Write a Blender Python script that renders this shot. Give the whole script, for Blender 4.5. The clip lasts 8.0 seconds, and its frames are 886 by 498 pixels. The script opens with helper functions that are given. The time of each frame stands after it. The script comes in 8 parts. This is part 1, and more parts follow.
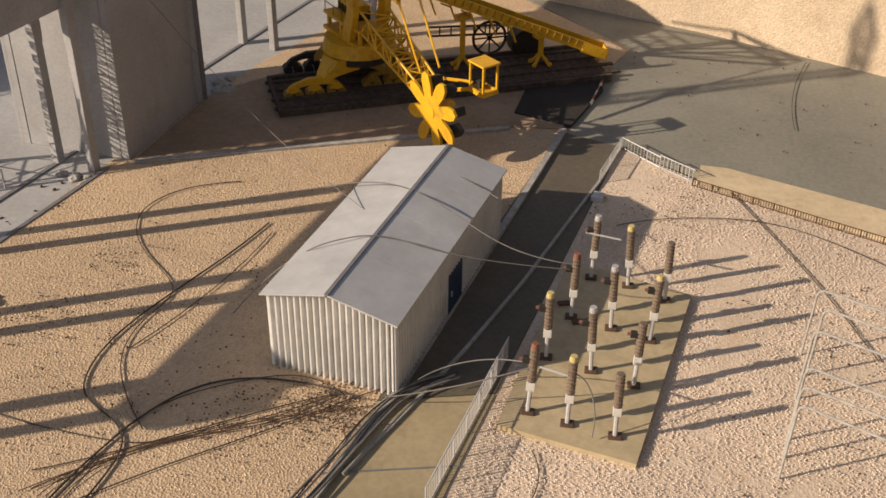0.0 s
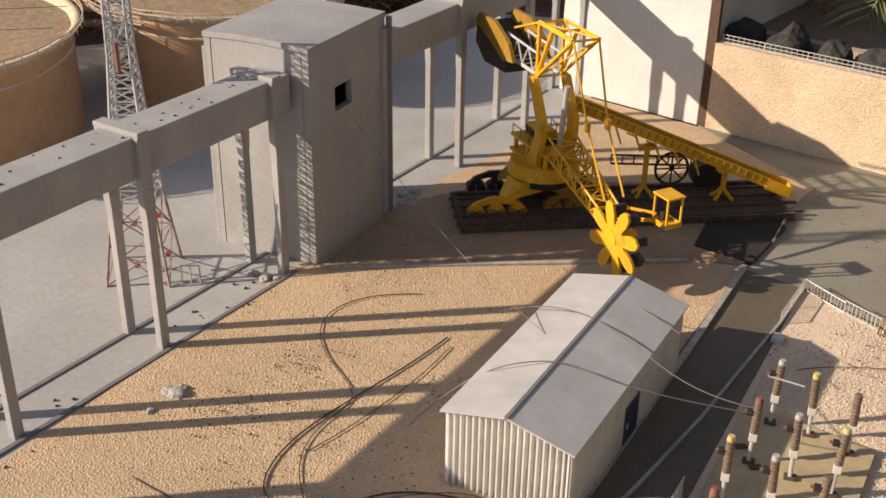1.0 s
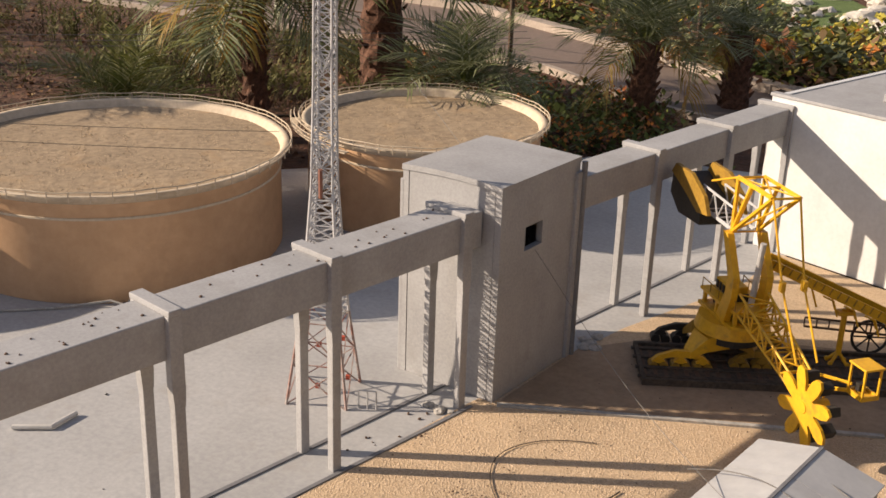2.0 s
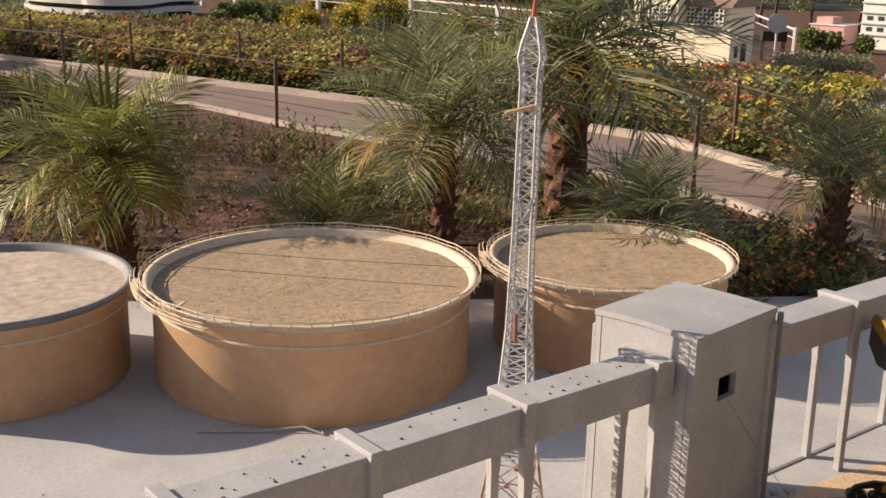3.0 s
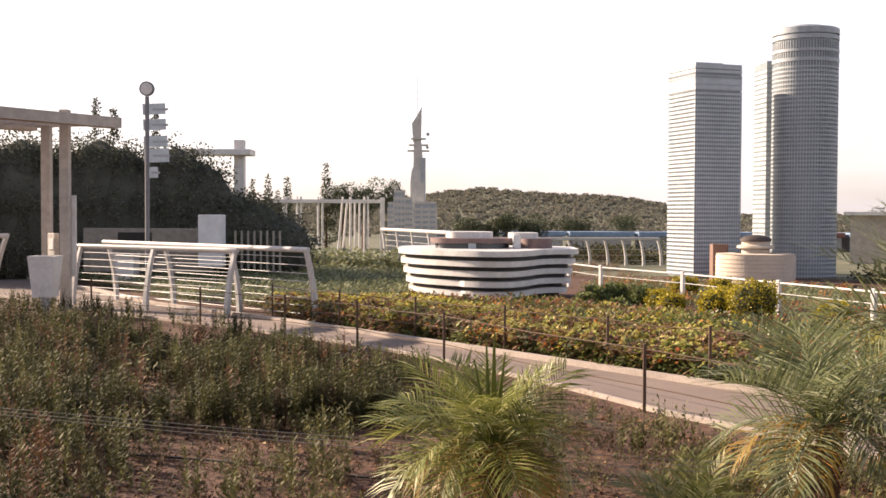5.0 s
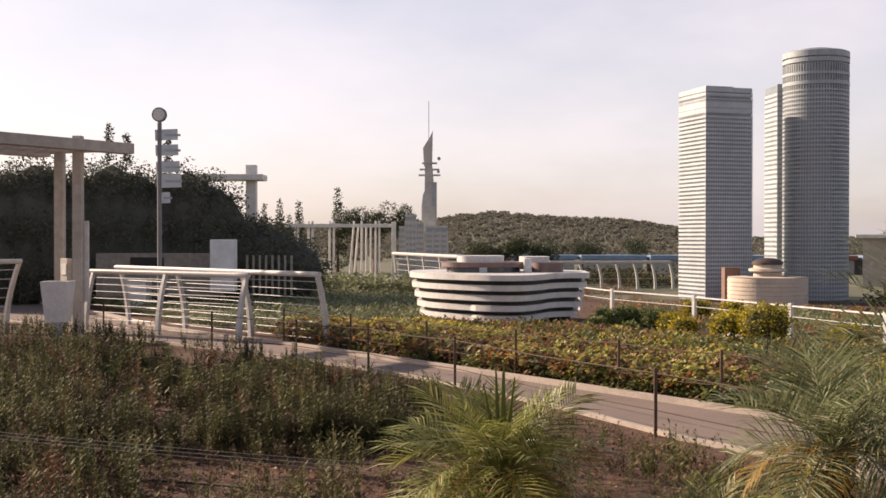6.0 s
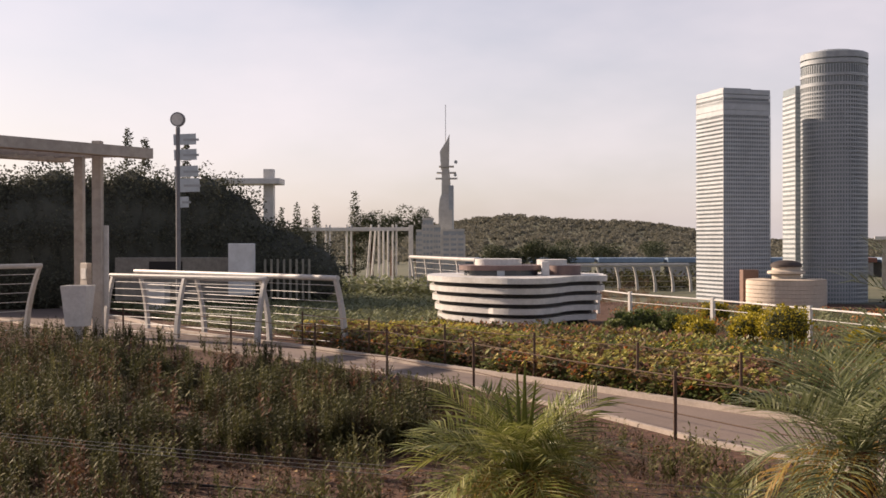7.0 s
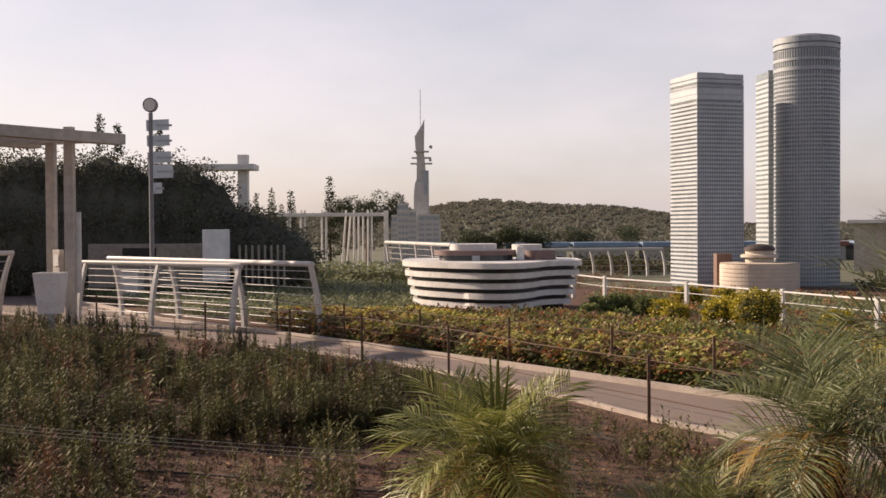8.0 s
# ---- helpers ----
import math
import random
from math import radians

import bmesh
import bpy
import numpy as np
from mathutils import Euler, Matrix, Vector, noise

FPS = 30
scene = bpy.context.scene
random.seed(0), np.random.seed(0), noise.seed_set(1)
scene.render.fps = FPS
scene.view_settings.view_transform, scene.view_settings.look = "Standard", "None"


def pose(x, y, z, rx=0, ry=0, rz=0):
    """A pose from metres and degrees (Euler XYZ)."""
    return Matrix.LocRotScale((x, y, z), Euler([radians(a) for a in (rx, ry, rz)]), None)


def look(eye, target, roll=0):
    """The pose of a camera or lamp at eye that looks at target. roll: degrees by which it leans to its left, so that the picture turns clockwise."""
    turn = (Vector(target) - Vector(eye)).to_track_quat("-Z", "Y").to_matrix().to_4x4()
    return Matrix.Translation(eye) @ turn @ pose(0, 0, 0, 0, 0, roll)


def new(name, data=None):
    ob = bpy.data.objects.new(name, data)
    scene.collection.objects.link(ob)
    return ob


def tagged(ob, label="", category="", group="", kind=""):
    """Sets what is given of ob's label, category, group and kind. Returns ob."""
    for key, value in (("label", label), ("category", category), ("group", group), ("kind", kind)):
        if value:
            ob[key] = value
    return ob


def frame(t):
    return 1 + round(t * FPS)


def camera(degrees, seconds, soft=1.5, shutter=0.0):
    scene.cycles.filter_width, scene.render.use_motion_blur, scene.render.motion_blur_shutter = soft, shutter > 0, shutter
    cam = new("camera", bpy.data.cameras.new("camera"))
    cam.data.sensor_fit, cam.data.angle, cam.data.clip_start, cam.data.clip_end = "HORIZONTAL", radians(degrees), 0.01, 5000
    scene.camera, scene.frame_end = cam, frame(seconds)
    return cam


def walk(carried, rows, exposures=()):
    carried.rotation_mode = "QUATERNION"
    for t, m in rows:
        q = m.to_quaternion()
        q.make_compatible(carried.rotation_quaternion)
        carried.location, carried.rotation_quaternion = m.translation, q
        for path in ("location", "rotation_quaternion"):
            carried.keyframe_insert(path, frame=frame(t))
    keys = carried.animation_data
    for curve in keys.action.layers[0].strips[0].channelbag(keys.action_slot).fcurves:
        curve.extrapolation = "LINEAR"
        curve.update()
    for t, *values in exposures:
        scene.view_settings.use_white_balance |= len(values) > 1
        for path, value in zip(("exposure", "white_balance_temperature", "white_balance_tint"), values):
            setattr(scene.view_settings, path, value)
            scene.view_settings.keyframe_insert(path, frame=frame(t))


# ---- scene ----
cam = camera(42.5, 8.0, soft=1.6)
# seconds, eye x y z, yaw, pitch, roll
PATH = [
    (0.0, 0.000, 0.000, 1.500, 8.62, -32.84, -0.55),
    (0.5, -0.047, -0.003, 1.521, 13.51, -30.95, -1.26),
    (1.0, -0.077, -0.033, 1.551, 17.25, -27.55, -0.79),
    (1.2, -0.090, -0.044, 1.556, 18.74, -26.19, -0.97),
    (2.3, -0.113, -0.019, 1.553, 30.24, -19.17, -1.88),
    (2.5, -0.136, -0.032, 1.575, 31.74, -18.12, -1.85),
    (3.0, -0.148, -0.090, 1.644, 35.96, -15.31, -1.08),
    (3.5, -0.149, -0.146, 1.692, 40.47, -12.07, -0.72),
    (4.0, -0.155, -0.183, 1.711, 45.71, -8.29, -0.01),
    (4.5, -0.138, -0.211, 1.739, 50.82, -4.74, 0.19),
    (5.0, -0.139, -0.235, 1.739, 53.72, -1.72, -0.23),
    (5.2, -0.133, -0.236, 1.741, 54.22, -1.19, 0.02),
    (6.5, -0.106, -0.254, 1.747, 54.38, -0.28, 0.04),
    (7.0, -0.105, -0.272, 1.748, 55.13, -0.36, 0.14),
    (7.5, -0.100, -0.268, 1.744, 54.82, -0.83, 0.35),
    (8.0, -0.099, -0.257, 1.753, 53.91, -1.12, 0.38),
]
walk(cam, [(t, pose(x, y, z, 90 + pitch, roll, yaw)) for t, x, y, z, yaw, pitch, roll in PATH],
     exposures=[(0.0, 0.21, 6600, 13), (1.0, 0.46, 6600, 13), (2.5, 0.66, 6600, 14), (3.5, 1.02, 6650, 15), (4.0, 1.32, 6600, 16), (4.5, 1.46, 6650, 17), (5.0, 1.4, 6700, 18), (5.3, 1.25, 6750, 19), (6.5, 0.76, 6750, 19), (8.0, 0.7, 6750, 19)])

# ---- world and sun: low afternoon sun, thin haze ----
SUN_TRAVEL = Vector((0.906, 0.424, -0.45)).normalized()
elev = math.asin(-SUN_TRAVEL.z)
world = bpy.data.worlds.new("world")
scene.world = world
world.use_nodes = True
wn = world.node_tree
sky = wn.nodes.new("ShaderNodeTexSky")
sky.sky_type = "NISHITA"
sky.sun_disc = False
sky.sun_elevation = elev
sky.sun_rotation = math.atan2(-SUN_TRAVEL.x, -SUN_TRAVEL.y)
sky.air_density, sky.dust_density, sky.ozone_density = 1.0, 1.5, 1.5
back = wn.nodes["Background"]
back.inputs["Strength"].default_value = 0.066
haze = wn.nodes.new("ShaderNodeMix")
haze.data_type = "RGBA"
# thin streaks of high cloud in the haze
dirs = wn.nodes.new("ShaderNodeTexCoord")
stretch = wn.nodes.new("ShaderNodeMapping")
stretch.inputs["Scale"].default_value = (1.0, 1.0, 2.6)
stretch.inputs["Rotation"].default_value = (0.25, 0.2, 0.0)
cloud = wn.nodes.new("ShaderNodeTexNoise")
cloud.inputs["Scale"].default_value, cloud.inputs["Detail"].default_value, cloud.inputs["Roughness"].default_value = 2.3, 5.0, 0.55
thin = wn.nodes.new("ShaderNodeMapRange")
for k, v in ((1, 0.36), (2, 0.66), (3, 0.36), (4, 0.66)):
    thin.inputs[k].default_value = v
wn.links.new(dirs.outputs["Generated"], stretch.inputs["Vector"])
wn.links.new(stretch.outputs[0], cloud.inputs["Vector"])
wn.links.new(cloud.outputs["Fac"], thin.inputs[0])
# the haze lies low: full at the horizon, thin overhead
split = wn.nodes.new("ShaderNodeSeparateXYZ")
low = wn.nodes.new("ShaderNodeMapRange")
for k, v in ((1, 0.22), (2, 0.6), (3, 1.0), (4, 0.15)):
    low.inputs[k].default_value = v
veil = wn.nodes.new("ShaderNodeMath")
veil.operation = "MULTIPLY"
wn.links.new(dirs.outputs["Generated"], split.inputs[0])
wn.links.new(split.outputs["Z"], low.inputs[0])
wn.links.new(thin.outputs[0], veil.inputs[0])
wn.links.new(low.outputs[0], veil.inputs[1])
wn.links.new(veil.outputs[0], haze.inputs[0])
haze.inputs[7].default_value = (9.6, 9.0, 9.2, 1)
wn.links.new(sky.outputs["Color"], haze.inputs[6])
wn.links.new(haze.outputs[2], back.inputs["Color"])
lamp = bpy.data.lights.new("sun", "SUN")
lamp.energy, lamp.angle, lamp.color = 5.0, radians(0.6), (1.0, 0.84, 0.64)
sun = new("sun", lamp)
sun.matrix_world = look((-20, -8, 12), Vector((-20, -8, 12)) + SUN_TRAVEL)


# ---- materials ----
def mat(name, c1, c2=None, rough=0.8, metal=0.0, scale=40.0, big=3.0, bump=0.2, dist=0.002, island=0.0, obj=0.0,
        stain=None, stain_amt=0.0, vor=0.0, spec=0.4, mid=(0.35, 0.65)):
    """Two-scale noise colour between c1 and c2, large stains, fine bump; scales in 1/m."""
    m = bpy.data.materials.new(name)
    m.use_nodes = True
    nt = m.node_tree
    b = nt.nodes["Principled BSDF"]
    b.inputs["Roughness"].default_value = rough
    b.inputs["Metallic"].default_value = metal
    b.inputs["Specular IOR Level"].default_value = spec
    c2 = c2 or tuple(v * 0.75 for v in c1)
    tc = nt.nodes.new("ShaderNodeTexCoord")
    def noise_tex(s, detail=4.0, kind="ShaderNodeTexNoise"):
        n = nt.nodes.new(kind)
        n.inputs["Scale"].default_value = s
        if kind == "ShaderNodeTexNoise":
            n.inputs["Detail"].default_value = detail
            n.inputs["Roughness"].default_value = 0.65
        nt.links.new(tc.outputs["Object"], n.inputs["Vector"])
        return n
    def ramp(sock, a, z, ca, cz):
        r = nt.nodes.new("ShaderNodeValToRGB")
        r.color_ramp.elements[0].position, r.color_ramp.elements[1].position = a, z
        r.color_ramp.elements[0].color, r.color_ramp.elements[1].color = (*ca, 1), (*cz, 1)
        nt.links.new(sock, r.inputs["Fac"])
        return r
    def mix(fac, a, z, kind="MIX"):
        x = nt.nodes.new("ShaderNodeMix")
        x.data_type, x.blend_type = "RGBA", kind
        if isinstance(fac, float):
            x.inputs["Factor"].default_value = fac
        else:
            nt.links.new(fac, x.inputs["Factor"])
        for s, v in (("A", a), ("B", z)):
            sock = [q for q in x.inputs if q.name == s and q.type == "RGBA"][0]
            if isinstance(v, tuple):
                sock.default_value = (*v, 1)
            else:
                nt.links.new(v, sock)
        return [q for q in x.outputs if q.type == "RGBA"][0]
    fine = noise_tex(scale)
    if vor:
        v = noise_tex(vor, kind="ShaderNodeTexVoronoi")
        bw = nt.nodes.new("ShaderNodeRGBToBW")
        nt.links.new(v.outputs["Color"], bw.inputs["Color"])
        col = ramp(bw.outputs[0], 0.15, 0.85, c1, c2).outputs["Color"]
    else:
        col = ramp(fine.outputs["Fac"], mid[0], mid[1], c1, c2).outputs["Color"]
    large = noise_tex(big, 6.0)
    lr = ramp(large.outputs["Fac"], 0.3, 0.7, (0.78, 0.78, 0.78), (1.12, 1.12, 1.12))
    col = mix(0.8, col, lr.outputs["Color"], "MULTIPLY")
    if stain:
        sn = noise_tex(big * 2.3, 8.0)
        sr = ramp(sn.outputs["Fac"], 0.55, 0.68, (0, 0, 0), (stain_amt,) * 3)
        col = mix(sr.outputs["Color"], col, stain)
    if island or obj:
        src = nt.nodes.new("ShaderNodeNewGeometry" if island else "ShaderNodeObjectInfo")
        k = island or obj
        rr = ramp(src.outputs["Random Per Island" if island else "Random"], 0.0, 1.0, (1 - k,) * 3, (1 + k,) * 3)
        col = mix(1.0, col, rr.outputs["Color"], "MULTIPLY")
    nt.links.new(col, b.inputs["Base Color"])
    if bump:
        bn = nt.nodes.new("ShaderNodeBump")
        bn.inputs["Strength"].default_value, bn.inputs["Distance"].default_value = bump, dist
        nt.links.new(v.outputs["Distance"] if vor else fine.outputs["Fac"], bn.inputs["Height"])
        nt.links.new(bn.outputs["Normal"], b.inputs["Normal"])
    return m


def leaf_mat(name, colours, rough=0.55, through_light=0.25, source="island", clump=0.0):
    """Foliage: each island or object takes its own colour from the ramp."""
    m = bpy.data.materials.new(name)
    m.use_nodes = True
    nt = m.node_tree
    b = nt.nodes["Principled BSDF"]
    src = nt.nodes.new("ShaderNodeNewGeometry" if source == "island" else "ShaderNodeObjectInfo")
    r = nt.nodes.new("ShaderNodeValToRGB")
    el = r.color_ramp.elements
    while len(el) < len(colours):
        el.new(0.5)
    for i, c in enumerate(colours):
        el[i].position, el[i].color = i / (len(colours) - 1), (*c, 1)
    fac = src.outputs["Random Per Island" if source == "island" else "Random"]
    if clump:
        # whole plants lean to one colour, single leaves vary a little
        tc = nt.nodes.new("ShaderNodeTexCoord")
        nz = nt.nodes.new("ShaderNodeTexNoise")
        nz.inputs["Scale"].default_value = clump
        nz.inputs["Detail"].default_value = 2.0
        nt.links.new(tc.outputs["Object"], nz.inputs["Vector"])
        mr = nt.nodes.new("ShaderNodeMapRange")
        mr.inputs[1].default_value, mr.inputs[2].default_value = 0.3, 0.7
        nt.links.new(nz.outputs["Fac"], mr.inputs[0])
        mx = nt.nodes.new("ShaderNodeMix")
        mx.inputs[0].default_value = 0.4
        nt.links.new(mr.outputs[0], mx.inputs[2])
        nt.links.new(fac, mx.inputs[3])
        fac = mx.outputs[0]
    nt.links.new(fac, r.inputs["Fac"])
    nt.links.new(r.outputs["Color"], b.inputs["Base Color"])
    b.inputs["Roughness"].default_value = rough
    b.inputs["Specular IOR Level"].default_value = 0.25
    t = nt.nodes.new("ShaderNodeBsdfTranslucent")
    nt.links.new(r.outputs["Color"], t.inputs["Color"])
    mx = nt.nodes.new("ShaderNodeMixShader")
    mx.inputs[0].default_value = through_light
    nt.links.new(b.outputs[0], mx.inputs[1])
    nt.links.new(t.outputs[0], mx.inputs[2])
    nt.links.new(mx.outputs[0], nt.nodes["Material Output"].inputs["Surface"])
    return m


CONCRETE = mat("grey_painted_concrete", (0.38, 0.38, 0.39), (0.32, 0.32, 0.33), 0.75, scale=120, big=4, bump=0.15, stain=(0.26, 0.25, 0.24), stain_amt=0.45)
APRON = mat("grey_apron_concrete", (0.43, 0.43, 0.43), (0.36, 0.36, 0.37), 0.8, scale=60, big=2.2, bump=0.1, stain=(0.33, 0.31, 0.29), stain_amt=0.5)
GRAVEL_BED = mat("tan_gravel_bed", (0.6, 0.45, 0.30), (0.48, 0.35, 0.225), 0.9, vor=190, big=3.5, bump=0.6, dist=0.003, stain=(0.36, 0.28, 0.2), stain_amt=0.35)
GRAVEL_PINK = mat("pinkish_gravel_bed", (0.74, 0.61, 0.48), (0.6, 0.47, 0.35), 0.9, vor=220, big=3.0, bump=0.45, dist=0.002, stain=(0.6, 0.43, 0.27), stain_amt=0.5)
PEBBLE = mat("tan_pebble", (0.67, 0.525, 0.38), (0.57, 0.435, 0.305), 0.85, scale=90, big=2.5, bump=0.0, island=0.13)
PEBBLE_PINK = mat("pink_pebble", (0.86, 0.75, 0.65), (0.74, 0.635, 0.54), 0.85, scale=90, big=2.5, bump=0.0, island=0.13)
ROAD_TAN = mat("tan_road_concrete", (0.4, 0.325, 0.2), (0.33, 0.265, 0.16), 0.75, scale=80, big=5, bump=0.08, stain=(0.2, 0.16, 0.1), stain_amt=0.5)
# same lane concrete as the tan one, darkened to carry the hut's shadow
ROAD_SHADED = mat("shadow_darkened_road_concrete", (0.14, 0.12, 0.09), (0.105, 0.09, 0.067), 0.7, scale=80, big=5, bump=0.08, stain=(0.13, 0.11, 0.085), stain_amt=0.4)
YARD = mat("grey_green_yard_concrete", (0.27, 0.26, 0.22), (0.22, 0.21, 0.175), 0.7, scale=70, big=2.5, bump=0.06, stain=(0.17, 0.16, 0.13), stain_amt=0.5)
KERB = mat("pale_kerb", (0.45, 0.43, 0.4), (0.3, 0.29, 0.27), 0.8, scale=60, big=8, bump=0.2, stain=(0.2, 0.19, 0.17), stain_amt=0.6)
STRIP = mat("pale_sandy_concrete", (0.66, 0.54, 0.36), (0.58, 0.46, 0.3), 0.8, scale=50, big=6, bump=0.1, stain=(0.4, 0.26, 0.15), stain_amt=0.4)
PAD = mat("tan_pad", (0.5, 0.41, 0.26), (0.42, 0.34, 0.21), 0.75, scale=40, big=6, bump=0.1, stain=(0.3, 0.22, 0.13), stain_amt=0.5)
ROOF = mat("light_grey_sheet_roof", (0.5, 0.5, 0.5), (0.45, 0.45, 0.46), 0.5, scale=30, big=5, bump=0.05, stain=(0.38, 0.37, 0.36), stain_amt=0.4)
CORRUGATED = mat("white_corrugated_wall", (0.72, 0.71, 0.69), (0.64, 0.63, 0.61), 0.6, scale=50, big=8, bump=0.05, stain=(0.45, 0.42, 0.38), stain_amt=0.3)
WHITEWALL = mat("white_plaster", (0.66, 0.67, 0.68), (0.6, 0.61, 0.62), 0.7, scale=60, big=3, bump=0.08, stain=(0.5, 0.5, 0.48), stain_amt=0.3)
STUCCO = mat("pebbledash_stucco", (0.66, 0.54, 0.4), (0.53, 0.42, 0.3), 0.9, vor=170, big=4, bump=0.5, dist=0.004, stain=(0.42, 0.3, 0.2), stain_amt=0.4)
TANK = mat("tan_painted_tank", (0.58, 0.37, 0.22), (0.53, 0.33, 0.19), 0.6, scale=25, big=4, bump=0.05, stain=(0.46, 0.29, 0.17), stain_amt=0.5)
TANK_RIM = mat("cream_rim", (0.6, 0.5, 0.38), (0.5, 0.41, 0.3), 0.7, scale=50, big=6, bump=0.1, stain=(0.36, 0.29, 0.2), stain_amt=0.5)
RIM_GREY = mat("grey_rim", (0.2, 0.2, 0.21), (0.16, 0.16, 0.17), 0.6, scale=50, big=6, bump=0.1)
TANK_TOP = mat("sandy_tank_roof", (0.4, 0.305, 0.2), (0.23, 0.168, 0.11), 0.9, scale=34, big=2.2, bump=0.9, dist=0.004, stain=(0.36, 0.24, 0.13), stain_amt=0.7, mid=(0.3, 0.7))
YELLOW = mat("yellow_machine_paint", (0.76, 0.42, 0.016), (0.66, 0.35, 0.014), 0.5, scale=60, big=9, bump=0.05, stain=(0.3, 0.17, 0.03), stain_amt=0.6)
BLACK = mat("black_machine_parts", (0.02, 0.018, 0.016), (0.035, 0.03, 0.026), 0.6, scale=80, big=9, bump=0.1)
TRACK = mat("dusty_dark_track_bed", (0.1, 0.075, 0.057), (0.05, 0.039, 0.031), 0.95, scale=70, big=6, bump=0.6, stain=(0.16, 0.115, 0.08), stain_amt=0.6)
# coal-black finish; also serves as painted shade at the lane end and plinth
COAL_SHADE = mat("coal_shade_black", (0.035, 0.03, 0.028), (0.02, 0.018, 0.017), 0.9, scale=120, big=5, bump=0.5)
STEEL = mat("galvanised_steel", (0.55, 0.55, 0.55), (0.45, 0.45, 0.46), 0.45, metal=0.3, scale=80, big=10, bump=0.05)
MASTWHITE = mat("white_mast_paint", (0.52, 0.52, 0.53), (0.44, 0.44, 0.45), 0.5, scale=80, big=10, bump=0.05)
RED = mat("red_paint", (0.45, 0.09, 0.05), (0.36, 0.07, 0.04), 0.5, scale=80, big=10, bump=0.05)
DULLRED = mat("dull_red_mast_paint", (0.3, 0.13, 0.1), (0.4, 0.36, 0.34), 0.7, scale=30, big=14, bump=0.05)
RUST = mat("rusty_steel", (0.12, 0.07, 0.045), (0.08, 0.05, 0.035), 0.85, scale=60, big=10, bump=0.3)
CABLE = mat("dark_cable", (0.06, 0.05, 0.045), (0.045, 0.04, 0.035), 0.6, scale=60, big=10, bump=0.0)
BLUE = mat("blue_door_paint", (0.012, 0.03, 0.09), (0.009, 0.024, 0.075), 0.5, scale=60, big=10, bump=0.05)
BROWNPOLE = mat("brown_insulator", (0.2, 0.15, 0.11), (0.12, 0.09, 0.07), 0.6, scale=120, big=20, bump=0.3)
TERRA = mat("terracotta", (0.26, 0.11, 0.075), (0.2, 0.085, 0.06), 0.6, scale=60, big=10, bump=0.1)
CREAM = mat("cream_cap", (0.58, 0.48, 0.22), (0.5, 0.41, 0.18), 0.5, scale=60, big=10, bump=0.0)
SOIL = mat("red_brown_soil", (0.125, 0.056, 0.031), (0.048, 0.022, 0.013), 0.95, scale=16, big=1.1, bump=1.0, dist=0.03, stain=(0.13, 0.072, 0.048), stain_amt=0.5)
FIELD = mat("far_field", (0.13, 0.125, 0.075), (0.08, 0.09, 0.05), 0.95, scale=0.5, big=0.05, bump=0.2, dist=0.1)
PATHMAT = mat("pink_path_paving", (0.2, 0.15, 0.124), (0.165, 0.124, 0.102), 0.85, scale=30, big=0.8, bump=0.15, stain=(0.18, 0.137, 0.112), stain_amt=0.5)
PATHKERB = mat("pale_path_kerb", (0.42, 0.35, 0.295), (0.33, 0.275, 0.23), 0.85, scale=30, big=2, bump=0.2)
# white rail paint with backlit shade and haze in its grey, plus stains
RAILPAINT = mat("backlight_greyed_rail_paint", (0.5, 0.48, 0.46), (0.4, 0.385, 0.365), 0.5, scale=20, big=2.5, bump=0.05, stain=(0.3, 0.28, 0.25), stain_amt=0.4)
WHITEPAINT = mat("white_rail_paint", (0.66, 0.64, 0.61), (0.57, 0.55, 0.52), 0.45, scale=20, big=3, bump=0.03)
OLDSTONE = mat("cream_stone", (0.58, 0.5, 0.41), (0.5, 0.42, 0.34), 0.8, scale=25, big=2, bump=0.15)
GLASSDARK = mat("dark_window_glass", (0.035, 0.045, 0.055), (0.05, 0.06, 0.07), 0.2, scale=3, big=1, bump=0.0, spec=0.6)
LAVA = mat("black_lava_rock", (0.05, 0.048, 0.047), (0.022, 0.022, 0.022), 0.9, scale=35, big=8, bump=0.8, dist=0.01)
BARK = mat("palm_trunk_bark", (0.16, 0.078, 0.05), (0.06, 0.03, 0.02), 0.95, scale=45, big=8, bump=1.0, dist=0.01)
PALM = leaf_mat("palm_leaf", [(0.086, 0.101, 0.025), (0.144, 0.163, 0.039), (0.218, 0.23, 0.06), (0.322, 0.316, 0.103), (0.483, 0.46, 0.23)], rough=0.45, through_light=0.36)
PALM_GREY = leaf_mat("grey_green_palm_leaf", [(0.088, 0.105, 0.047), (0.135, 0.158, 0.073), (0.194, 0.216, 0.105), (0.293, 0.31, 0.176), (0.445, 0.456, 0.304)], rough=0.42, through_light=0.36)
PALM_DRY = leaf_mat("dry_palm_leaf", [(0.13, 0.125, 0.028), (0.27, 0.19, 0.035), (0.28, 0.13, 0.03), (0.3, 0.2, 0.05)], rough=0.5, through_light=0.3)
SCRUB = leaf_mat("scrub_leaf", [(0.03, 0.031, 0.014), (0.047, 0.047, 0.018), (0.072, 0.072, 0.026), (0.126, 0.118, 0.049)], rough=0.75, clump=2.2)
SCRUB_BROWN = leaf_mat("brown_scrub_leaf", [(0.05, 0.032, 0.02), (0.084, 0.049, 0.029), (0.05, 0.045, 0.02), (0.143, 0.076, 0.04)], rough=0.8, clump=2.0)
WEEDGREEN = leaf_mat("weed_leaf", [(0.059, 0.057, 0.018), (0.092, 0.092, 0.029), (0.143, 0.136, 0.049), (0.21, 0.189, 0.084)], rough=0.7, clump=2.5)
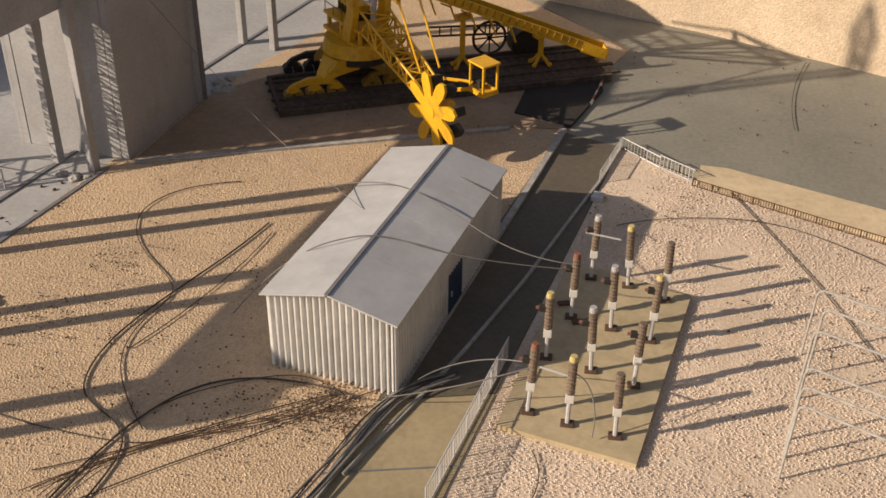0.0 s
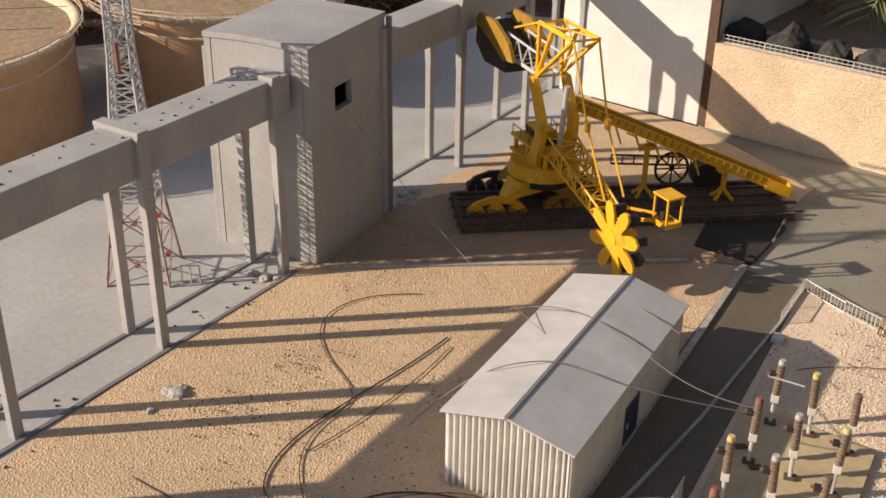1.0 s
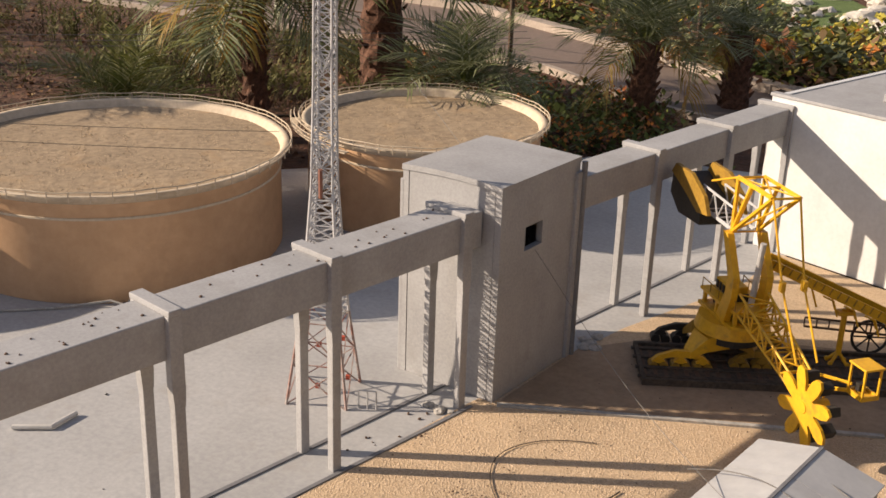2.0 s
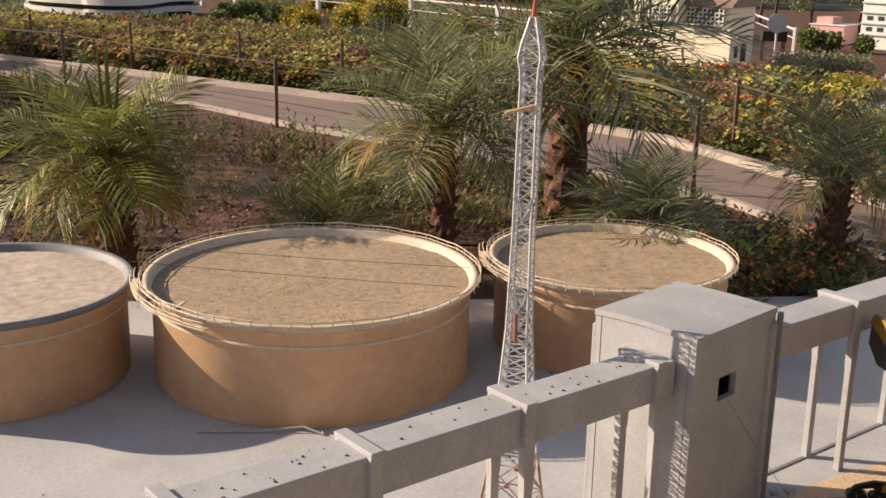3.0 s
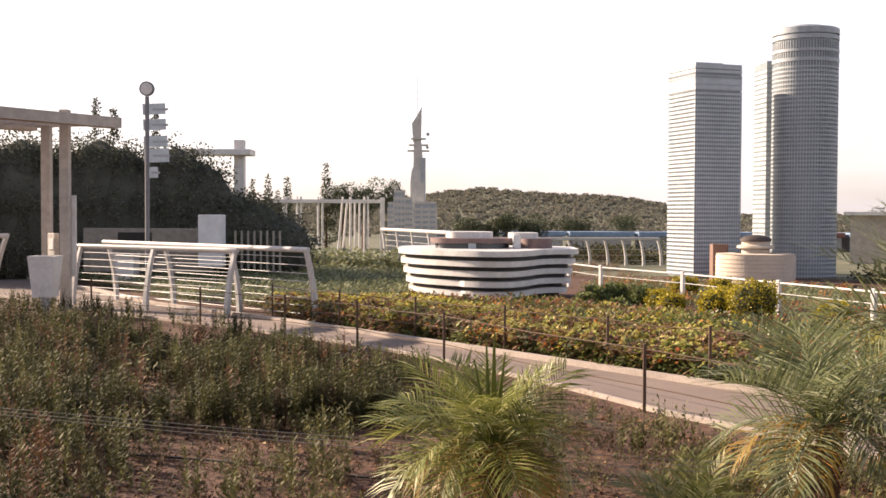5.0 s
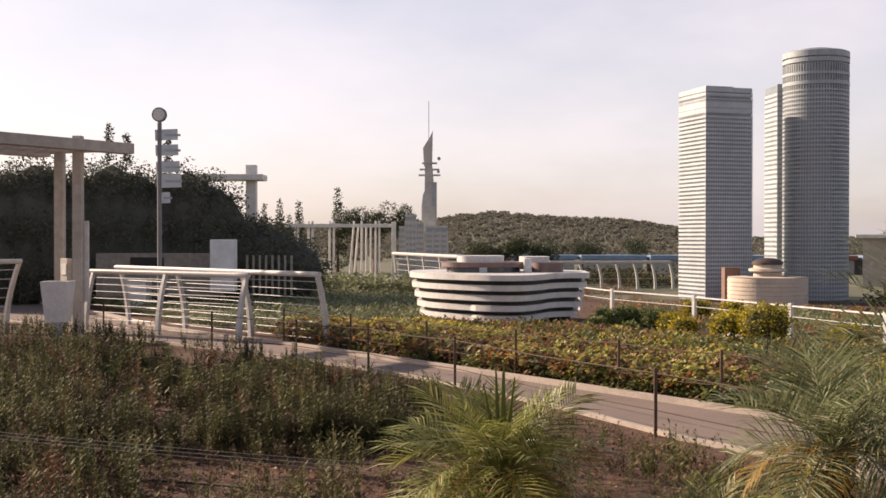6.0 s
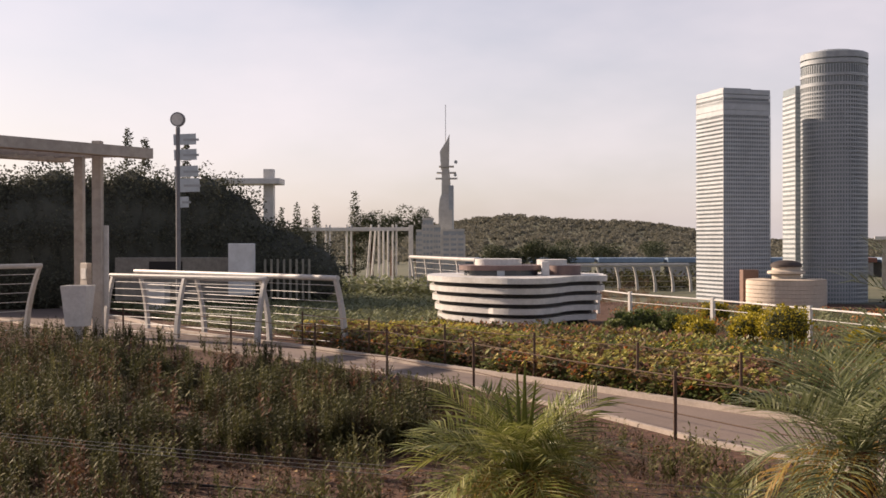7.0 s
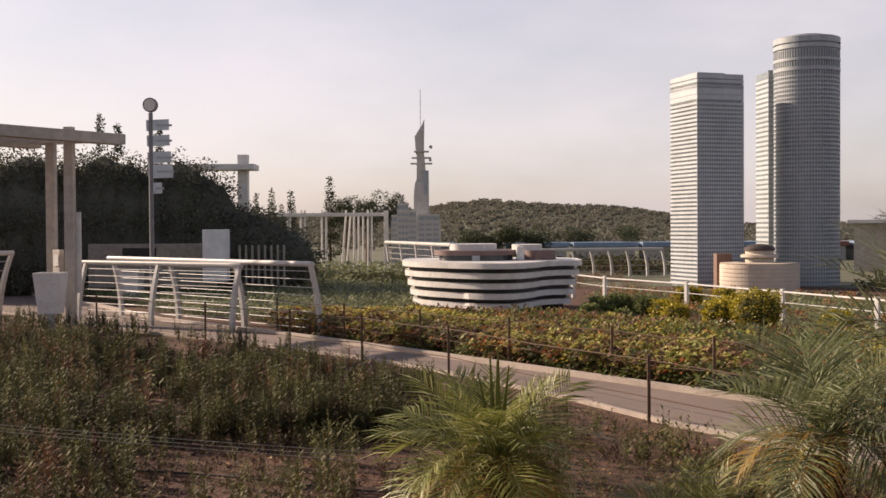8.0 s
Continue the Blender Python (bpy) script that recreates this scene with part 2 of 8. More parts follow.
BEDGREEN = leaf_mat("bed_green_leaf", [(0.049, 0.07, 0.021), (0.091, 0.119, 0.031), (0.154, 0.182, 0.05), (0.28, 0.28, 0.105)], clump=2.5)
BEDYELLOW = leaf_mat("bed_yellow_leaf", [(0.2, 0.22, 0.05), (0.38, 0.35, 0.07), (0.62, 0.5, 0.08), (0.55, 0.52, 0.2)], clump=1.6)
BEDORANGE = leaf_mat("bed_orange_leaf", [(0.28, 0.08, 0.04), (0.5, 0.16, 0.05), (0.6, 0.26, 0.06), (0.45, 0.2, 0.13)], clump=1.6)
BEDCREAM = leaf_mat("bed_cream_leaf", [(0.26, 0.31, 0.13), (0.5, 0.5, 0.26), (0.75, 0.69, 0.48), (0.6, 0.45, 0.33)], clump=1.6)
PALEGREEN = leaf_mat("pale_grey_green_leaf", [(0.104, 0.12, 0.058), (0.163, 0.179, 0.088), (0.234, 0.247, 0.13), (0.338, 0.338, 0.195)], clump=1.5)
YELLOWGREEN = leaf_mat("yellow_green_leaf", [(0.138, 0.149, 0.046), (0.276, 0.276, 0.075), (0.46, 0.414, 0.115), (0.345, 0.218, 0.092), (0.575, 0.54, 0.23)], clump=2.2)
BEDPURPLE = leaf_mat("bed_russet_leaf", [(0.131, 0.072, 0.048), (0.246, 0.123, 0.075), (0.145, 0.123, 0.051), (0.435, 0.246, 0.145)], clump=1.8)
YELLOWBUSH = leaf_mat("yellow_bush_leaf", [(0.16, 0.15, 0.015), (0.34, 0.28, 0.02), (0.55, 0.42, 0.03), (0.1, 0.105, 0.016)])
# hedge leaf colours raised to hold some distance haze
DARKHEDGE = leaf_mat("dark_hedge_leaf", [(0.085, 0.09, 0.066), (0.105, 0.11, 0.08), (0.12, 0.124, 0.09)], rough=0.9, through_light=0.15)
TANK_TOP_PINK = mat("pinkish_tank_roof", (0.5, 0.425, 0.35), (0.33, 0.262, 0.205), 0.9, scale=26, big=2.5, bump=0.8, dist=0.004, stain=(0.36, 0.28, 0.22), stain_amt=0.7, mid=(0.3, 0.7))
SCREED = mat("brown_smooth_screed", (0.36, 0.26, 0.175), (0.29, 0.205, 0.135), 0.85, scale=50, big=4, bump=0.15, stain=(0.22, 0.16, 0.11), stain_amt=0.5)
FARTREE = leaf_mat("far_tree_leaf", [(0.04, 0.055, 0.025), (0.06, 0.075, 0.035), (0.09, 0.09, 0.045)], through_light=0.15)

# ---- small building tools ----
def obj(name, bm, material, parent=None, label="", smooth=False):
    me = bpy.data.meshes.new(name)
    bm.to_mesh(me)
    bm.free()
    if smooth:
        me.polygons.foreach_set("use_smooth", [True] * len(me.polygons))
    me.materials.append(material)
    ob = new(name, me)
    ob.parent = parent
    if label:
        ob["label"] = label
    return ob


def part(name, bm, material, parent, label="", smooth=False):
    return obj(name, bm, material, parent, label, smooth)


def thing(name, m, label, category, group="", kind=""):
    e = new(name)
    e.matrix_basis = m
    e.empty_display_size = 0.05
    return tagged(e, label, category, group, kind)


def B():
    return bmesh.new()


def box(bm, c, s, m=None, bevel=0.0):
    """Box with centre c and full sizes s."""
    g = bmesh.ops.create_cube(bm, size=1.0)
    vs = g["verts"]
    mm = Matrix.Translation(c) @ Matrix.Diagonal((*s, 1))
    bmesh.ops.transform(bm, matrix=(m @ mm) if m else mm, verts=vs)
    if bevel:
        es = list({e for v in vs for e in v.link_edges})
        bmesh.ops.bevel(bm, geom=es, offset=bevel, segments=2, affect="EDGES", profile=0.5)
    return bm


def rod(bm, p, q, r, n=6, r2=None, caps=True):
    p, q = Vector(p), Vector(q)
    d = q - p
    rot_m = d.to_track_quat("Z", "Y").to_matrix()
    r2 = r if r2 is None else r2
    a, b = [], []
    for i in range(n):
        w = 2 * math.pi * (i + 0.5) / n
        o = Vector((math.cos(w), math.sin(w), 0))
        a.append(bm.verts.new(p + rot_m @ (o * r)))
        b.append(bm.verts.new(q + rot_m @ (o * r2)))
    for i in range(n):
        j = (i + 1) % n
        bm.faces.new((a[i], a[j], b[j], b[i]))
    if caps:
        bm.faces.new(a[::-1])
        bm.faces.new(b)
    return bm


def tube(bm, pts, r, n=6):
    """One connected pipe through the points."""
    pts = [Vector(p) for p in pts]
    rings = []
    up = None
    for i, p in enumerate(pts):
        d = (pts[min(i + 1, len(pts) - 1)] - pts[max(i - 1, 0)]).normalized()
        if up is None:
            up = Vector((0, 0, 1)) if abs(d.z) < 0.9 else Vector((1, 0, 0))
        u = d.cross(up).normalized()
        up = u.cross(d).normalized()
        rings.append([bm.verts.new(p + (u * math.cos(2 * math.pi * k / n) + up * math.sin(2 * math.pi * k / n)) * r) for k in range(n)])
    for a, b in zip(rings[:-1], rings[1:]):
        for k in range(n):
            bm.faces.new((a[k], a[(k + 1) % n], b[(k + 1) % n], b[k]))
    bm.faces.new(rings[0][::-1])
    bm.faces.new(rings[-1])
    return bm


def prism(bm, poly, z0, z1):
    """Upright prism over a counter-clockwise plan polygon."""
    lo = [bm.verts.new((x, y, z0)) for x, y in poly]
    hi = [bm.verts.new((x, y, z1)) for x, y in poly]
    bm.faces.new(lo[::-1])
    bm.faces.new(hi)
    n = len(poly)
    for i in range(n):
        j = (i + 1) % n
        bm.faces.new((lo[i], lo[j], hi[j], hi[i]))
    return bm


def slab(bm, outline, t, m):
    """Plate of thickness t: outline in the local xy plane, placed by m."""
    lo = [bm.verts.new(m @ Vector((x, y, -t / 2))) for x, y in outline]
    hi = [bm.verts.new(m @ Vector((x, y, t / 2))) for x, y in outline]
    bm.faces.new(lo[::-1])
    bm.faces.new(hi)
    n = len(outline)
    for i in range(n):
        j = (i + 1) % n
        bm.faces.new((lo[i], lo[j], hi[j], hi[i]))
    return bm


def lathe(bm, profile, n=48, closed=False):
    """Turn (r, z) pairs round z."""
    rings = []
    for r, z in profile:
        rings.append([bm.verts.new((r * math.cos(2 * math.pi * i / n), r * math.sin(2 * math.pi * i / n), z)) for i in range(n)])
    pairs = list(zip(rings[:-1], rings[1:]))
    if closed:
        pairs.append((rings[-1], rings[0]))
    for a, b in pairs:
        for i in range(n):
            j = (i + 1) % n
            bm.faces.new((a[i], a[j], b[j], b[i]))
    return rings


def strip_along(bm, pts, w, z0, z1):
    """A kerb-like bar of width w along a plan line."""
    for (x0, y0), (x1, y1) in zip(pts[:-1], pts[1:]):
        d = Vector((x1 - x0, y1 - y0)).normalized()
        nx, ny = -d.y * w / 2, d.x * w / 2
        prism(bm, [(x0 - nx, y0 - ny), (x1 - nx, y1 - ny), (x1 + nx, y1 + ny), (x0 + nx, y0 + ny)], z0, z1)
    return bm


def rotz(a):
    return Matrix.Rotation(a, 4, "Z")


def inside(poly, x, y):
    """Which of the points lie in the plan polygon (numpy arrays)."""
    r = np.zeros(len(x), bool)
    n = len(poly)
    for i in range(n):
        (x0, y0), (x1, y1) = poly[i], poly[(i + 1) % n]
        c = ((y0 > y) != (y1 > y)) & (x < (x1 - x0) * (y - y0) / (y1 - y0 + 1e-12) + x0)
        r ^= c
    return r


rng = np.random.default_rng(7)


def scatter(poly, count):
    xs, ys = [p[0] for p in poly], [p[1] for p in poly]
    x = rng.uniform(min(xs), max(xs), count * 3)
    y = rng.uniform(min(ys), max(ys), count * 3)
    k = inside(poly, x, y)
    return np.stack([x[k], y[k]], 1)[:count]


def joined(name, base_v, base_f, places, material, label, category):
    """Many copies of one small mesh joined into one 'stuff' object. places: array (n, 4, 4) or list of 3x3 + offset."""
    rots, offs = places
    v = np.einsum("nij,kj->nki", rots, base_v) + offs[:, None, :]
    n, k = len(offs), len(base_v)
    f = (np.array(base_f)[None] + (np.arange(n) * k)[:, None, None]).reshape(-1, len(base_f[0]))
    me = bpy.data.meshes.new(name)
    me.vertices.add(n * k)
    me.vertices.foreach_set("co", v.reshape(-1))
    w = f.shape[1]
    me.loops.add(f.size)
    me.loops.foreach_set("vertex_index", f.reshape(-1))
    me.polygons.add(len(f))
    me.polygons.foreach_set("loop_start", np.arange(len(f)) * w)
    me.update(calc_edges=True)
    me.materials.append(material)
    return tagged(new(name, me), label, category, kind="stuff")


def random_rots(n, scale, flat=1.0, upright=False):
    """Random 3x3 turns with sizes 'scale'; upright keeps z up."""
    a = rng.uniform(0, 2 * np.pi, n)
    z = np.zeros((n, 3, 3))
    z[:, 0, 0], z[:, 0, 1], z[:, 1, 0], z[:, 1, 1], z[:, 2, 2] = np.cos(a), -np.sin(a), np.sin(a), np.cos(a), flat
    if not upright:
        b = rng.normal(0, 0.6, n)
        x = np.zeros((n, 3, 3))
        x[:, 0, 0], x[:, 1, 1], x[:, 1, 2], x[:, 2, 1], x[:, 2, 2] = 1, np.cos(b), -np.sin(b), np.sin(b), np.cos(b)
        z = z @ x
    return z * np.asarray(scale).reshape(-1, 1, 1)


OCTA_V = np.array([(1, 0, 0), (0.1, 0.8, 0.1), (-0.9, 0.1, 0), (0, -0.9, 0), (0.1, 0, 0.6), (0, 0.1, -0.6)], float)
OCTA_F = [(0, 1, 4), (1, 2, 4), (2, 3, 4), (3, 0, 4), (1, 0, 5), (2, 1, 5), (3, 2, 5), (0, 3, 5)]

# ---- ground: one sheet to the horizon, then the model's apron, gravel and paths ----
def terrain_height(x, y):
    """Flat round the park; low wooded hills far off."""
    d = math.hypot(x, y)
    base = -0.035 + 0.012 * noise.noise(Vector((x * 0.8, y * 0.8, 0)))
    if d > 60:
        k = min(1.0, (d - 60) / 180)
        # one broad hill to the north-west, lower ground beside it
        a = math.degrees(math.atan2(-x, y))
        hill = 0.9 * math.exp(-((a - 48.8) / 6.8) ** 4) + 0.25 * math.exp(-((a - 52.0) / 2.5) ** 2) + 0.5 * math.exp(-((a - 60.0) / 6.0) ** 4)
        base += k * k * (1.0 + 4.9 * hill + 0.8 * noise.noise(Vector((x * 0.02, y * 0.02, 8.0))))
    return base


def make_ground():
    rings = [0.0, 0.5] + [0.5 * 1.13 ** i for i in range(1, 71)]
    n = 160
    verts, faces = [(0, 0, -0.05)], []
    for r in rings[1:]:
        for i in range(n):
            a = 2 * math.pi * i / n
            x, y = r * math.cos(a) - 4, r * math.sin(a) + 4
            verts.append((x, y, terrain_height(x, y)))
    verts[0] = (-4, 4, -0.04)
    for i in range(n):
        faces.append((0, 1 + i, 1 + (i + 1) % n))
    for k in range(len(rings) - 2):
        for i in range(n):
            a, b = 1 + k * n + i, 1 + k * n + (i + 1) % n
            faces.append((a, a + n, b + n, b))
    me = bpy.data.meshes.new("ground")
    me.from_pydata(verts, [], faces)
    me.polygons.foreach_set("use_smooth", [True] * len(faces))
    me.materials.append(SOIL)
    me.materials.append(FIELD)
    cut = 1 + 33 * n
    me.polygons.foreach_set("material_index", [1 if f[0] > cut else 0 for f in faces])
    return tagged(new("ground", me), "red-brown soil ground reaching to low far hills", "ground", kind="structure")


make_ground()
UDIR = Vector((0.2715, 0.9624))
NBACK = Vector((-0.9624, 0.2715))
LEG_C = Vector((-1.557, 1.648))
SPAN = 0.4475

APRON_POLY = [(-3.4, -0.6), (-2.06, -0.3), (-1.545, 1.55), (-1.315, 2.53), (-1.09, 3.28), (-0.84, 3.87), (-0.70, 4.6), (-1.1, 5.3), (-1.75, 5.25), (-2.9, 4.25), (-4.23, 3.12), (-5.35, 2.23), (-6.3, 1.5), (-5.6, 0.2)]
tagged(obj("pavement", prism(B(), APRON_POLY, -0.08, 0.0), APRON), "smooth grey concrete apron under tanks and conveyor", "pavement", kind="structure")
GRAVEL_POLY = [(-2.06, -0.3), (0.1, -0.6), (-0.47, 1.2), (-0.45, 1.42), (-0.09, 2.97), (-0.02, 3.26), (0.02, 3.42), (0.1, 3.62), (-0.33, 4.06), (-0.80, 4.25), (-0.84, 3.87), (-1.09, 3.28), (-1.315, 2.53), (-1.545, 1.55)]
tagged(obj("gravel_bed", prism(B(), GRAVEL_POLY, -0.08, 0.002), GRAVEL_BED), "tan gravel bed between conveyor and service lane", "gravel", kind="structure")
# lane split at the hut's shadow edge; the far half has shadow in its colour
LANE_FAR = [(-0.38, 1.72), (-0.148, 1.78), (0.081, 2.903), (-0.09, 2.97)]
LANE_NEAR = [(-0.47, 1.2), (0.1, -0.6), (-0.25, 1.2), (-0.206, 1.494), (-0.1485, 1.777), (-0.381, 1.717), (-0.45, 1.42)]
tagged(obj("road", prism(B(), LANE_FAR, -0.08, 0.003), ROAD_SHADED), "narrow stained concrete service lane, darkened for the shadow of the hut", "road", kind="structure")
tagged(obj("road", prism(B(), LANE_NEAR, -0.08, 0.003), ROAD_TAN), "tan concrete slabs of the service lane", "road", kind="structure")
for a, b in (((-0.44, 1.5), (-0.19, 1.56)), ((-0.46, 1.3), (-0.24, 1.33))):
    tagged(obj("joint_strip", strip_along(B(), [a, b], 0.004, -0.01, 0.0042), RIM_GREY), "dark joint between the lane slabs", "trim", kind="structure")
tagged(obj("screed_floor", prism(B(), [(-1.235, 2.60), (-0.52, 2.865), (-0.23, 2.975), (-0.09, 2.985), (0.0, 3.3), (0.0, 3.62), (-0.35, 3.5), (-0.62, 3.42), (-1.0, 3.22), (-1.16, 3.05)], -0.01, 0.0062), SCREED), "smooth brown screed between tower and track bed", "pavement", kind="structure")
tagged(obj("edge_strip", strip_along(B(), [(-1.23, 2.59), (-0.52, 2.857), (-0.24, 2.965)], 0.016, -0.01, 0.009), KERB), "pale worn edge of the screed", "trim", kind="structure")
YARD_POLY = [(-0.09, 2.97), (0.081, 2.903), (0.30, 2.80), (0.95, 2.42), (1.6, 2.1), (1.9, 3.0), (0.91, 3.545), (0.33, 3.83), (-0.33, 4.08), (0.1, 3.62), (0.02, 3.42), (-0.02, 3.26)]
tagged(obj("yard_slab", prism(B(), YARD_POLY, -0.08, 0.0), YARD), "grey-green stained concrete yard", "pavement", kind="structure")
GRAVEL2_POLY = [(-0.25, 1.2), (0.1, -0.6), (1.9, -0.3), (1.9, 1.9), (1.6, 2.1), (0.95, 2.415), (0.30, 2.74), (0.081, 2.9), (-0.206, 1.494)]
tagged(obj("gravel_bed", prism(B(), GRAVEL2_POLY, -0.08, 0.0), GRAVEL_PINK), "pinkish gravel bed round the switchyard", "gravel", kind="structure")


def pebbles(poly, count, material, label, size=0.0032, z=0.002, flat=0.55, crust=2.0):
    """Loose stones over a bed, thinned out where the bed is crusted smooth."""
    p = scatter(poly, count)
    p = p[[noise.noise(Vector((a * 4.5, b * 3.0, 7.0))) + 0.4 * noise.noise(Vector((a * 17, b * 17, 1.0))) < crust + rng.uniform(-0.12, 0.12) for a, b in p]]
    s = size * rng.uniform(0.5, 1.35, len(p))
    offs = np.column_stack([p, z + s * 0.06])
    joined("gravel", OCTA_V, OCTA_F, (random_rots(len(p), s, flat), offs), material, label, "gravel")


pebbles([(-1.9, 0.9), (-0.6, 0.9), (-0.45, 1.42), (-0.1, 2.95), (-0.25, 2.96), (-1.2, 2.6), (-1.1, 3.25), (-1.0, 3.25), (-0.75, 3.42), (-0.8, 3.9), (-1.09, 3.28), (-1.315, 2.53), (-1.545, 1.55)], 58000, PEBBLE, "loose tan gravel on the model ground", 0.0024, flat=0.42, crust=0.24)
pebbles([(-0.2, 1.35), (0.75, 1.2), (0.95, 2.405), (0.30, 2.7), (0.09, 2.87), (-0.19, 1.494)], 56000, PEBBLE_PINK, "loose pinkish gravel round the switchyard", 0.0021, flat=0.36, crust=0.2)

# visitor path through the garden, with pale kerbs
NEAR = [(-31, 6.3), (-25, 6.45), (-21, 6.7), (-16, 7.6), (-13, 7.92), (-10.9, 7.87), (-8.6, 7.63), (-7.05, 7.34), (-5.3, 7.27), (-3.8, 7.22), (-2.9, 7.02), (-1.82, 6.32), (0.5, 5.62), (4, 4.6)]
FAR = [(-31, 8.8), (-25, 8.6), (-21, 8.2), (-16.5, 8.6), (-13.6, 8.72), (-11.05, 8.8), (-8.7, 8.85), (-7.5, 8.87), (-5.3, 8.95), (-4.2, 8.8), (-3.3, 8.26), (-2.72, 7.92), (-1.42, 7.14), (0.5, 6.5), (4, 5.6)]
bm = B()
va = [bm.verts.new((x, y, -0.005)) for x, y in NEAR]
vb = [bm.verts.new((x, y, -0.005)) for x, y in FAR]
for i in range(len(NEAR) - 1):
    bm.faces.new((va[i], va[i + 1], vb[i + 1], vb[i]))
tagged(obj("path", bm, PATHMAT), "pinkish paved visitor path through the garden", "path", kind="structure")
tagged(obj("kerb", strip_along(B(), NEAR, 0.05, -0.06, 0.008), PATHKERB), "pale stone kerb of the visitor path", "kerb", kind="structure")
tagged(obj("kerb", strip_along(B(), FAR, 0.12, -0.06, 0.05), PATHKERB), "pale stone kerb of the visitor path", "kerb", kind="structure")

# ---- conveyor gallery ----
def leg_xy(k, off=0.0):
    """Front leg k (0 is the third before the tower), off metres towards the back."""
    p = LEG_C + UDIR * SPAN * k + NBACK * off
    return p


CONV_M = Matrix.Translation((LEG_C.x, LEG_C.y, 0)) @ rotz(math.atan2(-UDIR.x, UDIR.y))
# local: x to the front, y along the gallery, z up


def make_gallery(ks, label, ends):
    g = thing("conveyor_gallery", CONV_M, label, "conveyor")
    y0, y1 = ends
    cuts = [y0] + [k * SPAN for k in ks if y0 < k * SPAN < y1] + [y1]
    for a, b in zip(cuts[:-1], cuts[1:]):
        part("gallery_span", box(B(), (-0.072, (a + b) / 2, 0.515), (0.116, b - a - 0.004, 0.102), bevel=0.003), CONCRETE, g)
    for k in ks:
        y = k * SPAN
        bm = B()
        box(bm, (-0.0715, y, 0.573), (0.148, 0.034, 0.014), bevel=0.002)
        for x in (-0.011, -0.132):
            box(bm, (x, y, 0.4825), (0.022, 0.034, 0.167), bevel=0.002)
            # haunch under the frame
            sgn = 1
            slab(bm, [(-0.017, 0.0), (0.017, 0.0), (0.014, -0.05), (-0.014, -0.05)], 0.022,
                 Matrix.Translation((x, y, 0.40)) @ Matrix(((0, 0, 1, 0), (1, 0, 0, 0), (0, 1, 0, 0), (0, 0, 0, 1))))
        fr = part("support_frame", bm, CONCRETE, g)
        for x in (-0.011, -0.132):
            part("leg", box(B(), (x, y, 0.178), (0.021, 0.027, 0.356), bevel=0.002), CONCRETE, fr)
    return g


make_gallery([-1, 0, 1, 2.04], "grey concrete conveyor gallery on slim paired legs", (-1.23 * SPAN, 2 * SPAN + 0.09))
make_gallery([4.1, 5.12, 6.1], "grey concrete conveyor gallery running into the white building", (2 * SPAN + 0.54, 6.0 * SPAN + 0.12))
bm = B()
strip_along(bm, [tuple(leg_xy(-3, 0.13)), tuple(leg_xy(6, 0.13))], 0.012, -0.01, 0.004)
tagged(obj("joint_strip", bm, RIM_GREY), "dark sealed joint along the back conveyor legs", "trim", kind="structure")
bm = B()
strip_along(bm, [tuple(leg_xy(-3, -0.012)), tuple(leg_xy(2.1, -0.012))], 0.012, -0.01, 0.005)
tagged(obj("joint_strip", bm, RIM_GREY), "dark edge strip between apron and gravel", "trim", kind="structure")

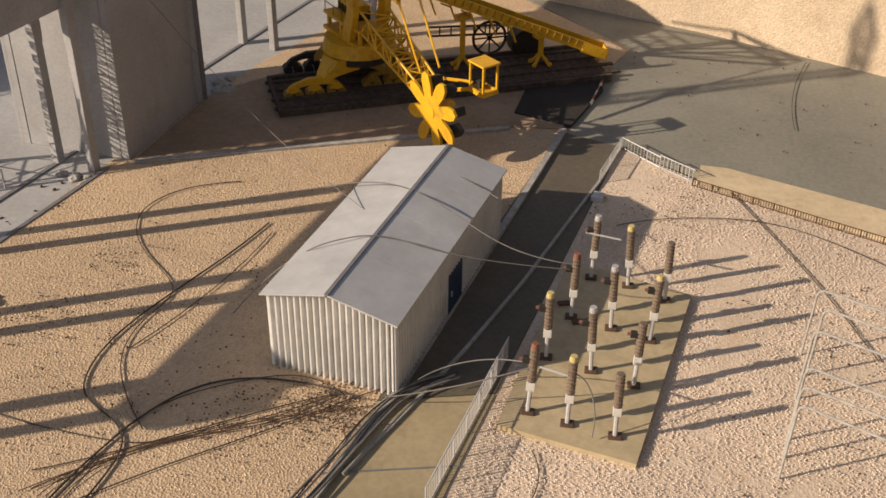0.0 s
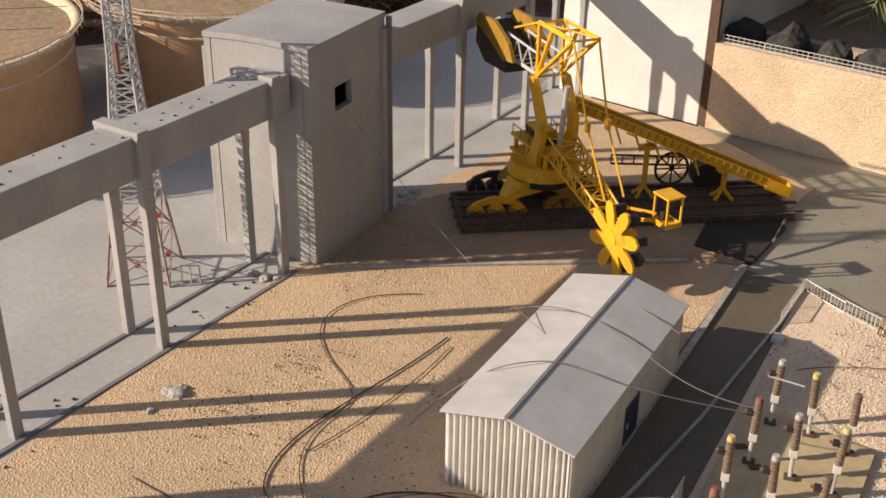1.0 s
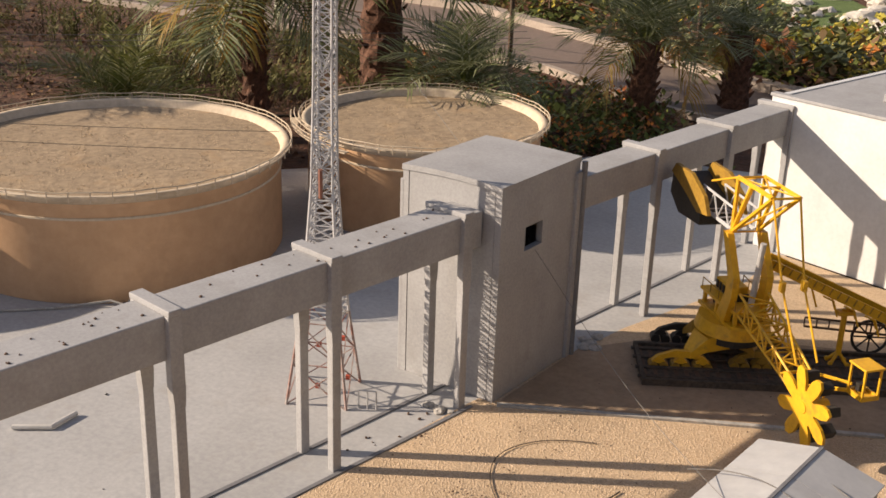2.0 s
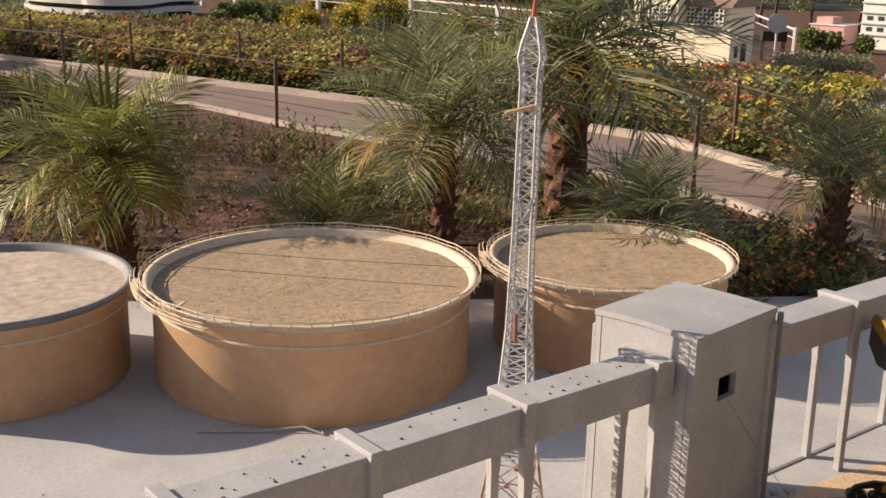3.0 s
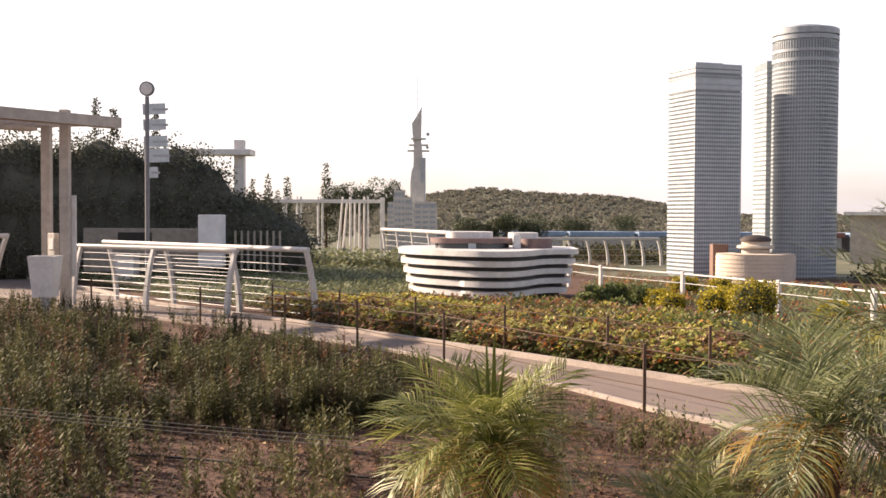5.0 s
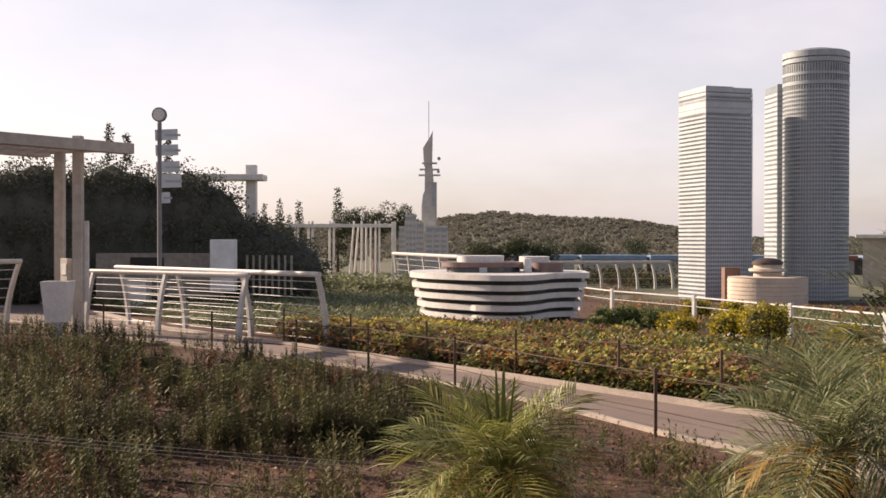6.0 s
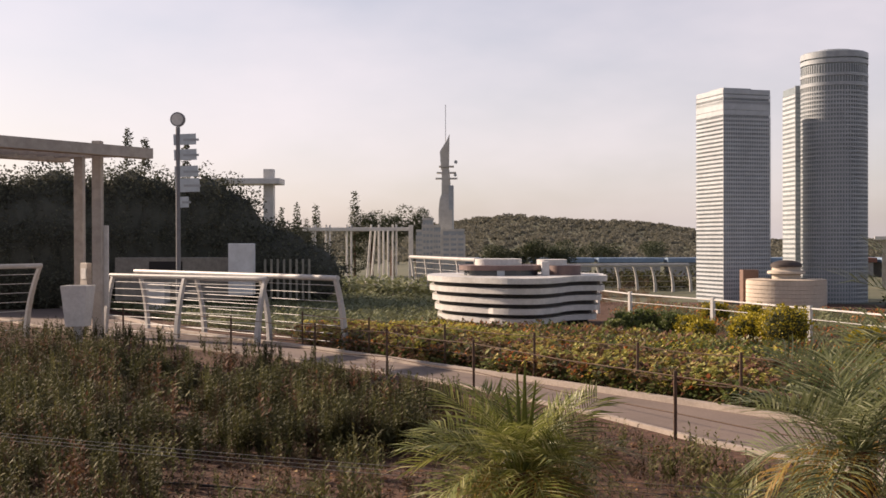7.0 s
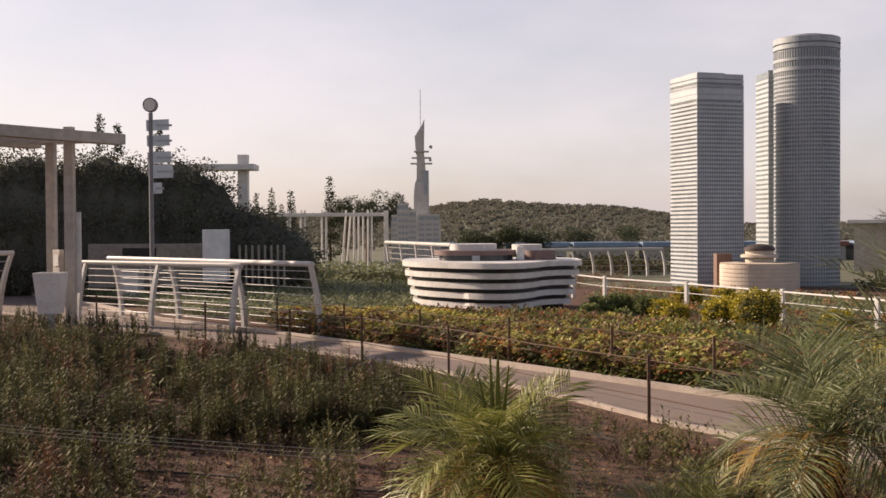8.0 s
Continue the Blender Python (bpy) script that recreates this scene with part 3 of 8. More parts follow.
# ---- transfer tower: hollow shell with a square hole and a drawn-down roof ----
def make_tower():
    t = thing("transfer_tower", Matrix.Translation((-1.249, 2.598, 0)) @ rotz(math.atan2(-0.165, 0.986)), "grey concrete conveyor transfer tower with a square opening", "tower")
    W, L, H, th = 0.335, 0.405, 0.635, 0.02
    # right wall (x = 0) with the opening
    bm = B()
    y0, y1, z0, z1 = 0.125, 0.215, 0.425, 0.495
    loops = []
    for xx in (0.0, -th):
        loops.append([[bm.verts.new((xx, y, z)) for y, z in q] for q in (((0, 0), (L, 0), (L, H), (0, H)), ((y0, z0), (y1, z0), (y1, z1), (y0, z1)))])
    for k in range(4):
        j = (k + 1) % 4
        for (o, i), flip in ((loops[0], False), (loops[1], True)):
            q = (o[k], o[j], i[j], i[k])
            bm.faces.new(q[::-1] if flip else q)
        for w in (0, 1):
            bm.faces.new((loops[0][w][k], loops[1][w][k], loops[1][w][j], loops[0][w][j]))
    bmesh.ops.recalc_face_normals(bm, faces=bm.faces[:])
    part("wall", bm, CONCRETE, t)
    part("wall", box(B(), (-W / 2, th / 2 + 0.001, H / 2), (W - 2 * th - 0.004, th, H), bevel=0.002), CONCRETE, t)
    part("wall", box(B(), (-W / 2, L - th / 2, H / 2), (W - 2 * th - 0.004, th, H)), CONCRETE, t)
    part("wall", box(B(), (-W + th / 2, L / 2, H / 2), (th, L, H)), CONCRETE, t)
    # corner pilaster strips
    for x, y in ((0.004, L - 0.012), (-W - 0.003, 0.012)):
        part("pilaster", box(B(), (x, y, H / 2 - 0.02), (0.014, 0.024, H - 0.04), bevel=0.002), CONCRETE, t)
    part("drain_pipe", rod(B(), (0.012, L + 0.006, 0.0), (0.012, L + 0.006, H - 0.01), 0.009, 10), RIM_GREY, t, "dark drain pipe at the back corner")
    # roof: slightly bowed plate
    bm = B()
    n = 8
    vs = []
    for i in range(n + 1):
        for j in range(n + 1):
            x, y = -W - 0.002 + (W + 0.004) * i / n, -0.003 + (L + 0.006) * j / n
            z = H + 0.004 + 0.008 * math.sin(math.pi * i / n) * (1 - j / n * 0.6)
            vs.append(bm.verts.new((x, y, z)))
    for i in range(n):
        for j in range(n):
            a = i * (n + 1) + j
            bm.faces.new((vs[a], vs[a + n + 1], vs[a + n + 2], vs[a + 1]))
    ret = bmesh.ops.extrude_face_region(bm, geom=bm.faces[:])
    bmesh.ops.translate(bm, vec=(0, 0, -0.016), verts=[v for v in ret["geom"] if isinstance(v, bmesh.types.BMVert)])
    bmesh.ops.recalc_face_normals(bm, faces=bm.faces[:])
    part("roof", bm, CONCRETE, t)


make_tower()

# ---- corrugated hut ----
def make_hut():
    a = math.atan2(-0.213, 0.977)
    h = thing("hut", Matrix.Translation((-0.348, 1.745, 0)) @ rotz(a), "white corrugated metal hut with a grey pitched roof", "hut")
    W, L, H, R = 0.272, 0.645, 0.186, 0.218

    def corr(length, axis_pt, direction, gable=False, pitch=0.0138, amp=0.0075):
        bm = B()
        k = int(length / pitch) * 4
        lo, hi, lo2, hi2 = [], [], [], []
        d = Vector(direction)
        nrm = Vector((d.y, -d.x, 0))
        for i in range(k + 1):
            s = length * i / k
            o = amp * (1 if (i % 4) in (0, 1) else -1)
            p = Vector(axis_pt) + d * s + nrm * o
            top = H + ((R - H) * (1 - abs(2 * s / length - 1)) if gable else 0)
            lo.append(bm.verts.new(p)); hi.append(bm.verts.new(p + Vector((0, 0, top - 0.006))))
        for i in range(k):
            bm.faces.new((lo[i], lo[i + 1], hi[i + 1], hi[i]))
        ret = bmesh.ops.extrude_face_region(bm, geom=bm.faces[:])
        bmesh.ops.translate(bm, vec=-nrm * 0.006, verts=[v for v in ret["geom"] if isinstance(v, bmesh.types.BMVert)])
        bmesh.ops.recalc_face_normals(bm, faces=bm.faces[:])
        return bm
    part("wall", corr(W, (-W, 0, 0), (1, 0, 0), True), CORRUGATED, h)
    part("wall", corr(W, (0, L, 0), (-1, 0, 0), True), CORRUGATED, h)
    part("wall", corr(L, (0, 0, 0), (0, 1, 0)), CORRUGATED, h)
    part("wall", corr(L, (-W, L, 0), (0, -1, 0)), CORRUGATED, h)
    for x, y in ((0, 0), (-W, 0), (0, L), (-W, L)):
        part("corner_trim", box(B(), (x, y, H / 2 - 0.004), (0.010, 0.010, H - 0.012), bevel=0.001), CORRUGATED, h)
    for sgn in (-1, 1):
        n = 4
        wh = W / 2 + 0.014
        for i in range(n):
            bm = B()
            y0 = -0.016 + (L + 0.032) * i / n
            y1 = -0.016 + (L + 0.032) * (i + 1) / n - 0.0015
            xe = -W / 2 + sgn * wh
            ze = H - (R - H) * 0.014 / (W / 2)
            pts = [(-W / 2 + sgn * 0.002, y0, R), (xe, y0, ze), (xe, y1, ze), (-W / 2 + sgn * 0.002, y1, R)]
            lo = [bm.verts.new(p) for p in pts]
            hi = [bm.verts.new((p[0], p[1], p[2] + 0.004)) for p in pts]
            bm.faces.new(hi)
            bm.faces.new(lo[::-1])
            for q in range(4):
                bm.faces.new((lo[q], lo[(q + 1) % 4], hi[(q + 1) % 4], hi[q]))
            bmesh.ops.recalc_face_normals(bm, faces=bm.faces[:])
            part("roof_sheet", bm, ROOF, h)
    part("ridge_strip", box(B(), (-W / 2, L / 2, R + 0.0045), (0.008, L + 0.033, 0.003)), RIM_GREY, h, "dark grey ridge strip")
    d = part("door", box(B(), (0.006, 0.325, 0.06), (0.006, 0.085, 0.10), bevel=0.001), BLUE, h, "dark blue metal door")
    part("handle", box(B(), (0.011, 0.295, 0.06), (0.004, 0.004, 0.014)), STEEL, d)


make_hut()

# ---- storage tanks ----
def make_tank(cx, cy, R, Rr, H, railing, label, turn=0.0):
    t = thing("storage_tank", Matrix.Translation((cx, cy, 0)) @ rotz(turn) @ Matrix.Diagonal((1, 1.05, 1, 1)), label, "tank", "storage tanks")
    bm = B()
    lathe(bm, [(R - 0.004, 0.0), (R, 0.006), (R, H - 0.05), (R + 0.004, H - 0.046), (R + 0.004, H - 0.03)], 96)
    part("shell", bm, TANK, t, smooth=True)
    bm = B()
    lathe(bm, [(R + 0.0045, H - 0.03), (Rr, H - 0.012), (Rr + 0.004, H - 0.002), (Rr, H + 0.004), (Rr - 0.016, H + 0.003), (Rr - 0.022, H - 0.002), (Rr - 0.036, H - 0.036)], 96)
    part("rim", bm, TANK_RIM if railing else RIM_GREY, t, smooth=True)
    # sandy roof, a little domed and rough
    bm = B()
    n = 80
    rr = [0.0] + [(Rr - 0.032) * k / 12 for k in range(1, 13)]
    rings = []
    for r in rr[1:]:
        rings.append([bm.verts.new((r * math.cos(2 * math.pi * i / n), r * math.sin(2 * math.pi * i / n),
                                    H - 0.027 + 0.004 * noise.noise(Vector((cx + r * math.cos(2 * math.pi * i / n) * 14, cy + r * math.sin(2 * math.pi * i / n) * 14, 0))))) for i in range(n)])
    c = bm.verts.new((0, 0, H - 0.026))
    for i in range(n):
        bm.faces.new((c, rings[0][i], rings[0][(i + 1) % n]))
    for a, b in zip(rings[:-1], rings[1:]):
        for i in range(n):
            bm.faces.new((a[i], b[i], b[(i + 1) % n], a[(i + 1) % n]))
    part("roof", bm, TANK_TOP if railing else TANK_TOP_PINK, t, smooth=True)
    bm = B()
    lathe(bm, [(R + 0.0005, H - 0.088), (R + 0.003, H - 0.086), (R + 0.003, H - 0.08), (R + 0.0005, H - 0.078)], 96)
    part("weld_ring", bm, TANK_RIM, t, "stained weld ring")
    if railing:
        rl = part("railing", B(), TANK_RIM, t)
        bm = B()
        for z, rad in ((H + 0.006, Rr + 0.012), (H + 0.022, Rr + 0.012)):
            pts = [((rad) * math.cos(2 * math.pi * i / 72), rad * math.sin(2 * math.pi * i / 72), z + 0.002 * math.sin(i * 1.7)) for i in range(73)]
            tube(bm, pts, 0.0022, 5)
        bm.to_mesh(rl.data)
        bm.free()
        post = B()
        rod(post, (0, 0, -0.012), (0, 0, 0.024), 0.0022, 5)
        me = None
        for i in range(60):
            a = 2 * math.pi * i / 60
            m = Matrix.Translation(((Rr + 0.012) * math.cos(a), (Rr + 0.012) * math.sin(a), H))
            if me is None:
                o = part("railing_post", post, TANK_RIM, rl)
                me = o.data
            else:
                o = new("railing_post", me)
                o.parent = rl
            o.matrix_basis = m
        # curved walkway outside the rim with its own rails
        st = B()
        arc = [math.radians(-178 + 4 * i) for i in range(15)]
        lo = [[st.verts.new(((Rr + d) * math.cos(a), (Rr + d) * math.sin(a), H - zz - 0.012 * (a - arc[0]))) for a in arc] for d, zz in ((0.014, 0.016), (0.042, 0.016), (0.042, 0.012), (0.014, 0.012))]
        for r0, r1 in zip(lo, lo[1:] + lo[:1]):
            for k in range(len(arc) - 1):
                st.faces.new((r0[k], r0[k + 1], r1[k + 1], r1[k]))
        part("walkway", st, TANK_RIM, t)
        wr = B()
        for z, d in ((0.004, 0.045), (0.02, 0.045), (0.03, 0.03)):
            tube(wr, [((Rr + d) * math.cos(a), (Rr + d) * math.sin(a), H + z - 0.018 * (a - arc[0])) for a in arc], 0.002, 5)
        for a in arc[::3]:
            rod(wr, ((Rr + 0.045) * math.cos(a), (Rr + 0.045) * math.sin(a), H - 0.02), ((Rr + 0.045) * math.cos(a), (Rr + 0.045) * math.sin(a), H + 0.022), 0.002, 5)
        part("walkway_rail", wr, TANK_RIM, t)
        a = arc[10]
        part("landing_plank", box(B(), (0, 0, 0), (0.09, 0.012, 0.006), Matrix.Translation(((Rr - 0.02) * math.cos(a), (Rr - 0.02) * math.sin(a), H + 0.008)) @ rotz(a + 0.5)), TANK_RIM, t)
    return t


ROOFGRIT = mat("tank_roof_grit", (0.5, 0.39, 0.26), (0.36, 0.27, 0.18), 0.9, scale=60, big=2.2, bump=0.0, island=0.3)
for cx, cy, r, h, n in ((-3.04, 3.073, 0.6, 0.38, 5200), (-2.27, 4.08, 0.47, 0.368, 2800)):
    pebbles([(cx + r * math.cos(a), cy + r * math.sin(a)) for a in (2 * math.pi * k / 40 for k in range(40))], n, ROOFGRIT, "coarse grit on a sandy tank roof", 0.0034, h - 0.0275)
make_tank(-3.04, 3.073, 0.612, 0.642, 0.38, True, "large tan cylindrical tank with a sandy roof and thin railing", math.radians(42))
make_tank(-3.92, 2.243, 0.497, 0.523, 0.365, False, "tan cylindrical tank with a dark grey rim", math.radians(57))
make_tank(-2.27, 4.08, 0.485, 0.51, 0.368, True, "tan cylindrical tank with railing, shaded by palm leaves", math.radians(27))

# ---- lattice mast ----
def lattice(bm, levels, r_leg, r_brace, cross=True):
    """levels: (z, half width); four legs with X bracing."""
    cor = [(-1, -1), (1, -1), (1, 1), (-1, 1)]
    for (z0, h0), (z1, h1) in zip(levels[:-1], levels[1:]):
        for i in range(4):
            a, b = cor[i], cor[(i + 1) % 4]
            if r_leg:
                rod(bm, (a[0] * h0, a[1] * h0, z0), (a[0] * h1, a[1] * h1, z1), r_leg, 5)
            rod(bm, (a[0] * h0, a[1] * h0, z0), (b[0] * h1, b[1] * h1, z1), r_brace, 4)
            if cross:
                rod(bm, (b[0] * h0, b[1] * h0, z0), (a[0] * h1, a[1] * h1, z1), r_brace, 4)
            rod(bm, (a[0] * h1, a[1] * h1, z1), (b[0] * h1, b[1] * h1, z1), r_brace, 4)
    return bm


def make_foot_frame():
    """Small grey square frame lying beside the mast foot."""
    f = thing("steel_stand", Matrix.Translation((-1.56, 2.385, 0)) @ rotz(math.radians(20)), "small grey steel stand beside the mast foot", "stand")
    for p, q in (((0, 0, 0), (0, 0, 0.055)), ((0.05, 0, 0), (0.05, 0, 0.055)), ((0, 0, 0.055), (0.05, 0, 0.055)), ((0.025, 0, 0), (0.025, 0, 0.055))):
        part("bar", rod(B(), p, q, 0.0025, 6), STEEL, f)


def make_mast():
    m = thing("lattice_mast", Matrix.Translation((-1.690, 2.41, 0)) @ Matrix(((1, 0, 0.023, 0), (0, 1, -0.006, 0), (0, 0, 1, 0), (0, 0, 0, 1))) @ rotz(math.radians(18)), "white steel lattice mast with red lower joints", "mast")
    hw = lambda z: float(np.interp(z, [0, 0.24, 0.36, 0.62, 0.9, 1.4], [0.086, 0.056, 0.045, 0.029, 0.024, 0.022]))
    def sections(name, levels, r_leg, r_brace, material):
        """Four leg pipes as parts, their bracing joined under the section."""
        sec = part(name, lattice(B(), levels, 0.0, r_brace), material, m)
        sec["kind"] = "stuff"
        for sx, sy in ((-1, -1), (1, -1), (1, 1), (-1, 1)):
            part("leg_pipe", tube(B(), [(sx * w, sy * w, z) for z, w in levels], r_leg, 6), material, sec)
    zs = [0.0, 0.12, 0.24]
    sections("base_section", [(z, hw(z)) for z in zs], 0.0042, 0.0022, DULLRED)
    zs = [0.24 + 0.035 * i for i in range(12)]
    sections("lower_section", [(z, hw(z)) for z in zs], 0.0042, 0.0023, MASTWHITE)
    zs = [zs[-1] + 0.0352 * i for i in range(20)]
    sections("upper_section", [(z, hw(z)) for z in zs], 0.0036, 0.0018, MASTWHITE)
    z = zs[-1]
    sections("head_section", [(z, hw(z)), (z + 0.03, 0.024), (z + 0.06, 0.029), (z + 0.095, 0.023), (z + 0.13, 0.014), (z + 0.16, 0.007)], 0.0042, 0.0023, MASTWHITE)
    part("tip", rod(B(), (0, 0, z + 0.145), (0, 0, z + 0.205), 0.0095, 8, 0.003), RED, m, "dull red pointed tip")
    for zz in (0.12, 0.24):
        for sx, sy in ((-1, 0), (1, 0), (0, -1), (0, 1)):
            part("joint_plate", box(B(), (sx * hw(zz) * 0.98, sy * hw(zz) * 0.98, zz - 0.06), (0.012, 0.012, 0.012)), RED, m, "small red joint plate")
    bm = B()
    for i in range(9):
        a = i * 0.7
        rod(bm, (0.03 * math.cos(a), 0.03 * math.sin(a), 1.24 + 0.004 * i), (-0.03 * math.cos(a + 0.5), -0.03 * math.sin(a + 0.5), 1.29), 0.002, 4)
    for z0, w0 in ((0.62, 0.03), (0.68, 0.029), (0.93, 0.026), (0.30, 0.052)):
        for k in range(4):
            c, s_ = [(-1, -1), (1, -1), (1, 1), (-1, 1)][k], [(1, -1), (1, 1), (-1, 1), (-1, -1)][k]
            rod(bm, (c[0] * w0, c[1] * w0, z0 + 0.07), (0, -w0 if k % 2 else w0, z0), 0.0022, 4)
            rod(bm, (s_[0] * w0, s_[1] * w0, z0 + 0.06), (0, -w0 if k % 2 else w0, z0), 0.0022, 4)
    part("wire_wrapping", bm, MASTWHITE, m)["kind"] = "stuff"
    part("bracket", rod(B(), (0.02, -0.02, 1.235), (-0.05, -0.055, 1.215), 0.005, 6), TANK, m)
    part("bracket", rod(B(), (0.0, -0.04, 0.60), (0.0, -0.045, 0.68), 0.006, 6), TERRA, m)


make_mast()
make_foot_frame()

# ---- white building, stucco wall, planter with lava rock behind ----
def make_white_building():
    c, d = Vector((-0.335, 4.078)), Vector((-0.928, 0.372)).normalized()
    nrm = Vector((-d.y, d.x)) * -1
    nrm = Vector((0.372, 0.928))
    b = thing("white_building", Matrix.Translation((c.x, c.y, 0)) @ rotz(math.atan2(d.y, d.x) + math.pi), "white plastered model building with a flat grey roof", "building")
    # local x to the right along the face, y to the back
    L, D, H = 0.62, 0.9, 0.60
    part("wall", box(B(), (-L / 2, 0.012, H / 2), (L, 0.024, H), bevel=0.003), WHITEWALL, b)
    part("wall", box(B(), (-0.012, D / 2 + 0.024, H / 2), (0.024, D - 0.001, H)), WHITEWALL, b)
    part("wall", box(B(), (-L + 0.012, D / 2 + 0.024, H / 2), (0.024, D - 0.001, H)), WHITEWALL, b)
    part("wall", box(B(), (-L / 2, D + 0.03, H / 2), (L - 0.05, 0.024, H)), WHITEWALL, b)
    part("roof", box(B(), (-L / 2, D / 2 + 0.02, H - 0.012), (L - 0.05, D - 0.02, 0.016)), CONCRETE, b)
    part("coping", box(B(), (-L / 2, 0.012, H + 0.006), (L + 0.012, 0.034, 0.012), bevel=0.002), CONCRETE, b)
    # the side wall's shade at this corner, made as a dark brown strip
    part("corner_strip", box(B(), (0.018, 0.012, H / 2), (0.034, 0.02, H)), RUST, b, "dark brown strip standing in for the shaded side at the corner")
    part("roof_box", box(B(), (-0.3, 0.3, H + 0.012), (0.05, 0.04, 0.03), bevel=0.002), CONCRETE, b)


make_white_building()
WALL_LINE = [(-0.295, 4.09), (0.34, 3.84), (0.93, 3.555), (1.9, 3.0)]
tagged(obj("wall_north", strip_along(B(), WALL_LINE, 0.05, -0.05, 0.325), STUCCO), "tan pebbledash retaining wall behind the yard", "wall", kind="structure")
PLANTER = [(-0.30, 4.13), (0.35, 3.875), (0.95, 3.585), (2.0, 3.0), (3.2, 4.4), (0.6, 5.55), (-0.2, 5.6)]
tagged(obj("planter_bed", prism(B(), PLANTER, -0.05, 0.27), SOIL), "raised soil bed behind the retaining wall", "planter", kind="structure")


tagged(obj("planter_path", prism(B(), [(-0.24, 4.4), (0.45, 4.14), (1.05, 3.86), (2.1, 3.3), (3.1, 4.4), (0.6, 5.5), (-0.15, 5.55)], 0.2, 0.285), PATHMAT), "pinkish paving behind the lava rocks", "path", kind="structure")
tagged(obj("kerb", strip_along(B(), [(-0.25, 4.4), (0.45, 4.14), (1.05, 3.86), (2.1, 3.3)], 0.05, 0.2, 0.30), PATHKERB), "pale kerb behind the lava rocks", "kerb", kind="structure")


def rock(name, m, s, label, seed, material=None, group="lava rocks on the wall"):
    bm = B()
    bmesh.ops.create_icosphere(bm, subdivisions=3, radius=1.0)
    for v in bm.verts:
        p = v.co * 1.3 + Vector((seed * 7.1, 0, 0))
        v.co *= 1 + 0.35 * noise.noise(p) + 0.12 * noise.noise(p * 3)
        v.co = Vector((v.co.x * s[0], v.co.y * s[1], max(-0.25, v.co.z) * s[2]))
    o = obj(name, bm, material or LAVA)
    o.matrix_basis = m
    return tagged(o, label, "rock", group)


for i in range(9):
    r = (0.088, 0.094, 0.083, 0.09, 0.097)[i % 5]
    rock("lava_rock", pose(-0.2 + 0.155 * i, 4.235 - 0.07 * i, 0.285, 0, 0, i * 50), (r, r * 0.85, r * 1.05), "rough black lava rock on the raised bed", i)

# ---- bucket wheel excavator on its dark track bed ----
EXC = Matrix.Translation((-0.73, 3.2, 0)) @ rotz(math.atan2(-0.79, 0.61))
EXC_INV = EXC.inverted()


# darker machine yellow: dirt on the undercarriage, painted shade on the counterweight
OCHRE = mat("dirty_shaded_ochre_paint", (0.35, 0.2, 0.02), (0.25, 0.14, 0.02), 0.6, scale=60, big=9, bump=0.05)


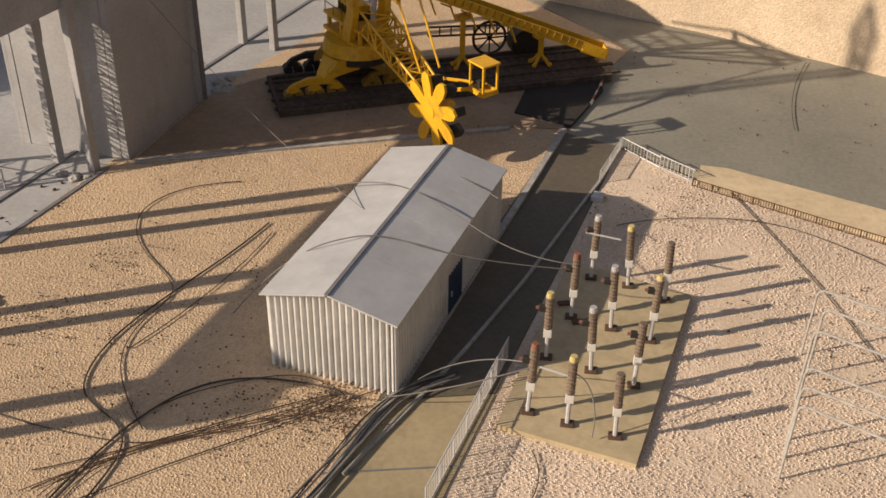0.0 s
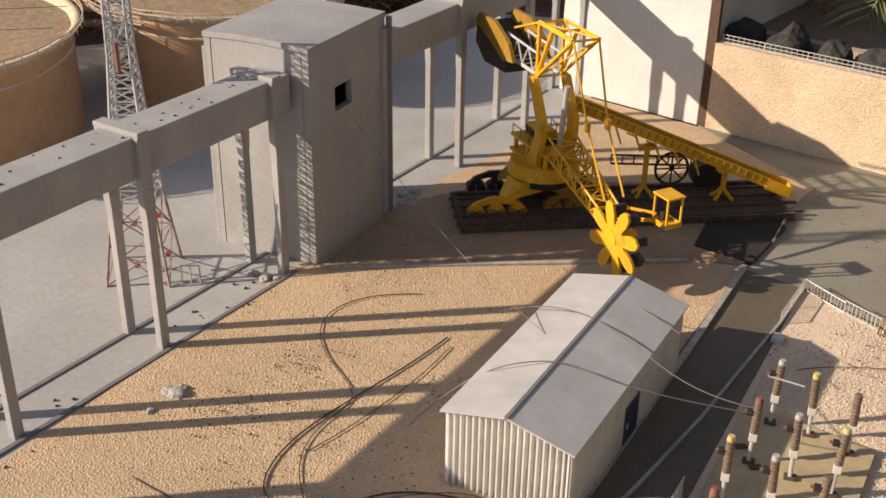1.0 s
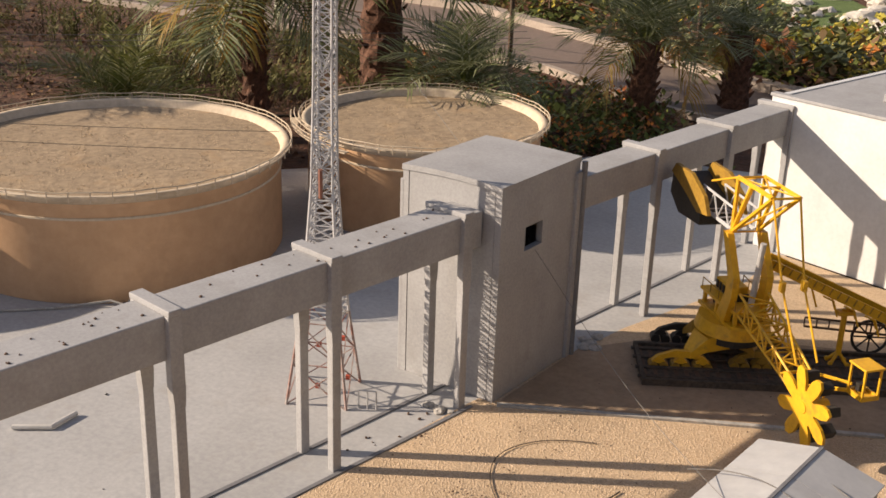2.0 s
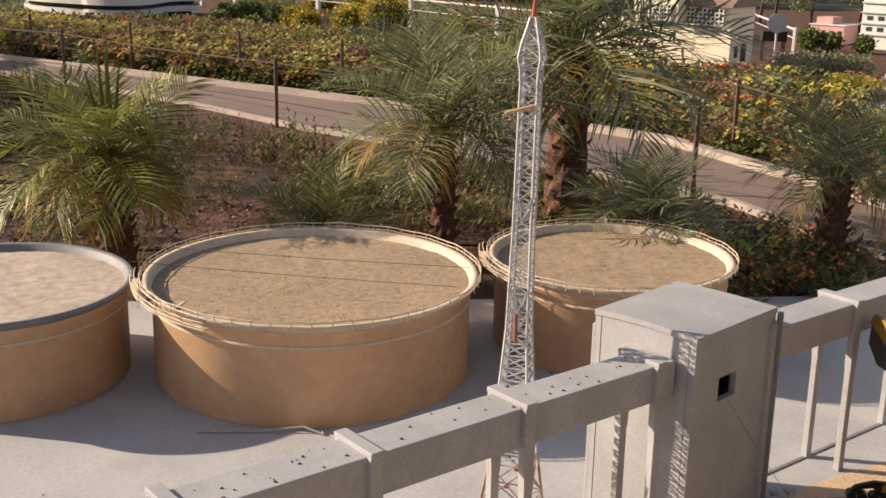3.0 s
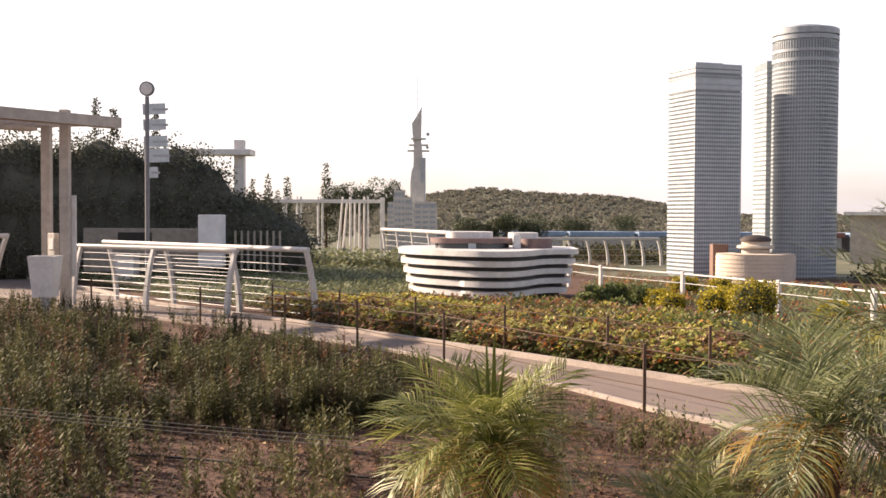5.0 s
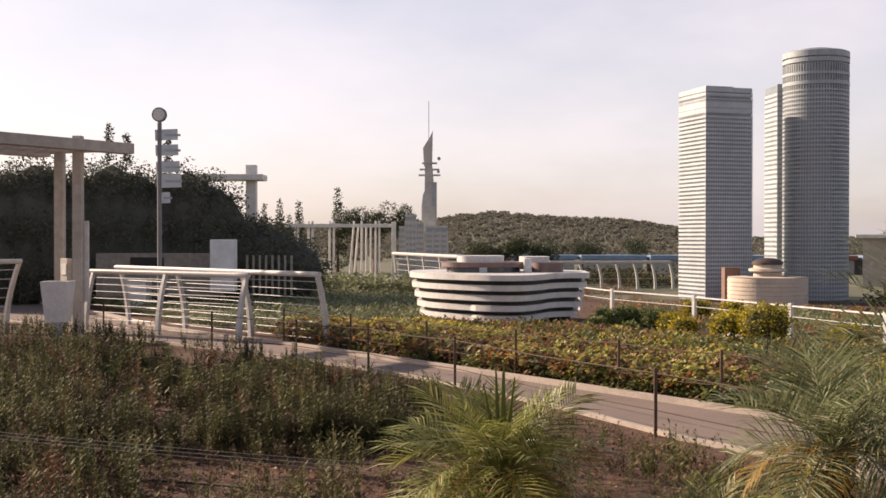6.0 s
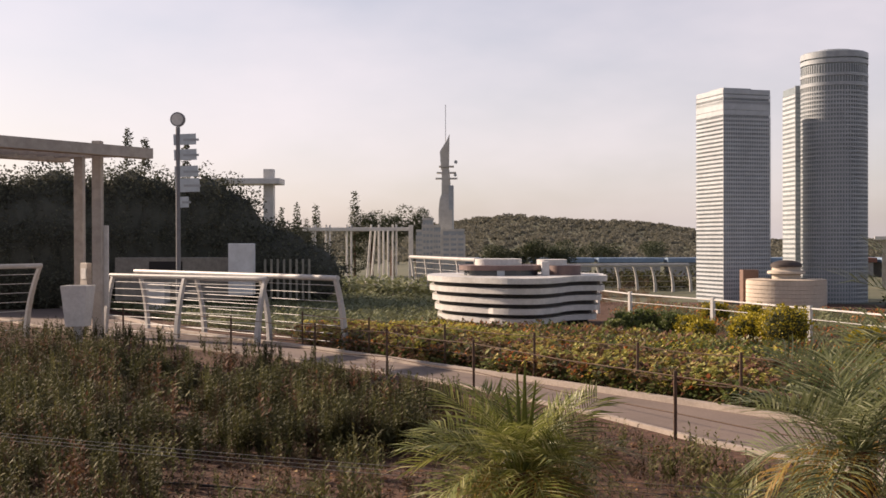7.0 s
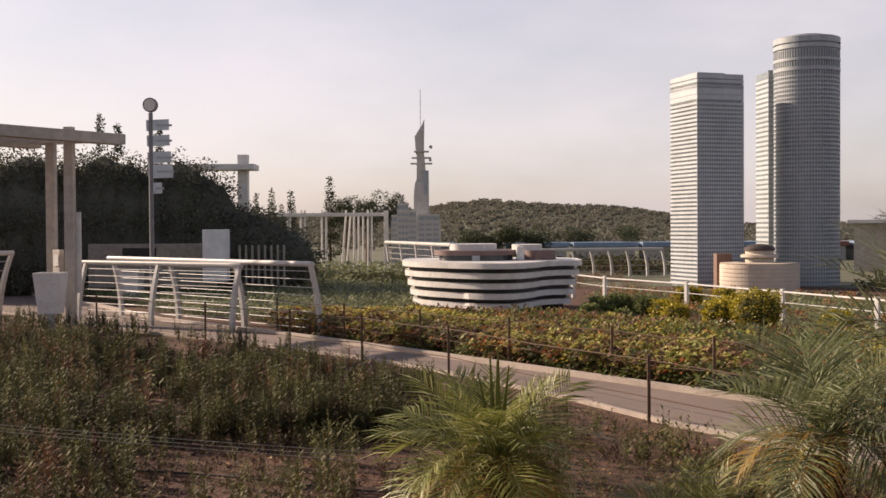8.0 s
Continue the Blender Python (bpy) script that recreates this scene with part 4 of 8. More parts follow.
def make_excavator():
    x = thing("bucket_wheel_excavator", EXC, "yellow bucket wheel excavator with lattice boom and discharge conveyor", "excavator")

    def loc(wx, wy, z):
        return EXC_INV @ Vector((wx, wy, z))
    # undercarriage: ring, sloped arms, bogies with wheels
    part("slew_ring", rod(B(), (0, 0, 0.095), (0, 0, 0.125), 0.095, 28), BLACK, x, "black slew ring")
    bm = B()
    rod(bm, (0, 0, 0.125), (0, 0, 0.165), 0.115, 32, 0.105)
    part("slew_deck", bm, YELLOW, x)
    feet = [(-0.845, 3.075), (-0.63, 3.2), (-0.90, 3.27), (-0.70, 3.36)]
    for i, (wx, wy) in enumerate(feet):
        p = loc(wx, wy, 0)
        d = Vector((p.x, p.y, 0)).normalized()
        bm = B()
        nx = Vector((-d.y, d.x, 0))
        q = p - d * 0.02
        top = [d * 0.05 + nx * 0.05, d * 0.05 - nx * 0.05]
        vs = []
        for c, w, z0, z1 in ((d * 0.04, 0.055, 0.08, 0.13), (q * 0.72, 0.04, 0.07, 0.115), (q, 0.02, 0.045, 0.065)):
            vs.append([bm.verts.new(c + nx * w + Vector((0, 0, z0))), bm.verts.new(c - nx * w + Vector((0, 0, z0))),
                       bm.verts.new(c - nx * w + Vector((0, 0, z1))), bm.verts.new(c + nx * w + Vector((0, 0, z1)))])
        for a, b in zip(vs[:-1], vs[1:]):
            for k in range(4):
                bm.faces.new((a[k], a[(k + 1) % 4], b[(k + 1) % 4], b[k]))
        bm.faces.new(vs[0][::-1])
        bm.faces.new(vs[-1])
        bmesh.ops.recalc_face_normals(bm, faces=bm.faces[:])
        part("undercarriage_arm", bm, OCHRE if i != 0 else YELLOW, x)
        along = (EXC_INV.to_3x3() @ Vector((0.911, 0.412, 0)))
        yaw = math.atan2(along.y, along.x)
        bo = thing("bogie", Matrix.Translation(p) @ rotz(yaw), "", "")
        for key in ("label", "category"):
            if key in bo:
                del bo[key]
        bo.parent = x
        black = i == 2
        shade = BLACK if black else (YELLOW if i == 0 else OCHRE)
        # main beam on three wheel trucks, each a knuckle over two wheels
        bm = B()
        slab(bm, [(-0.078, 0.034), (-0.03, 0.046), (0.03, 0.046), (0.078, 0.034), (0.07, 0.05), (0.02, 0.068), (-0.02, 0.068), (-0.07, 0.05)], 0.014,
             Matrix.Rotation(math.pi / 2, 4, "X"))
        beam = part("bogie_beam", bm, shade, bo)
        for k in (-0.066, 0.0, 0.066):
            bm = B()
            slab(bm, [(-0.027, 0.014), (-0.016, 0.012), (-0.007, 0.026), (0.007, 0.026), (0.016, 0.012), (0.027, 0.014), (0.02, 0.032), (0.008, 0.046), (-0.008, 0.046), (-0.02, 0.032)], 0.02,
                 Matrix.Translation((k, 0, 0)) @ Matrix.Rotation(math.pi / 2, 4, "X"))
            part("wheel_truck", bm, shade, bo)
            for w in (-0.016, 0.016):
                part("bogie_wheel", rod(B(), (k + w, -0.018, 0.0165), (k + w, 0.018, 0.0165), 0.0145, 14), BLACK if black else OCHRE, bo)
    # machine house and curved uprights
    bm = B()
    prism(bm, [(-0.10, -0.075), (0.11, -0.06), (0.14, 0.0), (0.11, 0.06), (-0.10, 0.075)], 0.165, 0.176)
    part("lower_deck", bm, YELLOW, x)
    for sx, sy in ((-0.085, -0.06), (-0.085, 0.06), (0.0, -0.058), (0.0, 0.058), (0.1, -0.045), (0.1, 0.045)):
        part("deck_post", box(B(), (sx, sy, 0.194), (0.012, 0.01, 0.036)), YELLOW, x)
    part("motor", rod(B(), (-0.06, -0.03, 0.193), (0.05, -0.03, 0.193), 0.016, 14), RUST, x, "dark rusty motor drum")
    part("motor", rod(B(), (-0.05, 0.03, 0.192), (0.03, 0.03, 0.192), 0.014, 14), BLACK, x, "black motor drum")
    part("gear_box", box(B(), (0.075, 0.0, 0.193), (0.05, 0.05, 0.034), bevel=0.004), OCHRE, x)
    bm = B()
    prism(bm, [(-0.105, -0.07), (0.02, -0.064), (0.11, -0.05), (0.11, 0.05), (0.02, 0.064), (-0.105, 0.07)], 0.212, 0.221)
    part("upper_deck", bm, YELLOW, x)
    part("machine_house", box(B(), (-0.035, 0, 0.24), (0.1, 0.06, 0.038), bevel=0.004), YELLOW, x)
    for k in range(4):
        part("house_louvre", box(B(), (-0.07 + 0.022 * k, -0.0315, 0.24), (0.013, 0.004, 0.024)), BLACK, x, "dark louvre of the machine house")
    for sd in (-1, 1):
        rl = part("deck_rail", tube(B(), [(-0.1, sd * 0.066, 0.25), (0.02, sd * 0.06, 0.25), (0.105, sd * 0.047, 0.25)], 0.0018, 5), OCHRE, x)
        for k in range(5):
            part("rail_post", rod(B(), (-0.1 + 0.05 * k, sd * (0.066 - 0.0045 * k), 0.22), (-0.1 + 0.05 * k, sd * (0.066 - 0.0045 * k), 0.25), 0.0016, 5), OCHRE, rl)
    part("house_panel", box(B(), (0.033, 0, 0.232), (0.006, 0.045, 0.024)), BLACK, x, "dark opening of the machine house")
    for sd in (-0.055, 0.05):
        bm = B()
        slab(bm, [(0.005, 0.165), (0.065, 0.165), (0.098, 0.262), (0.1, 0.325), (0.026, 0.437), (-0.008, 0.437), (0.058, 0.318), (0.055, 0.272)], 0.02,
             Matrix.Translation((0, sd, 0)) @ Matrix.Rotation(math.pi / 2, 4, "X"))
        part("curved_upright", bm, YELLOW, x)
    part("jack", rod(B(), (0.10, 0, 0.24), (0.125, 0, 0.44), 0.009, 10), STEEL, x, "grey steel jack")
    # head frame
    for sd in (-0.04, 0.04):
        a, b, c = (0.0, sd, 0.60), (0.22, sd, 0.607), (0.0, sd, 0.433)
        bm = B()
        for p, q in ((a, b), (b, c), (a, c), ((0.09, sd, 0.60), c)):
            rod(bm, p, q, 0.0075 if sd < 0 else 0.006, 6)
        part("head_frame", bm, YELLOW, x)
        bm = B()
        rod(bm, b, (0.322, sd * 0.8, 0.392), 0.0032, 6)
        rod(bm, (0.322, sd * 0.8, 0.392), (0.45, sd * 0.75, 0.224), 0.0032, 6)
        box(bm, (0.322, sd * 0.8, 0.392), (0.018, 0.012, 0.03))
        part("stay_rod", bm, YELLOW, x)
    bm = B()
    for p in ((0.0, 0.60), (0.22, 0.607), (0.0, 0.433), (0.11, 0.603)):
        rod(bm, (p[0], -0.04, p[1]), (p[0], 0.04, p[1]), 0.004, 5)
    rod(bm, (0.0, -0.04, 0.60), (0.22, 0.04, 0.607), 0.003, 5)
    rod(bm, (0.22, -0.04, 0.607), (0.0, 0.04, 0.60), 0.003, 5)
    rod(bm, (0.0, -0.04, 0.60), (-0.175, -0.04, 0.535), 0.004, 5)
    rod(bm, (0.0, 0.04, 0.60), (-0.175, 0.04, 0.535), 0.004, 5)
    rod(bm, (0.0, -0.04, 0.433), (0.22, 0.04, 0.607), 0.003, 5)
    part("head_bracing", bm, YELLOW, x)
    # rear boom and counterweight
    bm = B()
    for sd in (-0.035, 0.035):
        rod(bm, (0.0, sd, 0.435), (-0.24, sd, 0.43), 0.006, 6)
        rod(bm, (0.0, sd, 0.50), (-0.24, sd, 0.50), 0.004, 6)
        for k in range(6):
            x0, x1 = -0.04 * k, -0.04 * (k + 1)
            z0, z1 = (0.435, 0.50) if k % 2 else (0.50, 0.435)
            rod(bm, (x0, sd, z0), (x1, sd, z1), 0.0028, 5)
    for k in range(7):
        rod(bm, (-0.04 * k, -0.035, 0.435), (-0.04 * k, 0.035, 0.435), 0.0028, 5)
    part("rear_boom", bm, MASTWHITE, x, "pale lattice rear boom")
    for sd in (-0.062, 0.062):
        bm = B()
        slab(bm, [(-0.12, 0.44), (-0.16, 0.49), (-0.27, 0.53), (-0.40, 0.525), (-0.43, 0.49), (-0.31, 0.46), (-0.20, 0.425)], 0.012,
             Matrix.Translation((0, sd, 0)) @ Matrix.Rotation(math.pi / 2, 4, "X"))
        # cheeks wear the darker ochre to carry their shade
        part("counterweight_cheek", bm, OCHRE, x)
    bm = B()
    slab(bm, [(-0.18, 0.39), (-0.18, 0.43), (-0.31, 0.46), (-0.42, 0.49), (-0.43, 0.42), (-0.35, 0.375)], 0.13, Matrix.Rotation(math.pi / 2, 4, "X"))
    part("counterweight", bm, BLACK, x, "black counterweight belly")
    # wheel boom
    bm = B()
    n = 9
    for k in range(n):
        t0, t1 = k / n, (k + 1) / n
        P = lambda t, sd, up: (0.11 + 0.40 * t, sd * (0.045 - 0.017 * t), 0.215 - 0.085 * t + up * (0.065 - 0.035 * t))
        for sd in (-1, 1):
            for up in (0, 1):
                rod(bm, P(t0, sd, up), P(t1, sd, up), 0.0042, 5)
            rod(bm, P(t0, sd, k % 2), P(t1, sd, (k + 1) % 2), 0.003, 5)
            rod(bm, P(t1, sd, 0), P(t1, sd, 1), 0.003, 5)
        for up in (0, 1):
            rod(bm, P(t1, -1, up), P(t1, 1, up), 0.003, 5)
            rod(bm, P(t0, -1 + 2 * (k % 2), up), P(t1, 1 - 2 * (k % 2), up), 0.0026, 5)
    part("wheel_boom", bm, YELLOW, x)["kind"] = "stuff"
    # bucket wheel: star plate with eight swept blades, dark buckets behind
    outline = []
    nb = 8
    for k in range(nb):
        a = 2 * math.pi * k / nb
        for r, o in ((0.048, 0.0), (0.078, 0.05), (0.103, 0.14), (0.114, 0.27), (0.106, 0.42), (0.088, 0.53), (0.066, 0.60), (0.05, 0.66)):
            outline.append((r * math.cos(a + o), r * math.sin(a + o)))
    tilt = Matrix.Translation((0.528, -0.035, 0.138)) @ Matrix.Rotation(math.radians(7), 4, "Z") @ Matrix.Rotation(math.pi / 2, 4, "X")
    w = part("bucket_wheel", slab(B(), outline, 0.008, tilt), YELLOW, x, "yellow star-shaped bucket wheel")
    part("wheel_hub", rod(B(), tilt @ Vector((0, 0, 0.006)), tilt @ Vector((0, 0, -0.07)), 0.016, 14), YELLOW, w)
    for k in range(nb):
        a = 2 * math.pi * k / nb + 0.3
        bm = B()
        box(bm, (0.078, 0, -0.028), (0.032, 0.026, 0.036), tilt @ rotz(a), bevel=0.003)
        part("bucket", bm, BLACK, w)
    # cab on an arm beside the wheel
    c = thing("cab", Matrix.Translation((0.55, 0.112, 0.18)) @ rotz(math.radians(8)) @ Matrix.Diagonal((0.8, 0.8, 0.84, 1)), "", "")
    for key in ("label", "category"):
        if key in c:
            del c[key]
    c.parent = x
    bm = B()
    for px in (-0.035, 0.035):
        for py in (-0.03, 0.03):
            box(bm, (px, py, 0.05), (0.0065, 0.0065, 0.09))
    for py in (-0.03, 0.03):
        box(bm, (0, py, 0.004), (0.078, 0.008, 0.008))
    for px in (-0.035, 0.035):
        box(bm, (px, 0, 0.004), (0.008, 0.06, 0.008))
    part("cab_frame", bm, YELLOW, c)
    part("cab_roof", box(B(), (0, 0, 0.098), (0.086, 0.076, 0.007), bevel=0.002), YELLOW, c)
    part("cab_floor", box(B(), (0.0, 0, -0.004), (0.08, 0.07, 0.007)), YELLOW, c)
    part("cab_seat", box(B(), (-0.015, 0, 0.018), (0.02, 0.025, 0.026)), BLACK, c)
    bm = B()
    rod(bm, (0.44, 0.03, 0.15), (0.53, 0.09, 0.18), 0.006, 6)
    rod(bm, (0.44, 0.03, 0.19), (0.53, 0.09, 0.20), 0.005, 6)
    part("cab_arm", bm, YELLOW, x)
    # discharge conveyor: long trough from the deck down to its tail
    r0, r1 = loc(-0.66, 3.275, 0.33), loc(-0.05, 3.45, 0.08)
    d = (r1 - r0)
    L = d.length
    m = Matrix.Translation(r0) @ d.to_track_quat("X", "Z").to_matrix().to_4x4()
    bm = B()
    for sy in (-1, 1):
        box(bm, (L / 2, sy * 0.028, 0), (L, 0.006, 0.030), m)
    box(bm, (L / 2, 0, -0.012), (L, 0.052, 0.006), m)
    dc = part("discharge_conveyor", bm, YELLOW, x)
    part("conveyor_belt", box(B(), (L / 2, 0, -0.004), (L - 0.01, 0.048, 0.005), m), BLACK, dc, "black conveyor belt")
    bm = B()
    for k in range(26):
        t = (k + 0.5) / 26 * L
        box(bm, (t, -0.033, 0.004), (0.003, 0.004, 0.022), m)
    part("trough_ribs", bm, OCHRE, dc)
    for sy in (-1, 1):
        bm = B()
        for k in range(9):
            t0, t1 = L * (0.22 + 0.05 * k), L * (0.22 + 0.05 * (k + 1))
            rod(bm, m @ Vector((t0, sy * 0.028, -0.02)), m @ Vector((t1, sy * 0.028, -0.06)) if k % 2 == 0 else m @ Vector((t1, sy * 0.028, -0.02)), 0.003, 5)
        part("trough_truss", bm, YELLOW, dc)
    tail = loc(0.045, 3.468, 0.05)
    bm = B()
    box(bm, (L + 0.03, 0, -0.016), (0.085, 0.06, 0.012), m)
    for sy in (-1, 1):
        box(bm, (L + 0.03, sy * 0.032, -0.002), (0.085, 0.006, 0.034), m)
    box(bm, (L + 0.073, 0, -0.004), (0.006, 0.064, 0.03), m)
    part("tail_hopper", bm, YELLOW, dc)
    for wx, wy, top in ((-0.187, 3.40, 0.13), (-0.43, 3.335, 0.2)):
        p = loc(wx, wy, 0)
        bm = B()
        rod(bm, (p.x, p.y, 0.05), (p.x, p.y, top), 0.009, 8)
        box(bm, (p.x, p.y, top - 0.01), (0.03, 0.05, 0.012))
        for dx, dy in ((-0.026, -0.02), (0.026, 0.02), (-0.01, 0.028), (0.01, -0.028)):
            rod(bm, (p.x, p.y, 0.06), (p.x + dx, p.y + dy, 0.022), 0.0055, 6)
            rod(bm, (p.x + dx - 0.004, p.y + dy, 0.0255), (p.x + dx + 0.004, p.y + dy, 0.0255), 0.007, 10)
        part("support_leg", bm, YELLOW, x)
    p = loc(-0.36, 3.475, 0.068)
    ax = (EXC_INV.to_3x3() @ Vector((0.412, -0.911, 0)))
    q = ax.to_track_quat("Z", "Y").to_matrix().to_4x4()
    wm = Matrix.Translation(p) @ q
    bm = B()
    for k in range(24):
        a0, a1 = 2 * math.pi * k / 24, 2 * math.pi * (k + 1) / 24
        rod(bm, wm @ Vector((0.055 * math.cos(a0), 0.055 * math.sin(a0), 0)), wm @ Vector((0.055 * math.cos(a1), 0.055 * math.sin(a1), 0)), 0.005, 5)
    for k in range(8):
        a0 = 2 * math.pi * k / 8
        rod(bm, wm @ Vector((0, 0, 0)), wm @ Vector((0.055 * math.cos(a0), 0.055 * math.sin(a0), 0)), 0.003, 5)
    part("cable_reel", bm, BLACK, x, "dark spoked cable reel")
    pd = loc(-0.25, 3.50, 0.055)
    part("cable_drum", rod(B(), pd - ax * 0.03, pd + ax * 0.03, 0.05, 24), BLACK, x, "black cable drum")
    bm = B()
    pp = [loc(-0.55, 3.40, 0.09), loc(-0.30, 3.47, 0.09)]
    for dz in (0.0, 0.03):
        rod(bm, pp[0] + Vector((0, 0, dz)), pp[1] + Vector((0, 0, dz)), 0.004, 5)
    for k in range(8):
        a = pp[0].lerp(pp[1], k / 7)
        rod(bm, a, a + Vector((0, 0, 0.03)), 0.0025, 5)
    part("side_walkway", bm, RUST, x)


make_excavator()
# dark coal bed with rails under the machine
E1, E2 = Vector((0.911, 0.412)), Vector((-0.412, 0.911))


def bed(u0, u1, v0, v1, z0, z1):
    o = Vector((-0.99, 3.015))
    return prism(B(), [tuple(o + E1 * u + E2 * v) for u, v in ((u0, v0), (u1, v0), (u1, v1), (u0, v1))], z0, z1)


tb = tagged(obj("track_bed", bed(0.03, 1.08, -0.125, 0.135, 0.003, 0.016), TRACK), "black track bed under the excavator", "track", kind="structure")
for v in (-0.09, -0.03, 0.04, 0.1):
    part("rail", bed(0.02, 1.12, v - 0.007, v + 0.007, 0.016, 0.022), TRACK, tb)
for k in range(34):
    part("sleeper", bed(0.04 + k * 0.031, 0.052 + k * 0.031, -0.11, 0.12, 0.016, 0.0175), RUST, tb)
for u0, u1, v0, v1 in ((0.03, 1.08, -0.125, -0.113), (0.03, 1.08, 0.123, 0.135), (0.03, 0.042, -0.112, 0.122)):
    part("tray_rim", bed(u0, u1, v0, v1, 0.016, 0.027), TRACK, tb)
# flat black sheet that paints the conveyor's shadow on the ground
tagged(obj("dark_mat", prism(B(), [(-0.235, 3.06), (-0.065, 3.0), (0.02, 3.27), (0.0, 3.33), (-0.21, 3.29)], 0.0, 0.0105), COAL_SHADE), "black patch standing in for the conveyor shadow at the lane end", "mat")

# ---- service lane details: kerbs, marker bar, fences ----
tagged(obj("kerb", strip_along(B(), [(-0.50, 1.2), (-0.436, 1.442), (-0.346, 1.735), (-0.165, 2.575), (-0.082, 2.975)], 0.016, -0.02, 0.012), KERB), "worn pale kerb beside the hut", "kerb", kind="structure")
tagged(obj("kerb", strip_along(B(), [(-0.40, 1.5), (-0.33, 1.66), (-0.23, 1.902), (-0.128, 2.186), (-0.017, 2.544), (0.03, 2.69), (0.085, 2.905)], 0.007, -0.02, 0.009), KERB), "thin pale kerb across the service lane", "kerb", kind="structure")
mk = thing("marker_bar", pose(-0.014, 3.16, 0), "red and white marker bar at the yard edge", "barrier")
for k in range(8):
    a, b = Vector((0.043, 0.251, 0)) * (k / 8), Vector((0.043, 0.251, 0)) * ((k + 0.94) / 8)
    part("stripe", rod(B(), a + Vector((0, 0, 0.007)), b + Vector((0, 0, 0.007)), 0.005, 6), RED if k % 2 else WHITEPAINT, mk)
tagged(obj("concrete_strip", prism(B(), [(0.30, 2.815), (0.37, 2.81), (0.763, 2.648), (1.5, 2.34), (1.5, 2.13), (0.74, 2.51), (0.285, 2.728)], -0.02, 0.012), STRIP), "pale concrete strip along the yard", "kerb", kind="structure")


def fence_run(p, q, h, material, name, label, step=0.011, rails=(0.95, 0.1), r=0.0012):
    p, q = Vector(p), Vector(q)
    d = q - p
    L = d.length
    f = thing(name, Matrix.Translation((p.x, p.y, 0)) @ rotz(math.atan2(d.y, d.x)), label, "fence")
    for z in rails:
        part("rail", rod(B(), (0, 0, z * h), (L, 0, z * h), r * 1.3, 5), material, f)
    n = int(L / step)
    bm = B()
    for k in range(n + 1):
        x0 = k * step
        if k % 8 == 0:
            part("post", rod(B(), (x0, 0, 0), (x0, 0, h), r * 1.8, 5), material, f)
        else:
            rod(bm, (x0, 0, 0.06 * h), (x0, 0, 0.97 * h), r * 0.8, 4)
    o = part("wire_mesh", bm, material, f)
    o["kind"] = "stuff"
    return f


fence_run((-0.235, 1.44), (-0.135, 1.90), 0.06, MASTWHITE, "mesh_fence", "low pale wire fence along the lane", 0.009)
fence_run((0.085, 2.90), (0.19, 2.80), 0.036, STEEL, "railing", "grey toy railing at the yard corner", 0.012)
fence_run((0.19, 2.80), (0.28, 2.73), 0.042, MASTWHITE, "railing", "white toy railing at the yard corner", 0.012)
fence_run((0.03, 2.69), (0.083, 2.89), 0.04, STEEL, "railing", "grey toy railing along the lane end", 0.012)
fence_run((0.275, 2.716), (0.738, 2.495), 0.022, RUST, "low_fence", "low dark comb-like fence beside the pale strip", 0.007)
fence_run((0.738, 2.495), (1.25, 2.24), 0.022, RUST, "low_fence", "low dark comb-like fence beside the pale strip", 0.009)
bx = thing("white_box", pose(0.028, 2.60, 0), "small white box beside the lane", "box")
part("body", box(B(), (0, 0, 0.008), (0.03, 0.035, 0.016), rotz(-0.2), bevel=0.002), MASTWHITE, bx)

# ---- switchyard pad with twelve poles ----
pd = tagged(obj("switchyard_pad", prism(B(), [(-0.135, 1.676), (0.136, 1.608), (0.255, 2.183), (0.10, 2.235), (-0.03, 2.27)], -0.01, 0.012), PAD), "tan plywood-like pad of the model switchyard", "pad", kind="structure")


def make_pole(x, y, cap, arm, lean, label):
    p = thing("switch_pole", pose(x, y, 0.012, lean, -lean, 0), label, "pole", "switchyard poles")
    part("foot", box(B(), (0, 0, 0.003), (0.026, 0.02, 0.006), bevel=0.001), RUST, p)
    part("stem", rod(B(), (0, 0, 0.005), (0, 0, 0.062), 0.0048, 8), MASTWHITE, p)
    part("name_plate", box(B(), (0, -0.003, 0.069), (0.017, 0.013, 0.019), bevel=0.001), WHITEPAINT, p, "white square plate")
    bm = B()
    prof = []
    for k in range(9):
        z = 0.078 + k * 0.0088
        prof += [(0.0082, z), (0.0094, z + 0.0044)]
    prof.append((0.0078, 0.157))
    rings = lathe(bm, prof, 12)
    bm.faces.new(rings[-1])
    part("insulator", bm, BROWNPOLE, p)
    if cap:
        part("cap", rod(B(), (0, 0, 0.157), (0, 0, 0.168), 0.0088, 12, 0.007), cap, p)
    if arm:
        a = part("side_clamp", box(B(), (-0.014, 0, 0.128), (0.016, 0.011, 0.014), bevel=0.002), BLACK, p)
        part("bolt", rod(B(), (-0.028, 0, 0.128), (-0.02, 0, 0.128), 0.004, 6), TERRA, a)
    return p


